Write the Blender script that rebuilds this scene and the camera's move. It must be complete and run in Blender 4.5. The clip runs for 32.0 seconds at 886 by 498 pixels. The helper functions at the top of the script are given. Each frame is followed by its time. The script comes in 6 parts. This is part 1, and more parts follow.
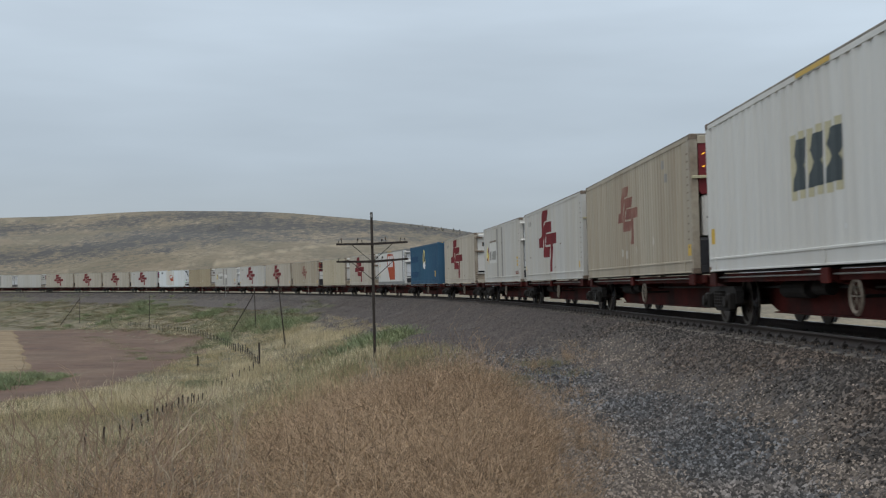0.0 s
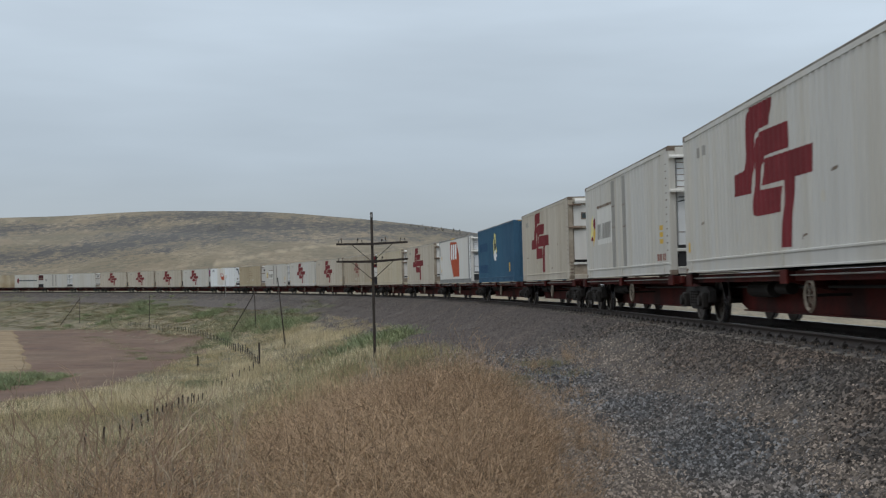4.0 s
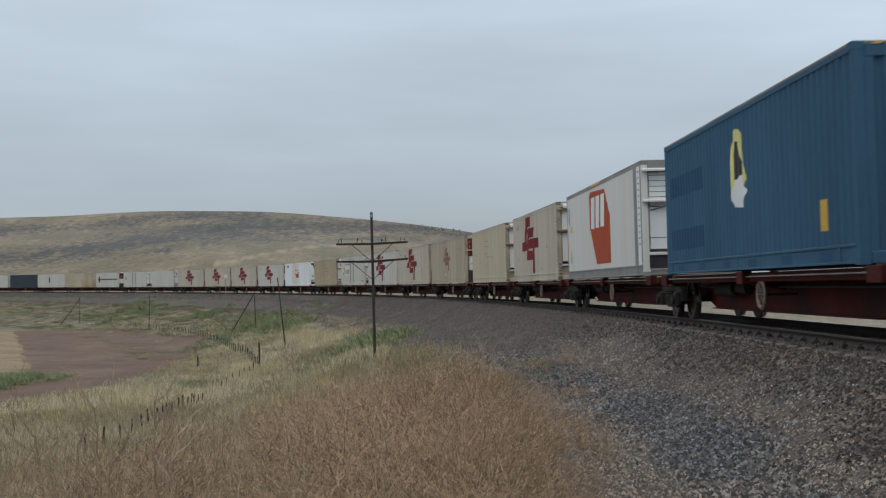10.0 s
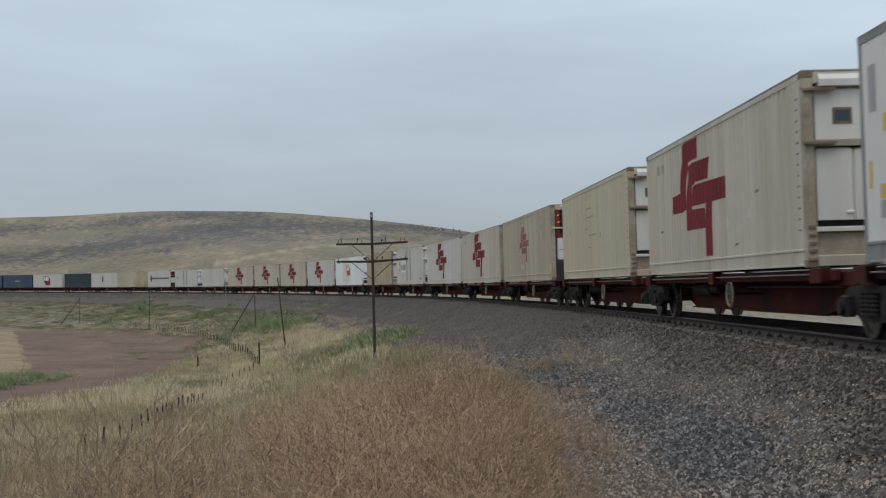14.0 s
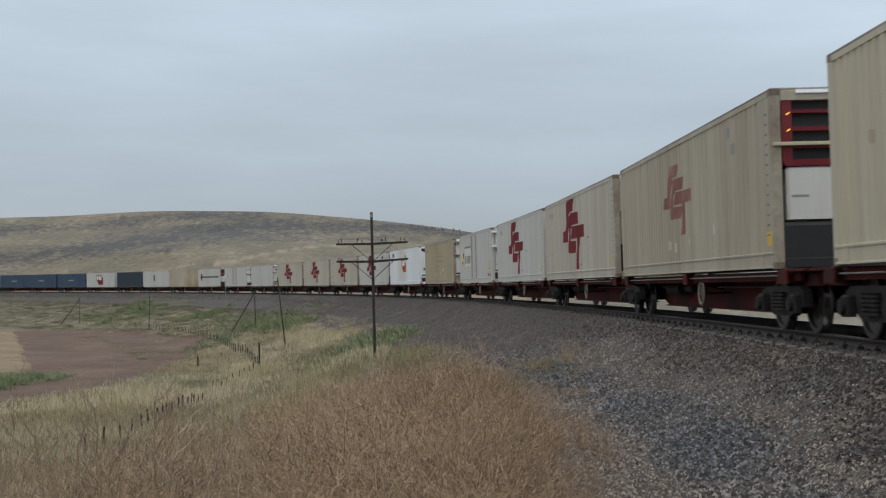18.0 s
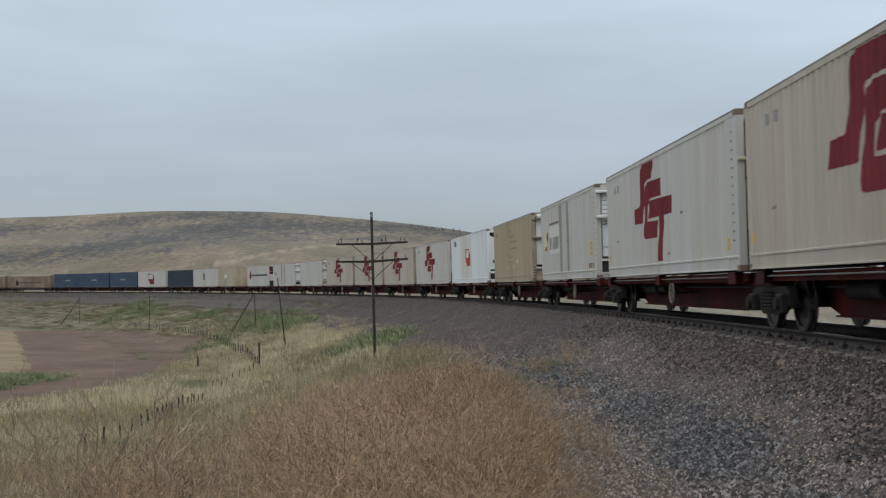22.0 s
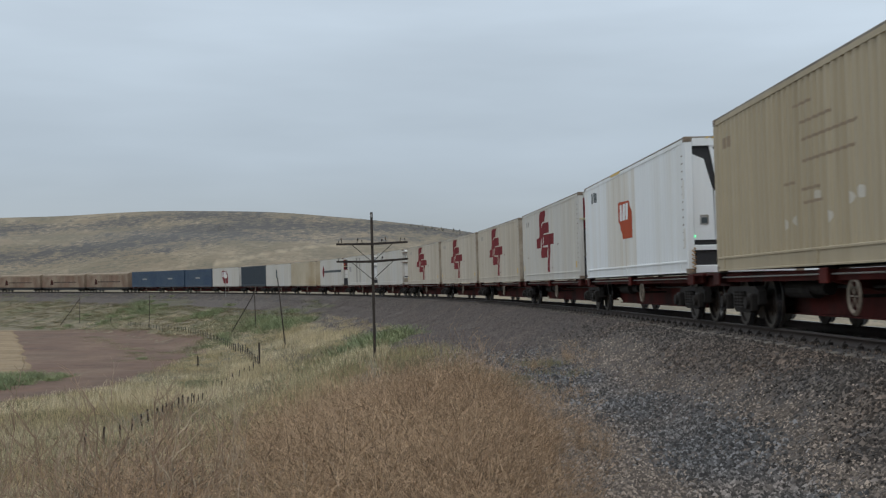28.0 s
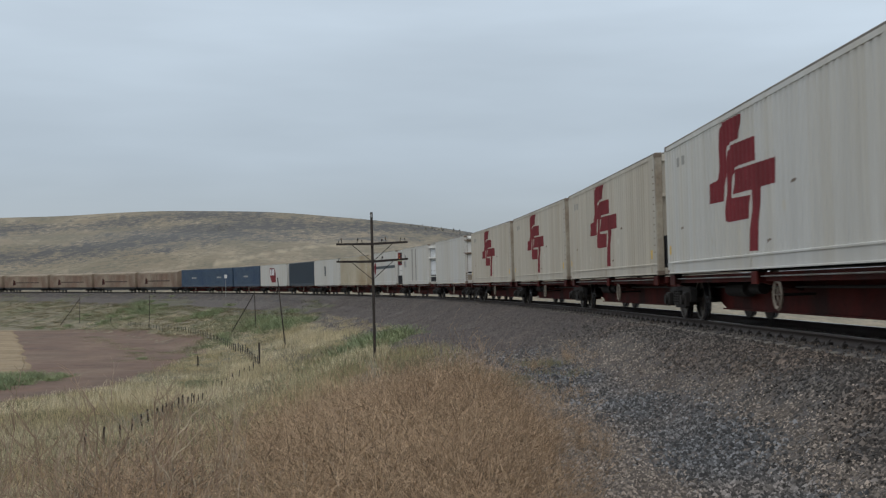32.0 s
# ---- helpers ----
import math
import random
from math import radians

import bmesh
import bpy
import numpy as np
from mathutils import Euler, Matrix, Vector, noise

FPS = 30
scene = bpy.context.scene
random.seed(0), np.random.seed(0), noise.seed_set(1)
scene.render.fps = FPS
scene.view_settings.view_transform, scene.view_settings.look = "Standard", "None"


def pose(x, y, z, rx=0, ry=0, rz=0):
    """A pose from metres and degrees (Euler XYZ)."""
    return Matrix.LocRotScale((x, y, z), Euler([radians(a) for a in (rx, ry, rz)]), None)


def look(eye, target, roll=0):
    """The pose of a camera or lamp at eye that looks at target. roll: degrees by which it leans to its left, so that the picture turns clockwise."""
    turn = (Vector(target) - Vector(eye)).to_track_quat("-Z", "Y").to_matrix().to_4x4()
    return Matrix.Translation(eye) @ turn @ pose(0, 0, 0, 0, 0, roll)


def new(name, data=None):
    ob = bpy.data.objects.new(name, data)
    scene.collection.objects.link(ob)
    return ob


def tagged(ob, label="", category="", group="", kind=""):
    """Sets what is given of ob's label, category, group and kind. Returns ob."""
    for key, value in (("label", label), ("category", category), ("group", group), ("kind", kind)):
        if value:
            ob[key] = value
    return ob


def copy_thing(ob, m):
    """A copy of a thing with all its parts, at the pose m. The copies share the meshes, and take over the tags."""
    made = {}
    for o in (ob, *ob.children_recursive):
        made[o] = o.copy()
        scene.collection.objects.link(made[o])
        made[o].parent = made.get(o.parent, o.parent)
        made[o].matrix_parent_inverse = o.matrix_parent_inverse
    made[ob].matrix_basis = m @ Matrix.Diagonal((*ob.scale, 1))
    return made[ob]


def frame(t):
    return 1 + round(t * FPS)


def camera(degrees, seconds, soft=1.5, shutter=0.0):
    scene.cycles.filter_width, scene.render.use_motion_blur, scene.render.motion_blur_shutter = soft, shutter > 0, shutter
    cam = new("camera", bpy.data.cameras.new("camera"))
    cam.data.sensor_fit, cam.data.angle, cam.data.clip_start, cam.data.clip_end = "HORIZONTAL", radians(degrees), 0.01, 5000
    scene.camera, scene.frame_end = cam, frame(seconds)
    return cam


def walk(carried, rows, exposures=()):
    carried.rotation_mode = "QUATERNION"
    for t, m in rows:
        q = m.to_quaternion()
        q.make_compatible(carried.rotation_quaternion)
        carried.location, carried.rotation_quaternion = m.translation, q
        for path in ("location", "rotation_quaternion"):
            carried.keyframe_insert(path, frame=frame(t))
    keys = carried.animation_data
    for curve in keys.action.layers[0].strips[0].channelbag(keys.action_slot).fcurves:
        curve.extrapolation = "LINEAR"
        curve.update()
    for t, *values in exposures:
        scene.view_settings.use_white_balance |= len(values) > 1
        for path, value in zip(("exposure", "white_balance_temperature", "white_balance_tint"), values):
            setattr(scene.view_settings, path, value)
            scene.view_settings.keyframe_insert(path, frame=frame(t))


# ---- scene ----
cam = camera(39.0, 32.0, soft=1.25, shutter=0.5)
EYE_Z = 1.60
VIEW = pose(0, 0, EYE_Z, 91.78, 0, 0) @ pose(0, 0, 0, 0, 0, -0.13)
walk(cam, [(0.0, VIEW), (32.0, VIEW)], exposures=[(0.0, 0.0), (32.0, 0.0)])

# ---- overcast sky and a wide, weak sun ----
world = bpy.data.worlds.new("overcast_sky")
scene.world = world
world.use_nodes = True
wn, wl = world.node_tree.nodes, world.node_tree.links
wn.clear()
SUN_ELEV, SUN_AZ = 58.0, 200.0
w_sky = wn.new("ShaderNodeTexSky")
w_sky.sky_type, w_sky.sun_disc = "NISHITA", False
w_sky.sun_elevation, w_sky.sun_rotation = radians(SUN_ELEV), radians(SUN_AZ)
w_co = wn.new("ShaderNodeTexCoord")
w_sep = wn.new("ShaderNodeSeparateXYZ")
w_ramp = wn.new("ShaderNodeValToRGB")
w_noise = wn.new("ShaderNodeTexNoise")
w_map = wn.new("ShaderNodeMapping")
w_map.inputs["Scale"].default_value = (1.2, 1.2, 7.0)
w_noise.inputs["Scale"].default_value, w_noise.inputs["Detail"].default_value = 2.2, 4.0
w_noise.inputs["Roughness"].default_value = 0.5
w_mul = wn.new("ShaderNodeMapRange")
w_mul.inputs["From Min"].default_value, w_mul.inputs["From Max"].default_value = 0.3, 0.7
w_mul.inputs["To Min"].default_value, w_mul.inputs["To Max"].default_value = 0.90, 1.10
w_mix = wn.new("ShaderNodeMix")
w_mix.data_type, w_mix.blend_type = "RGBA", "MULTIPLY"
w_mix.inputs[0].default_value = 1.0
w_bg1, w_bg2, w_add, w_out = (wn.new("ShaderNodeBackground"), wn.new("ShaderNodeBackground"),
                              wn.new("ShaderNodeAddShader"), wn.new("ShaderNodeOutputWorld"))
SKY_STOPS = [(0.00, (0.380, 0.425, 0.470)), (0.05, (0.375, 0.428, 0.480)), (0.10, (0.420, 0.488, 0.560)), (0.16, (0.490, 0.570, 0.650)),
             (0.23, (0.590, 0.685, 0.780)), (0.45, (0.78, 0.85, 0.92)), (1.00, (1.15, 1.20, 1.25))]
while len(w_ramp.color_ramp.elements) < len(SKY_STOPS):
    w_ramp.color_ramp.elements.new(0.5)
for el, (at, col) in zip(w_ramp.color_ramp.elements, SKY_STOPS):
    el.position, el.color = at, (*col, 1)
wl.new(w_co.outputs["Generated"], w_sep.inputs[0])
wl.new(w_sep.outputs["Z"], w_ramp.inputs[0])
wl.new(w_co.outputs["Generated"], w_map.inputs[0])
wl.new(w_map.outputs[0], w_noise.inputs["Vector"])
wl.new(w_noise.outputs[0], w_mul.inputs["Value"])
wl.new(w_ramp.outputs[0], w_mix.inputs[6])
wl.new(w_mul.outputs[0], w_mix.inputs[7])
wl.new(w_mix.outputs[2], w_bg1.inputs[0])
wl.new(w_sky.outputs[0], w_bg2.inputs[0])
w_bg1.inputs[1].default_value, w_bg2.inputs[1].default_value = 0.95, 0.010
wl.new(w_bg1.outputs[0], w_add.inputs[0])
wl.new(w_bg2.outputs[0], w_add.inputs[1])
wl.new(w_add.outputs[0], w_out.inputs[0])

sun = new("sun", bpy.data.lights.new("sun", "SUN"))
sun.data.energy, sun.data.angle, sun.data.color = 0.5, radians(30), (1.0, 0.96, 0.9)
sun.matrix_world = look((0, 0, 60), Vector((0, 0, 60)) - Vector((
    math.sin(radians(SUN_AZ)) * math.cos(radians(SUN_ELEV)), math.cos(radians(SUN_AZ)) * math.cos(radians(SUN_ELEV)),
    math.sin(radians(SUN_ELEV)))))


# ---- materials ----
def surface(name, base, rough=0.7, metal=0.0, spread=0.25, scale=3.0, fine=40.0, bump=0.2, tint=None, tint_at=0.55,
            by="Object", island=0.0, tail=0.0, stretch=(1, 1, 1), spec=0.4, width=0.12, bump_dist=0.02):
    """A two-scale procedural surface: base colour with coarse variation, stains of a tint, fine grain and relief."""
    m = bpy.data.materials.new(name)
    m.use_nodes = True
    n, l = m.node_tree.nodes, m.node_tree.links
    b = n["Principled BSDF"]
    b.inputs["Roughness"].default_value, b.inputs["Metallic"].default_value = rough, metal
    b.inputs["Specular IOR Level"].default_value = spec
    co = n.new("ShaderNodeTexCoord")
    mp = n.new("ShaderNodeMapping")
    mp.inputs["Scale"].default_value = stretch
    l.new(co.outputs[by], mp.inputs[0])
    n1, n2 = n.new("ShaderNodeTexNoise"), n.new("ShaderNodeTexNoise")
    for nn, sc, det in ((n1, scale, 6.0), (n2, fine, 4.0)):
        nn.inputs["Scale"].default_value, nn.inputs["Detail"].default_value = sc, det
        nn.inputs["Roughness"].default_value = 0.6
        l.new(mp.outputs[0], nn.inputs["Vector"])
    r1 = n.new("ShaderNodeMapRange")
    r1.inputs["From Min"].default_value, r1.inputs["From Max"].default_value = 0.25, 0.75
    r1.inputs["To Min"].default_value, r1.inputs["To Max"].default_value = 1 - spread, 1 + spread
    l.new(n1.outputs[0], r1.inputs["Value"])
    r2 = n.new("ShaderNodeMapRange")
    r2.inputs["From Min"].default_value, r2.inputs["From Max"].default_value = 0.25, 0.75
    r2.inputs["To Min"].default_value, r2.inputs["To Max"].default_value = 1 - spread * 0.7, 1 + spread * 0.7
    l.new(n2.outputs[0], r2.inputs["Value"])
    mu = n.new("ShaderNodeMath")
    mu.operation = "MULTIPLY"
    l.new(r1.outputs[0], mu.inputs[0])
    l.new(r2.outputs[0], mu.inputs[1])
    last = mu.outputs[0]
    if island:
        gi = n.new("ShaderNodeNewGeometry")
        ri = n.new("ShaderNodeMapRange")
        ri.inputs["To Min"].default_value, ri.inputs["To Max"].default_value = 1 - island, 1 + island
        src = gi.outputs["Random Per Island"]
        if tail:
            # most pieces dull, a few much paler
            pw = n.new("ShaderNodeMath")
            pw.operation = "POWER"
            pw.inputs[1].default_value = tail
            l.new(src, pw.inputs[0])
            src = pw.outputs[0]
            ri.inputs["To Min"].default_value, ri.inputs["To Max"].default_value = 1 - island, 1 + island * 2.4
        l.new(src, ri.inputs["Value"])
        m2 = n.new("ShaderNodeMath")
        m2.operation = "MULTIPLY"
        l.new(last, m2.inputs[0])
        l.new(ri.outputs[0], m2.inputs[1])
        last = m2.outputs[0]
    mix = n.new("ShaderNodeMix")
    mix.data_type = "RGBA"
    mix.inputs[6].default_value = (*base, 1)
    mix.inputs[7].default_value = (*(tint or base), 1)
    n3 = n.new("ShaderNodeTexNoise")
    n3.inputs["Scale"].default_value, n3.inputs["Detail"].default_value = scale * 0.7, 5.0
    off = n.new("ShaderNodeMapping")
    off.inputs["Scale"].default_value, off.inputs["Location"].default_value = stretch, (17.3, 4.1, 9.2)
    l.new(co.outputs[by], off.inputs[0])
    l.new(off.outputs[0], n3.inputs["Vector"])
    r3 = n.new("ShaderNodeMapRange")
    r3.inputs["From Min"].default_value, r3.inputs["From Max"].default_value = tint_at - width, tint_at + width
    l.new(n3.outputs[0], r3.inputs["Value"])
    l.new(r3.outputs[0], mix.inputs[0])
    hue = n.new("ShaderNodeVectorMath")
    hue.operation = "SCALE"
    l.new(mix.outputs[2], hue.inputs[0])
    l.new(last, hue.inputs["Scale"])
    l.new(hue.outputs[0], b.inputs["Base Color"])
    if bump:
        bp = n.new("ShaderNodeBump")
        bp.inputs["Strength"].default_value, bp.inputs["Distance"].default_value = bump, bump_dist
        l.new(n2.outputs[0], bp.inputs["Height"])
        l.new(bp.outputs[0], b.inputs["Normal"])
    return m


STREAK = dict(scale=0.55, fine=4.0, bump=0.04, stretch=(3.2, 3.2, 0.16), width=0.16)
M_CREAM = surface("cream_paint", (0.500, 0.458, 0.385), 0.55, 0, 0.13, tint=(0.40, 0.345, 0.265), tint_at=0.56, **STREAK)
M_WHITE = surface("white_paint", (0.54, 0.53, 0.497), 0.5, 0, 0.10, tint=(0.49, 0.455, 0.385), tint_at=0.58, **STREAK)
M_BRIGHT = surface("clean_white_paint", (0.77, 0.80, 0.815), 0.45, 0, 0.04, tint=(0.68, 0.68, 0.65), tint_at=0.60, **STREAK)
M_WORN = surface("pale_worn_paint", (0.57, 0.545, 0.48), 0.6, 0, 0.10, tint=(0.48, 0.44, 0.36), tint_at=0.5, **STREAK)
M_TAN = surface("faded_tan_paint", (0.41, 0.345, 0.235), 0.6, 0, 0.12, tint=(0.36, 0.295, 0.19), tint_at=0.54, **STREAK)
M_BEIGE = surface("dusty_beige_paint", (0.435, 0.385, 0.300), 0.6, 0, 0.14, tint=(0.345, 0.285, 0.205), tint_at=0.54, **STREAK)
M_BUFF = surface("yellowed_cream_paint", (0.50, 0.45, 0.34), 0.6, 0, 0.12, tint=(0.46, 0.39, 0.27), tint_at=0.56, **STREAK)
M_DULLBLUE = surface("dull_blue_paint", (0.034, 0.084, 0.152), 0.75, 0, 0.12, 0.7, 14, 0.05, spec=0.1)
M_BLUE = surface("blue_paint", (0.046, 0.105, 0.172), 0.75, 0, 0.12, 0.7, 14, 0.05, spec=0.1, tint=(0.050, 0.120, 0.19), tint_at=0.5, stretch=(1, 1, 0.4))
M_NAVY = surface("navy_paint", (0.031, 0.060, 0.112), 0.5, 0, 0.16, 0.7, 14, 0.05, (0.045, 0.074, 0.112), 0.5)
M_CHARCOAL = surface("dark_slate_paint", (0.022, 0.035, 0.05), 0.5, 0, 0.12, 0.7, 14, 0.05)
M_RED = surface("red_logo_paint", (0.200, 0.040, 0.046), 0.8, 0, 0.16, 1.2, 18, 0.03, (0.17, 0.038, 0.042), 0.55, spec=0.06)
M_FADED_RED = surface("faded_red_logo_paint", (0.265, 0.130, 0.108), 0.8, 0, 0.2, 1.5, 18, 0.03, (0.36, 0.25, 0.195), 0.6, spec=0.06)
# brown for notices, and for the painted shade along raised logo edges
M_GHOST = surface("edge_shade_and_notice_paint", (0.25, 0.19, 0.125), 0.6, 0, 0.1, 1.5, 18, 0.03)
M_ORANGE = surface("orange_red_logo_paint", (0.41, 0.092, 0.048), 0.8, 0, 0.10, 1.2, 18, 0.03, spec=0.06)
M_SLATE = surface("slate_grey_logo_paint", (0.062, 0.078, 0.084), 0.6, 0, 0.15, 1.2, 18, 0.03, spec=0.2)
M_GREYBAND = surface("grey_band_paint", (0.29, 0.28, 0.255), 0.6, 0, 0.08, 1.2, 18, 0.03)
M_YELLOW = surface("yellow_marking_paint", (0.62, 0.40, 0.06), 0.5, 0, 0.1, 2, 18, 0.03)
M_OXIDE = surface("oxide_red_wagon_paint", (0.082, 0.014, 0.011), 0.85, 0, 0.35, 1.2, 18, 0.1, (0.036, 0.017, 0.015), 0.53, spec=0.15)
M_STEEL = surface("grimy_bogie_steel", (0.027, 0.024, 0.022), 0.75, 0.1, 0.3, 3, 30, 0.2, (0.045, 0.04, 0.037), 0.62, spec=0.12)
M_WHEEL = surface("wheel_steel", (0.09, 0.085, 0.08), 0.45, 0.7, 0.2, 4, 30, 0.1, (0.06, 0.045, 0.035), 0.5)
M_TREAD = surface("polished_tread", (0.45, 0.46, 0.47), 0.25, 1.0, 0.08, 4, 30, 0.02)
M_HOSE = surface("tan_hose_rubber", (0.42, 0.27, 0.13), 0.7, 0, 0.15, 3, 20, 0.05)
M_STAINED = surface("stained_cream_paint", (0.46, 0.405, 0.30), 0.6, 0, 0.12, 0.22, 6.0, 0.04, (0.30, 0.215, 0.115), 0.55, stretch=(1, 1, 0.9), width=0.14)
M_BLACK = surface("black_metal_and_gap_shade", (0.030, 0.030, 0.033), 0.6, 0, 0.2, 2, 20, 0.1)
M_ROOF = surface("grimy_roof_paint", (0.17, 0.15, 0.125), 0.7, 0, 0.2, 0.8, 12, 0.1, (0.30, 0.28, 0.24), 0.58)
M_DULLROOF = surface("dusty_brown_roof", (0.25, 0.195, 0.135), 0.8, 0, 0.2, 0.4, 9, 0.1, (0.19, 0.145, 0.10), 0.55)
M_GALV = surface("galvanised_steel", (0.36, 0.36, 0.35), 0.5, 0.4, 0.12, 2, 20, 0.05, (0.26, 0.23, 0.19), 0.6)
M_RUSTLOAD = surface("rusty_brown_steel", (0.205, 0.130, 0.090), 0.75, 0, 0.28, 0.4, 9, 0.1, (0.275, 0.215, 0.155), 0.55)
M_GRIMEBAR = surface("dark_brown_bar", (0.075, 0.05, 0.038), 0.8, 0, 0.2, 0.6, 12, 0.05, (0.12, 0.08, 0.06), 0.55)
M_RAIL = surface("rail_steel", (0.048, 0.036, 0.03), 0.7, 0.2, 0.15, 2, 20, 0.1)
M_RAILTOP = surface("polished_rail_head", (0.40, 0.40, 0.40), 0.3, 1.0, 0.05, 2, 20, 0.02)
M_CONCRETE = surface("sleeper_concrete", (0.20, 0.183, 0.158), 0.9, 0, 0.15, 3, 40, 0.2, (0.15, 0.13, 0.11), 0.52)
M_BALLAST = surface("ballast_bed", (0.066, 0.060, 0.057), 0.9, 0, 0.6, 1.2, 7.0, 1.0, (0.10, 0.080, 0.064), 0.53, bump_dist=0.08)
M_STONE = surface("crushed_stone", (0.090, 0.091, 0.094), 0.9, 0, 0.12, 0.5, 14, 0.2, (0.124, 0.110, 0.100), 0.56, island=0.70, tail=2.6)
M_CHIPS = surface("brown_stone_chips", (0.175, 0.146, 0.122), 0.9, 0, 0.15, 0.5, 14, 0.2, (0.152, 0.126, 0.104), 0.5, island=0.58, tail=2.6)
# oil grime on the shoulder; between the rails also painted train shade
M_GRIMY_SHADE = surface("oil_and_shade_stone", (0.070, 0.062, 0.056), 0.9, 0, 0.16, 0.5, 14, 0.2, (0.086, 0.067, 0.054), 0.50, island=0.68, tail=2.6)
M_REPAIR = surface("off_white_repair_panel", (0.66, 0.655, 0.62), 0.5, 0, 0.05, tint=(0.60, 0.58, 0.53), tint_at=0.58, **STREAK)
M_GREYWEED = surface("grey_low_shrub", (0.20, 0.185, 0.16), 0.9, 0, 0.2, 0.4, 20, 0.0, (0.15, 0.125, 0.105), 0.5, island=0.4)
M_PALEYELLOW = surface("pale_yellow_emblem_paint", (0.72, 0.66, 0.24), 0.5, 0, 0.08, 2, 18, 0.03)
M_PANEL = surface("patched_white_panel", (0.735, 0.74, 0.72), 0.5, 0, 0.06, tint=(0.60, 0.55, 0.46), tint_at=0.57, **STREAK)
M_GRIMEPOST = surface("grimy_cream_edge", (0.37, 0.325, 0.255), 0.65, 0, 0.25, 1.4, 14, 0.05, (0.23, 0.175, 0.125), 0.56)
M_PALEEDGE = surface("pale_yellow_edge_paint", (0.50, 0.46, 0.30), 0.6, 0, 0.1, 1.2, 18, 0.03)
M_GREYRAIL = surface("dark_grey_rail_paint", (0.20, 0.205, 0.20), 0.6, 0, 0.15, 1.5, 18, 0.05, (0.27, 0.26, 0.24), 0.55)
M_BANK = surface("bank_stone", (0.092, 0.079, 0.074), 0.9, 0, 0.15, 0.5, 14, 0.2, (0.109, 0.091, 0.082), 0.55, island=0.45)
M_CLIP = surface("rusty_clip_steel", (0.05, 0.042, 0.038), 0.7, 0.3, 0.2, 5, 30, 0.1, (0.09, 0.078, 0.066), 0.55)
M_MAROON = surface("dark_red_housing", (0.17, 0.016, 0.022), 0.5, 0, 0.15, 1.5, 18, 0.03)


def pebbly(m, scale, low, high):
    """Breaks a stone bed into single pebbles of differing tone, with joints between them."""
    n, l = m.node_tree.nodes, m.node_tree.links
    b = n["Principled BSDF"]
    co = n.new("ShaderNodeTexCoord")
    cells = n.new("ShaderNodeTexVoronoi")
    cells.inputs["Scale"].default_value = scale
    l.new(co.outputs["Object"], cells.inputs["Vector"])
    sep = n.new("ShaderNodeSeparateColor")
    l.new(cells.outputs["Color"], sep.inputs[0])
    tone = n.new("ShaderNodeMapRange")
    tone.inputs["To Min"].default_value, tone.inputs["To Max"].default_value = low, high
    l.new(sep.outputs["Red"], tone.inputs["Value"])
    mul = n.new("ShaderNodeVectorMath")
    mul.operation = "SCALE"
    l.new(b.inputs["Base Color"].links[0].from_socket, mul.inputs[0])
    l.new(tone.outputs[0], mul.inputs["Scale"])
    l.new(mul.outputs[0], b.inputs["Base Color"])
    bump = n.new("ShaderNodeBump")
    bump.invert = True
    bump.inputs["Strength"].default_value, bump.inputs["Distance"].default_value = 0.9, 0.5 / scale
    l.new(cells.outputs["Distance"], bump.inputs["Height"])
    l.new(bump.outputs[0], b.inputs["Normal"])
    return m


pebbly(M_BALLAST, 24.0, 0.5, 1.5)


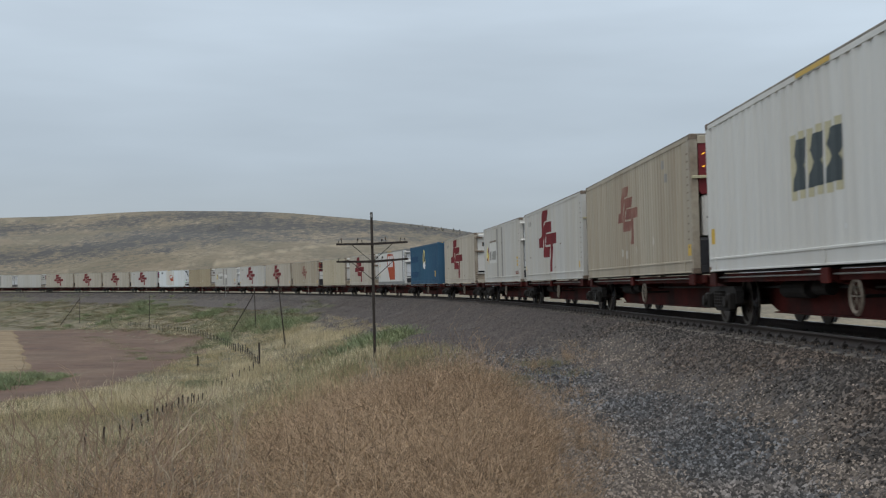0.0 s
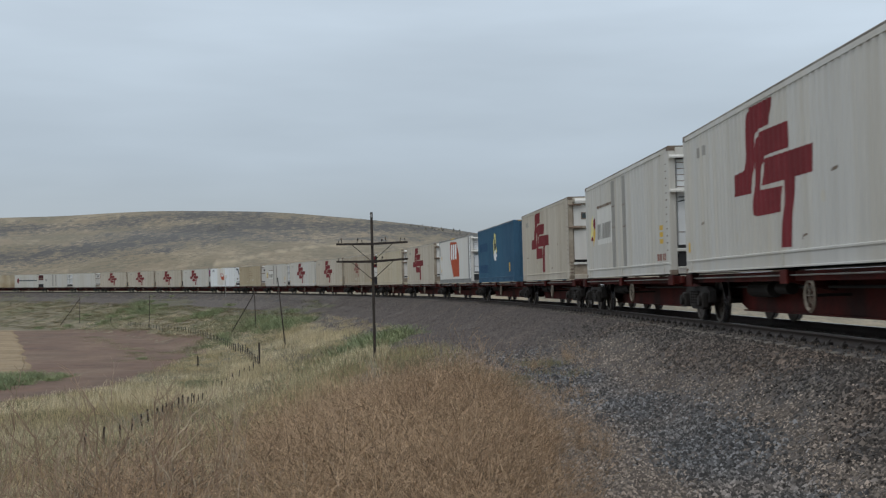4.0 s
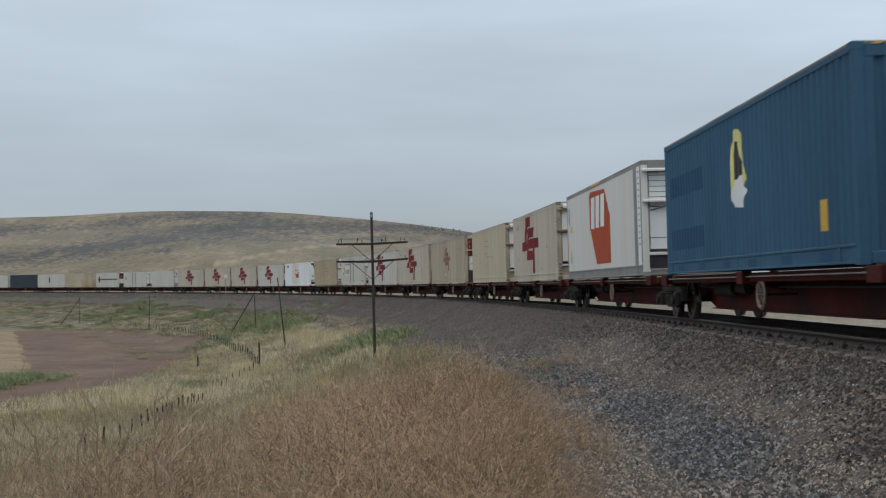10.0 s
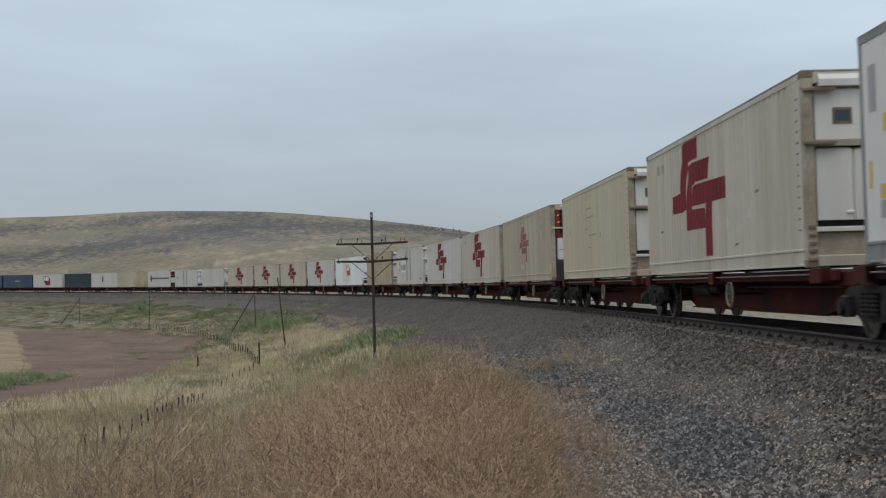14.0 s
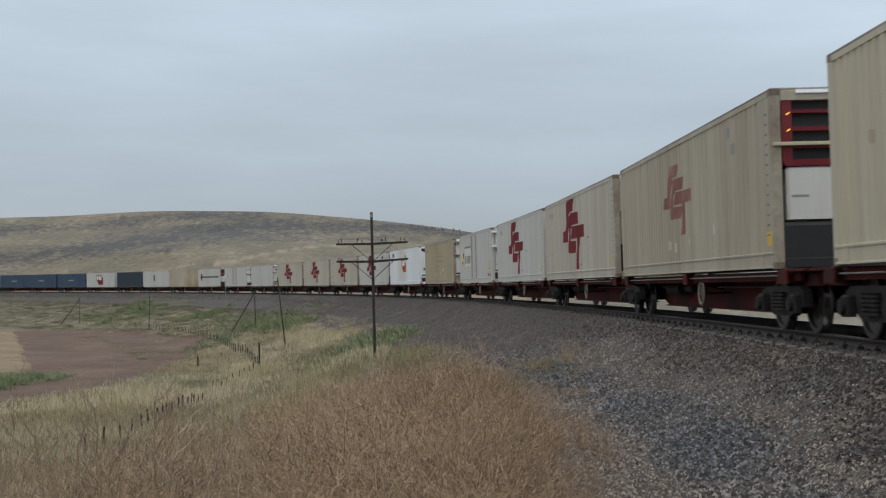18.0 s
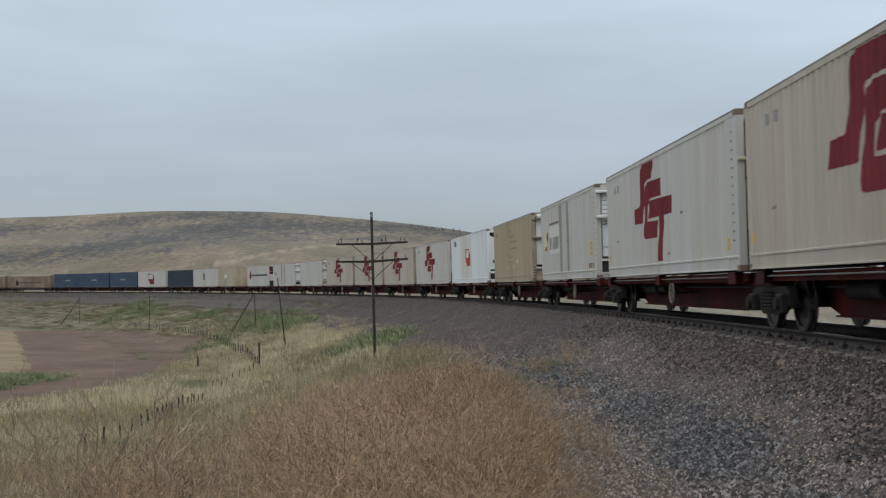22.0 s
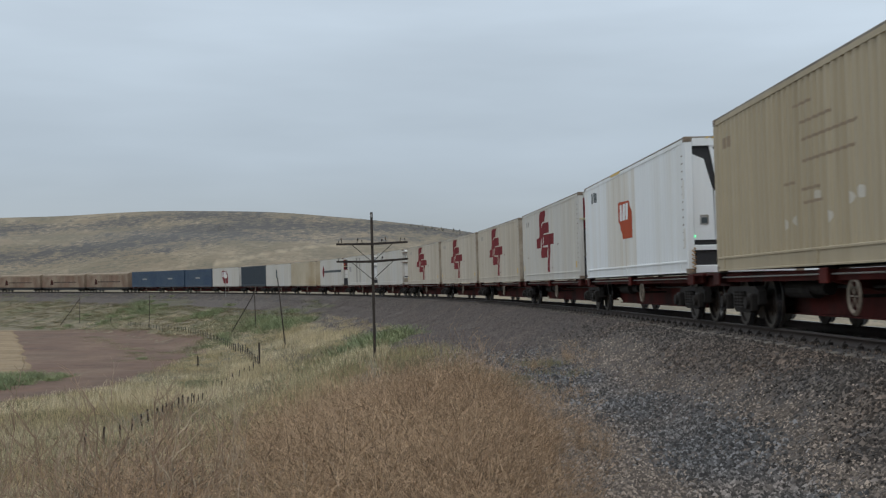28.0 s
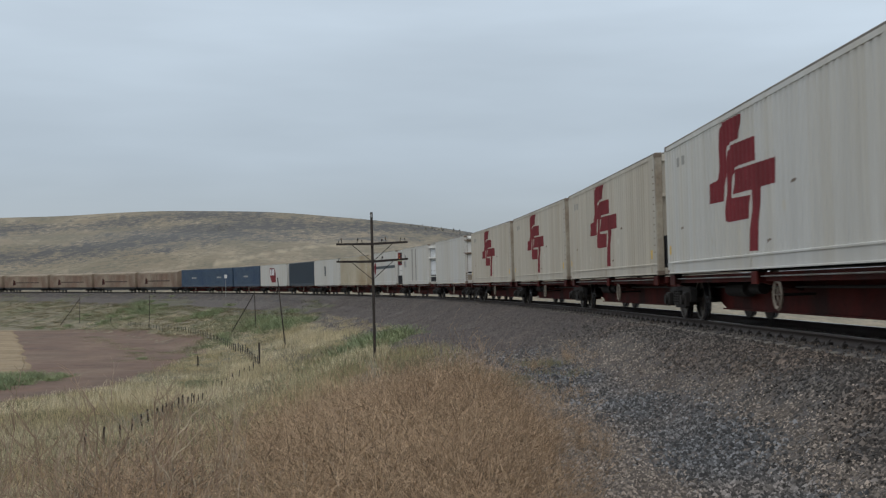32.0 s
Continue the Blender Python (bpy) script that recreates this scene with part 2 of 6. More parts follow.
def ground_material():
    """Dry grass, green growth and gravel, spread by the ground's own cover map with ragged borders."""
    m = surface("ground_cover", (0.185, 0.152, 0.098), 0.95, 0, 0.40, 0.35, 2.6, 0.35, (0.095, 0.086, 0.052), 0.50, bump_dist=0.08)
    n, l = m.node_tree.nodes, m.node_tree.links
    b = n["Principled BSDF"]
    old = b.inputs["Base Color"].links[0].from_socket
    at = n.new("ShaderNodeAttribute")
    at.attribute_name = "cover"
    sep = n.new("ShaderNodeSeparateColor")
    l.new(at.outputs["Color"], sep.inputs[0])
    co = n.new("ShaderNodeTexCoord")
    rag = n.new("ShaderNodeTexNoise")
    rag.inputs["Scale"].default_value, rag.inputs["Detail"].default_value, rag.inputs["Roughness"].default_value = 0.9, 8.0, 0.7
    l.new(co.outputs["Object"], rag.inputs["Vector"])
    stones = n.new("ShaderNodeTexVoronoi")
    stones.inputs["Scale"].default_value = 38.0
    l.new(co.outputs["Object"], stones.inputs["Vector"])
    pick = n.new("ShaderNodeSeparateColor")
    l.new(stones.outputs["Color"], pick.inputs[0])
    ramp = n.new("ShaderNodeValToRGB")
    ramp.color_ramp.elements[0].position, ramp.color_ramp.elements[0].color = 0.0, (0.034, 0.030, 0.028, 1)
    ramp.color_ramp.elements[1].position, ramp.color_ramp.elements[1].color = 1.0, (0.138, 0.116, 0.102, 1)
    l.new(pick.outputs["Red"], ramp.inputs[0])
    leaf = n.new("ShaderNodeValToRGB")
    leaf.color_ramp.elements[0].position, leaf.color_ramp.elements[0].color = 0.36, (0.055, 0.070, 0.026, 1)
    leaf.color_ramp.elements[1].position, leaf.color_ramp.elements[1].color = 0.64, (0.165, 0.160, 0.078, 1)
    l.new(rag.outputs[0], leaf.inputs[0])
    for ch, src in (("Red", ramp.outputs[0]), ("Green", leaf.outputs[0])):
        add = n.new("ShaderNodeMath")
        add.operation = "ADD"
        l.new(sep.outputs[ch], add.inputs[0])
        l.new(rag.outputs[0], add.inputs[1])
        cut = n.new("ShaderNodeMapRange")
        cut.inputs["From Min"].default_value, cut.inputs["From Max"].default_value = (0.92, 1.12) if ch == "Red" else (0.76, 1.22)
        l.new(add.outputs[0], cut.inputs["Value"])
        mix = n.new("ShaderNodeMix")
        mix.data_type = "RGBA"
        l.new(cut.outputs[0], mix.inputs[0])
        l.new(old, mix.inputs[6])
        l.new(src, mix.inputs[7])
        old = mix.outputs[2]
    l.new(old, b.inputs["Base Color"])
    return m


M_GROUND = ground_material()
M_FIELD = surface("bare_brown_soil", (0.112, 0.066, 0.045), 0.95, 0, 0.32, 0.30, 2.6, 0.6, (0.138, 0.094, 0.064), 0.55, bump_dist=0.06, stretch=(0.7, 0.34, 1), width=0.16)
M_STRAW = surface("straw_stubble", (0.235, 0.176, 0.105), 0.95, 0, 0.3, 0.3, 3.0, 0.4, (0.195, 0.140, 0.078), 0.5, bump_dist=0.08)
M_TIMBER = surface("weathered_dark_timber", (0.028, 0.022, 0.019), 0.85, 0, 0.3, 2, 30, 0.3, (0.05, 0.039, 0.032), 0.55, stretch=(4, 4, 0.4))
M_TWIG = surface("dry_weed_stems", (0.405, 0.290, 0.186), 0.85, 0, 0.15, 0.5, 20, 0.0, (0.285, 0.192, 0.120), 0.5, island=0.75)
M_DARKTWIG = surface("grey_brown_branches", (0.33, 0.235, 0.165), 0.85, 0, 0.3, 1.5, 20, 0.0, (0.50, 0.42, 0.32), 0.55, width=0.06)
M_PALETWIG = surface("bleached_branches", (0.46, 0.37, 0.27), 0.85, 0, 0.2, 1.5, 20, 0.0, (0.33, 0.25, 0.17), 0.55)
M_CASTING = surface("grimy_corner_steel", (0.24, 0.20, 0.155), 0.7, 0.1, 0.3, 2.5, 20, 0.1, (0.15, 0.10, 0.07), 0.5)
M_BUSH = surface("fresh_green_bush", (0.155, 0.20, 0.105), 0.8, 0, 0.25, 0.8, 20, 0.0, (0.235, 0.26, 0.135), 0.5, island=0.45)
M_STRAWGRASS = surface("pale_dry_grass", (0.58, 0.505, 0.345), 0.85, 0, 0.25, 0.16, 20, 0.0, (0.42, 0.345, 0.20), 0.5, island=0.45)
M_GREEN = surface("green_weeds", (0.14, 0.162, 0.088), 0.8, 0, 0.25, 0.3, 20, 0.0, (0.225, 0.215, 0.125), 0.52, island=0.45)
M_OLIVE = surface("olive_weeds", (0.165, 0.17, 0.09), 0.85, 0, 0.25, 0.2, 20, 0.0, (0.265, 0.235, 0.15), 0.5, island=0.45)


M_YELLOWGREEN = surface("yellow_green_grass", (0.26, 0.255, 0.13), 0.85, 0, 0.25, 0.25, 20, 0.0, (0.36, 0.31, 0.17), 0.52, island=0.45)
M_SLOPEWEED = surface("brown_olive_weeds", (0.20, 0.16, 0.095), 0.9, 0, 0.25, 0.2, 20, 0.0, (0.12, 0.115, 0.06), 0.5, island=0.4)
M_SCRUB = surface("dark_scrub", (0.062, 0.060, 0.048), 0.9, 0, 0.2, 0.3, 20, 0.0, (0.085, 0.078, 0.056), 0.5, island=0.4)


def hill_material():
    """Dry hill grass with broken dark bands of scrub and rock that run along the slope."""
    m = surface("hill_grass", (0.200, 0.160, 0.108), 0.95, 0, 0.14, 0.07, 0.5, 0.3, (0.155, 0.132, 0.090), 0.5,
                stretch=(0.7, 0.42, 1.0), width=0.14, bump_dist=0.4)
    n, l = m.node_tree.nodes, m.node_tree.links
    b = n["Principled BSDF"]
    old = b.inputs["Base Color"].links[0].from_socket
    bd = n.new("ShaderNodeAttribute")
    bd.attribute_name = "beds"
    mp = n.new("ShaderNodeMapping")
    l.new(bd.outputs["Vector"], mp.inputs[0])

    def noise(scale, detail, rough):
        q = n.new("ShaderNodeTexNoise")
        q.inputs["Scale"].default_value, q.inputs["Detail"].default_value, q.inputs["Roughness"].default_value = scale, detail, rough
        l.new(mp.outputs[0], q.inputs["Vector"])
        return q.outputs[0]

    def ranged(src, lo, hi, top):
        q = n.new("ShaderNodeMapRange")
        q.inputs["From Min"].default_value, q.inputs["From Max"].default_value, q.inputs["To Max"].default_value = lo, hi, top
        l.new(src, q.inputs["Value"])
        return q.outputs[0]

    def over(under, colour, share):
        q = n.new("ShaderNodeMix")
        q.data_type = "RGBA"
        q.inputs[7].default_value = (*colour, 1)
        l.new(share, q.inputs[0])
        l.new(under, q.inputs[6])
        return q.outputs[2]
    broad, grain, fine = noise(0.02, 3.0, 0.6), noise(0.075, 4.0, 0.7), noise(0.26, 4.0, 0.75)
    at = n.new("ShaderNodeAttribute")
    at.attribute_name = "cover"
    sep = n.new("ShaderNodeSeparateColor")
    l.new(at.outputs["Color"], sep.inputs[0])

    def mad(x, k, y):
        q = n.new("ShaderNodeMath")
        q.operation = "MULTIPLY_ADD"
        q.inputs[1].default_value = k
        l.new(x, q.inputs[0])
        l.new(y, q.inputs[2])
        return q.outputs[0]
    half = n.new("ShaderNodeMath")
    half.operation = "MULTIPLY"
    half.inputs[1].default_value = 1.0
    l.new(grain, half.inputs[0])
    # brown and olive streaks along the beds, a pale sandy streak, then scrub and broken rock in the bands
    old = over(old, (0.125, 0.112, 0.078), ranged(mad(fine, 0.9, mad(broad, 0.5, half.outputs[0])), 1.12, 1.30, 0.9))
    old = over(old, (0.31, 0.255, 0.175), ranged(mad(broad, -0.9, mad(fine, -0.5, half.outputs[0])), -0.22, 0.02, 0.6))
    old = over(old, (0.33, 0.275, 0.19), ranged(sep.outputs["Red"], 0.1, 0.9, 0.8))
    speck = mad(sep.outputs["Blue"], 0.56, mad(fine, 1.5, half.outputs[0]))
    old = over(old, (0.105, 0.094, 0.078), ranged(speck, 1.44, 1.56, 0.85))
    old = over(old, (0.056, 0.056, 0.056), ranged(speck, 1.62, 1.76, 0.85))
    l.new(old, b.inputs["Base Color"])
    return m


M_HILL = hill_material()


def glowing(name, colour, power):
    m = bpy.data.materials.new(name)
    m.use_nodes = True
    b = m.node_tree.nodes["Principled BSDF"]
    b.inputs["Base Color"].default_value = (*colour, 1)
    b.inputs["Emission Color"].default_value, b.inputs["Emission Strength"].default_value = (*colour, 1), power
    return m


M_AMBER = glowing("amber_lamp", (1.0, 0.50, 0.04), 0.9)
M_VIOLET = glowing("violet_lamp", (0.35, 0.12, 1.0), 1.2)
M_LED = glowing("green_lamp", (0.1, 1.0, 0.35), 1.5)


# ---- mesh helpers ----
class Build:
    """Collects faces of one mesh."""

    def __init__(self):
        self.v, self.f = [], []

    def add(self, verts, faces):
        k = len(self.v)
        self.v.extend(verts)
        self.f.extend([tuple(i + k for i in face) for face in faces])
        return self

    def box(self, x0, x1, y0, y1, z0, z1, c=0.0):
        """A block; c chamfers its four long upright edges and its top."""
        if c <= 0:
            self.add([(x0, y0, z0), (x1, y0, z0), (x1, y1, z0), (x0, y1, z0), (x0, y0, z1), (x1, y0, z1), (x1, y1, z1), (x0, y1, z1)],
                     [(3, 2, 1, 0), (4, 5, 6, 7), (0, 1, 5, 4), (1, 2, 6, 5), (2, 3, 7, 6), (3, 0, 4, 7)])
        else:
            ring = [(x0 + c, y0), (x1 - c, y0), (x1, y0 + c), (x1, y1 - c), (x1 - c, y1), (x0 + c, y1), (x0, y1 - c), (x0, y0 + c)]
            cx, cy = (x0 + x1) / 2, (y0 + y1) / 2
            kx, ky = max(0.0, 1 - 2 * c / max(x1 - x0, 1e-6)), max(0.0, 1 - 2 * c / max(y1 - y0, 1e-6))
            top = [(cx + (x - cx) * kx, cy + (y - cy) * ky, z1) for x, y in ring]
            v = [(x, y, z0) for x, y in ring] + [(x, y, z1 - c) for x, y in ring] + top
            f = [tuple(range(7, -1, -1)), tuple(range(16, 24))]
            for a in (0, 8):
                f += [(a + i, a + (i + 1) % 8, a + 8 + (i + 1) % 8, a + 8 + i) for i in range(8)]
            self.add(v, f)
        return self

    def prism(self, pts, axis, a, b):
        """A polygon pushed from a to b along axis (0, 1 or 2); pts are the two other coordinates in order."""
        def put(p, d):
            q = list(p)
            q.insert(axis, d)
            return tuple(q)
        n = len(pts)
        self.add([put(p, a) for p in pts] + [put(p, b) for p in pts],
                 [tuple(range(n)), tuple(range(2 * n - 1, n - 1, -1))] + [(i, i + n, (i + 1) % n + n, (i + 1) % n) for i in range(n)])
        return self

    def tube(self, a, b, r0, r1=None, n=8, caps=True):
        a, b = Vector(a), Vector(b)
        r1 = r0 if r1 is None else r1
        d = (b - a).normalized()
        u = d.orthogonal().normalized()
        w = d.cross(u)
        ring = [math.cos(2 * math.pi * i / n) * u + math.sin(2 * math.pi * i / n) * w for i in range(n)]
        v = [tuple(a + r0 * p) for p in ring] + [tuple(b + r1 * p) for p in ring]
        f = [(i, (i + 1) % n, (i + 1) % n + n, i + n) for i in range(n)]
        if caps:
            f += [tuple(range(n - 1, -1, -1)), tuple(range(n, 2 * n))]
        self.add(v, f)
        return self

    def lathe(self, profile, centre, n=20):
        """Rings (offset along y, radius) turned about the y axis through centre."""
        cx, cy, cz = centre
        v, f = [], []
        for o, r in profile:
            v += [(cx + r * math.cos(2 * math.pi * i / n), cy + o, cz + r * math.sin(2 * math.pi * i / n)) for i in range(n)]
        for k in range(len(profile) - 1):
            f += [(k * n + i, k * n + (i + 1) % n, (k + 1) * n + (i + 1) % n, (k + 1) * n + i) for i in range(n)]
        f += [tuple(range(n)), tuple(range(len(profile) * n - 1, (len(profile) - 1) * n - 1, -1))]
        self.add(v, f)
        return self

    def mesh(self, name, material, smooth=False, fix=True):
        me = bpy.data.meshes.new(name)
        me.from_pydata(self.v, [], self.f)
        if fix and len(self.f) < 20000:
            bm = bmesh.new()
            bm.from_mesh(me)
            bmesh.ops.recalc_face_normals(bm, faces=bm.faces)
            bm.to_mesh(me)
            bm.free()
        if material:
            me.materials.append(material)
        if smooth:
            me.polygons.foreach_set("use_smooth", [True] * len(me.polygons))
        me.update()
        return me


def part(name, b, material, parent, label="", smooth=False, at=None):
    ob = new(name, b if isinstance(b, bpy.types.Mesh) else b.mesh(name, material, smooth))
    ob.parent = parent
    if at is not None:
        ob.matrix_basis = at
    if label:
        ob["label"] = label
    return ob


def thing(name, label, category, group="", kind="", m=None):
    ob = new(name)
    ob.empty_display_size = 0.3
    tagged(ob, label, category, group, kind)
    if m is not None:
        ob.matrix_basis = m
    return ob


def big_mesh(name, verts, faces, material, smooth=False):
    """A mesh from numpy arrays: verts (n, 3), faces (k, 3 or 4)."""
    me = bpy.data.meshes.new(name)
    verts, faces = np.asarray(verts, np.float32), np.asarray(faces, np.int32)
    k, c = faces.shape
    me.vertices.add(len(verts))
    me.vertices.foreach_set("co", verts.ravel())
    me.loops.add(k * c)
    me.loops.foreach_set("vertex_index", faces.ravel())
    me.polygons.add(k)
    me.polygons.foreach_set("loop_start", np.arange(0, k * c, c, dtype=np.int32))
    me.polygons.foreach_set("loop_total", np.full(k, c, np.int32))
    if smooth:
        me.polygons.foreach_set("use_smooth", np.ones(k, bool))
    me.update(calc_edges=True)
    me.materials.append(material)
    return me


# ---- the line of the track ----
RAIL_Z = 0.90                      # rail head at the middle of the curve
CANT = 0.0241
STEP = 0.5
TS = np.arange(-700, 260 + STEP / 2, STEP)
TK = np.interp(TS, [-420, -330, -300, -200, -120, -60, -10, 20, 60], [0, -0.0028, -0.0028, -0.0028, -0.0022, -0.0027, -0.0015, -0.0008, 0])
TH = np.concatenate([[0], np.cumsum(TK[:-1] * STEP)])
ZERO = int(round(700 / STEP))
TH = TH - TH[ZERO] - 1.5627
TX = np.concatenate([[0], np.cumsum(np.cos(TH[:-1] + TK[:-1] * STEP / 2) * STEP)])
TY = np.concatenate([[0], np.cumsum(np.sin(TH[:-1] + TK[:-1] * STEP / 2) * STEP)])
TX, TY = TX - TX[ZERO] + 6.7258, TY - TY[ZERO] + 14.034


def along(s):
    """x, y and heading of the track at arc length s; the train travels towards growing s."""
    return float(np.interp(s, TS, TX)), float(np.interp(s, TS, TY)), float(np.interp(s, TS, TH))


def beside(s, o, z=0.0):
    """The point o metres to the inner side of the curve."""
    x, y, h = along(s)
    return (x + o * math.sin(h), y - o * math.cos(h), z)


def offset_of(px, py):
    """Signed distance of points from the track (inner side positive) and their arc length."""
    px, py = np.atleast_1d(px).astype(float), np.atleast_1d(py).astype(float)
    best, idx = np.full(px.shape, 1e18), np.zeros(px.shape, int)
    for k in range(0, len(TS), 6):
        d = (px - TX[k]) ** 2 + (py - TY[k]) ** 2
        m = d < best
        best[m], idx[m] = d[m], k
    o = (px - TX[idx]) * np.sin(TH[idx]) - (py - TY[idx]) * np.cos(TH[idx])
    return o, TS[idx], np.sqrt(best)


CREST_D = 700.0
# bearing of the crest in degrees, and its rise
HILL_AZ = [-90, -50, -28, -20, -16, -12, -8, -4, 0, 1.5, 6, 13, 25, 60]
HILL_RISE = [10, 40, 106, 116, 127, 139, 137, 124, 106, 98, 62, 25, 12, 5]


def hill_rise(az):
    """Height of the rounded crest over the eye line, by direction."""
    return sum(np.interp(az + k, HILL_AZ, HILL_RISE) for k in (-1.6, -0.8, 0.0, 0.8, 1.6)) / 5


def smooth_noise(x, y, scale, seed=0.0):
    """Cheap smooth value variation from sines."""
    x, y = x / scale + seed, y / scale - seed * 0.7
    return (np.sin(x + 1.7 * np.sin(y * 0.8 + seed)) + np.sin(y * 1.3 + 1.1 * np.sin(x * 0.9 + 2.0)) + np.sin((x + y) * 0.73 + seed)) / 3


def land(px, py):
    """Height of the natural ground."""
    px, py = np.atleast_1d(px).astype(float), np.atleast_1d(py).astype(float)
    o, s, dist = offset_of(px, py)
    d = np.hypot(px, py)
    bench = np.interp(o, [-60, -8, -4.5, -3, 0, 3, 3.6, 4.5, 6.5, 8.5, 10.5, 12.5, 15, 20, 40], [-1.0, -1.0, -0.5, 0.1, 0.3, 0.02, -0.22, -0.30, -0.10, -0.70, -1.6, -2.4, -3.3, -4.8, -6.5])
    steep = np.interp(o, [-60, -8, -4.5, -3, 0, 3, 3.6, 8, 12, 15, 20, 40], [-1.4, -1.4, -0.6, 0.1, 0.3, 0.02, -0.25, -1.6, -2.6, -3.4, -4.8, -6.5])
    k = np.clip((py - 40) / 40, 0, 1)
    floor = np.interp(py, [-60, 0, 20, 35, 60, 100, 188, 240, 400], [-1.0, -1.0, -1.9, -2.4, -3.6, -4.2, -5.0, -5.6, -5.8])
    z = np.maximum(bench * (1 - k) + steep * k, floor)
    z = z * np.where(o > 6.5, np.clip((py - 6.0) / 13.0, 0, 1), 1.0)
    z = z + 0.10 * smooth_noise(px, py, 3.1) * np.clip(d / 20, 0, 1) * np.clip(1.35 - d / 90, 0.25, 1) + 0.05 * smooth_noise(px, py, 0.9, 2.0)
    # the long hill behind the line
    az = np.degrees(np.arctan2(px, np.maximum(py, 1e-3)))
    az = np.where(py <= 0, np.where(px < 0, -90, 90), az)
    rise = hill_rise(az)
    top = EYE_Z + CREST_D * rise / 2214.0
    u = np.clip((d - 245) / (CREST_D - 245), 0, 1)
    prof = u ** 1.15 * (1 + 0.18 * np.sin(u * 6.0)) / (1 + 0.18 * np.sin(6.0))
    far = np.clip((d - CREST_D) / 900, 0, 1)
    hill = (top - z) * np.clip(prof, 0, 1.05) * (1 - 0.5 * far)
    hill = hill * np.clip((-o - 5) / 60, 0, 1)
    hill = hill + smooth_noise(px, py, 38.0, 1.0) * 1.1 * np.clip((d - 300) / 200, 0, 1) + smooth_noise(px, py, 11.0, 4.0) * 0.35 * np.clip((d - 300) / 200, 0, 1)
    z = z + np.where(o < -5, hill, np.where(d > 420, hill, 0.0))
    return z


def land1(x, y):
    return float(land(x, y)[0])


def sheet(name, xs, ys, lift, material, inside=None):
    """A grid laid on the land."""
    gx, gy = np.meshgrid(xs, ys, indexing="ij")
    gz = land(gx.ravel(), gy.ravel()) + lift
    v = np.stack([gx.ravel(), gy.ravel(), gz], 1)
    n, m = gx.shape
    i, j = np.meshgrid(np.arange(n - 1), np.arange(m - 1), indexing="ij")
    a = (i * m + j).ravel()
    f = np.stack([a, a + m, a + m + 1, a + 1], 1)
    if inside is not None:
        f = f[inside(v[f].mean(axis=1))]
        # the rim dips into the soil
        count = np.bincount(f.ravel(), minlength=len(v))
        v[(count > 0) & (count < 4), 2] -= lift + 0.10
    return new(name, big_mesh(name, v, f, material, True))


# ---- ground ----
# patches of fresh green growth: x, y and reach
GREENS = [(-13.6, 123, 3.0, 16), (-21.5, 140, 4.0, 12), (-27, 150, 4.5, 10), (-48, 203, 7, 14), (-57, 222, 8, 12), (-82, 261, 11, 10), (-98, 285, 11, 10),
          (-3.4, 52, 2.2, 12), (-22.4, 118, 2.6, 7), (-13.4, 68, 1.0, 4)]


def hill_bands(x, y, z):
    """Bands of dark scrub and broken rock that climb across the hill, and a pale sandy streak at its foot."""
    az, d = np.degrees(np.arctan2(x, y)), np.hypot(x, y)
    share = (z - EYE_Z) / np.maximum(d, 1) * 2214.0 / hill_rise(az)
    wob = 0.035 * smooth_noise(x, y, 23.0, 5.0) + 0.035 * smooth_noise(x, y, 9.0, 2.0)
    lower = np.interp(az, [-24, -18, -14.5, -10, -7.3, -4.7, -2, 2], [0.34, 0.45, 0.58, 0.74, 0.80, 0.86, 0.93, 0.97])
    upper = np.interp(az, [-24, -17, -12.3, -8.5, -5], [0.80, 0.85, 0.90, 0.965, 1.0])
    thick = np.interp(az, [-24, -18, -10, -4, 2], [0.045, 0.055, 0.085, 0.055, 0.04])
    band = np.maximum(1 - np.abs(share + wob - lower) / (thick * 3.4), 0.95 * np.interp(az, [-8.4, -6.6], [1, 0]) - np.abs(share + wob - upper) / 0.12)
    band = np.maximum(band, 0.68 - np.abs(share + wob - lower * 0.80) / 0.10)
    band = np.maximum(band, 0.5 - np.abs(share + wob * 1.5 - lower * 1.18) / 0.08)
    line = np.interp(az, [-10, -9.1, -5.8, -3], [0.33, 0.38, 0.56, 0.66])
    pale = np.clip(1 - np.abs(share + wob * 0.5 - line) / 0.025, 0, 1) * (az > -10.5) * (az < -3)
    return np.clip(band, 0, 1) * (d > 330) * (d < 900), pale * (d > 300)


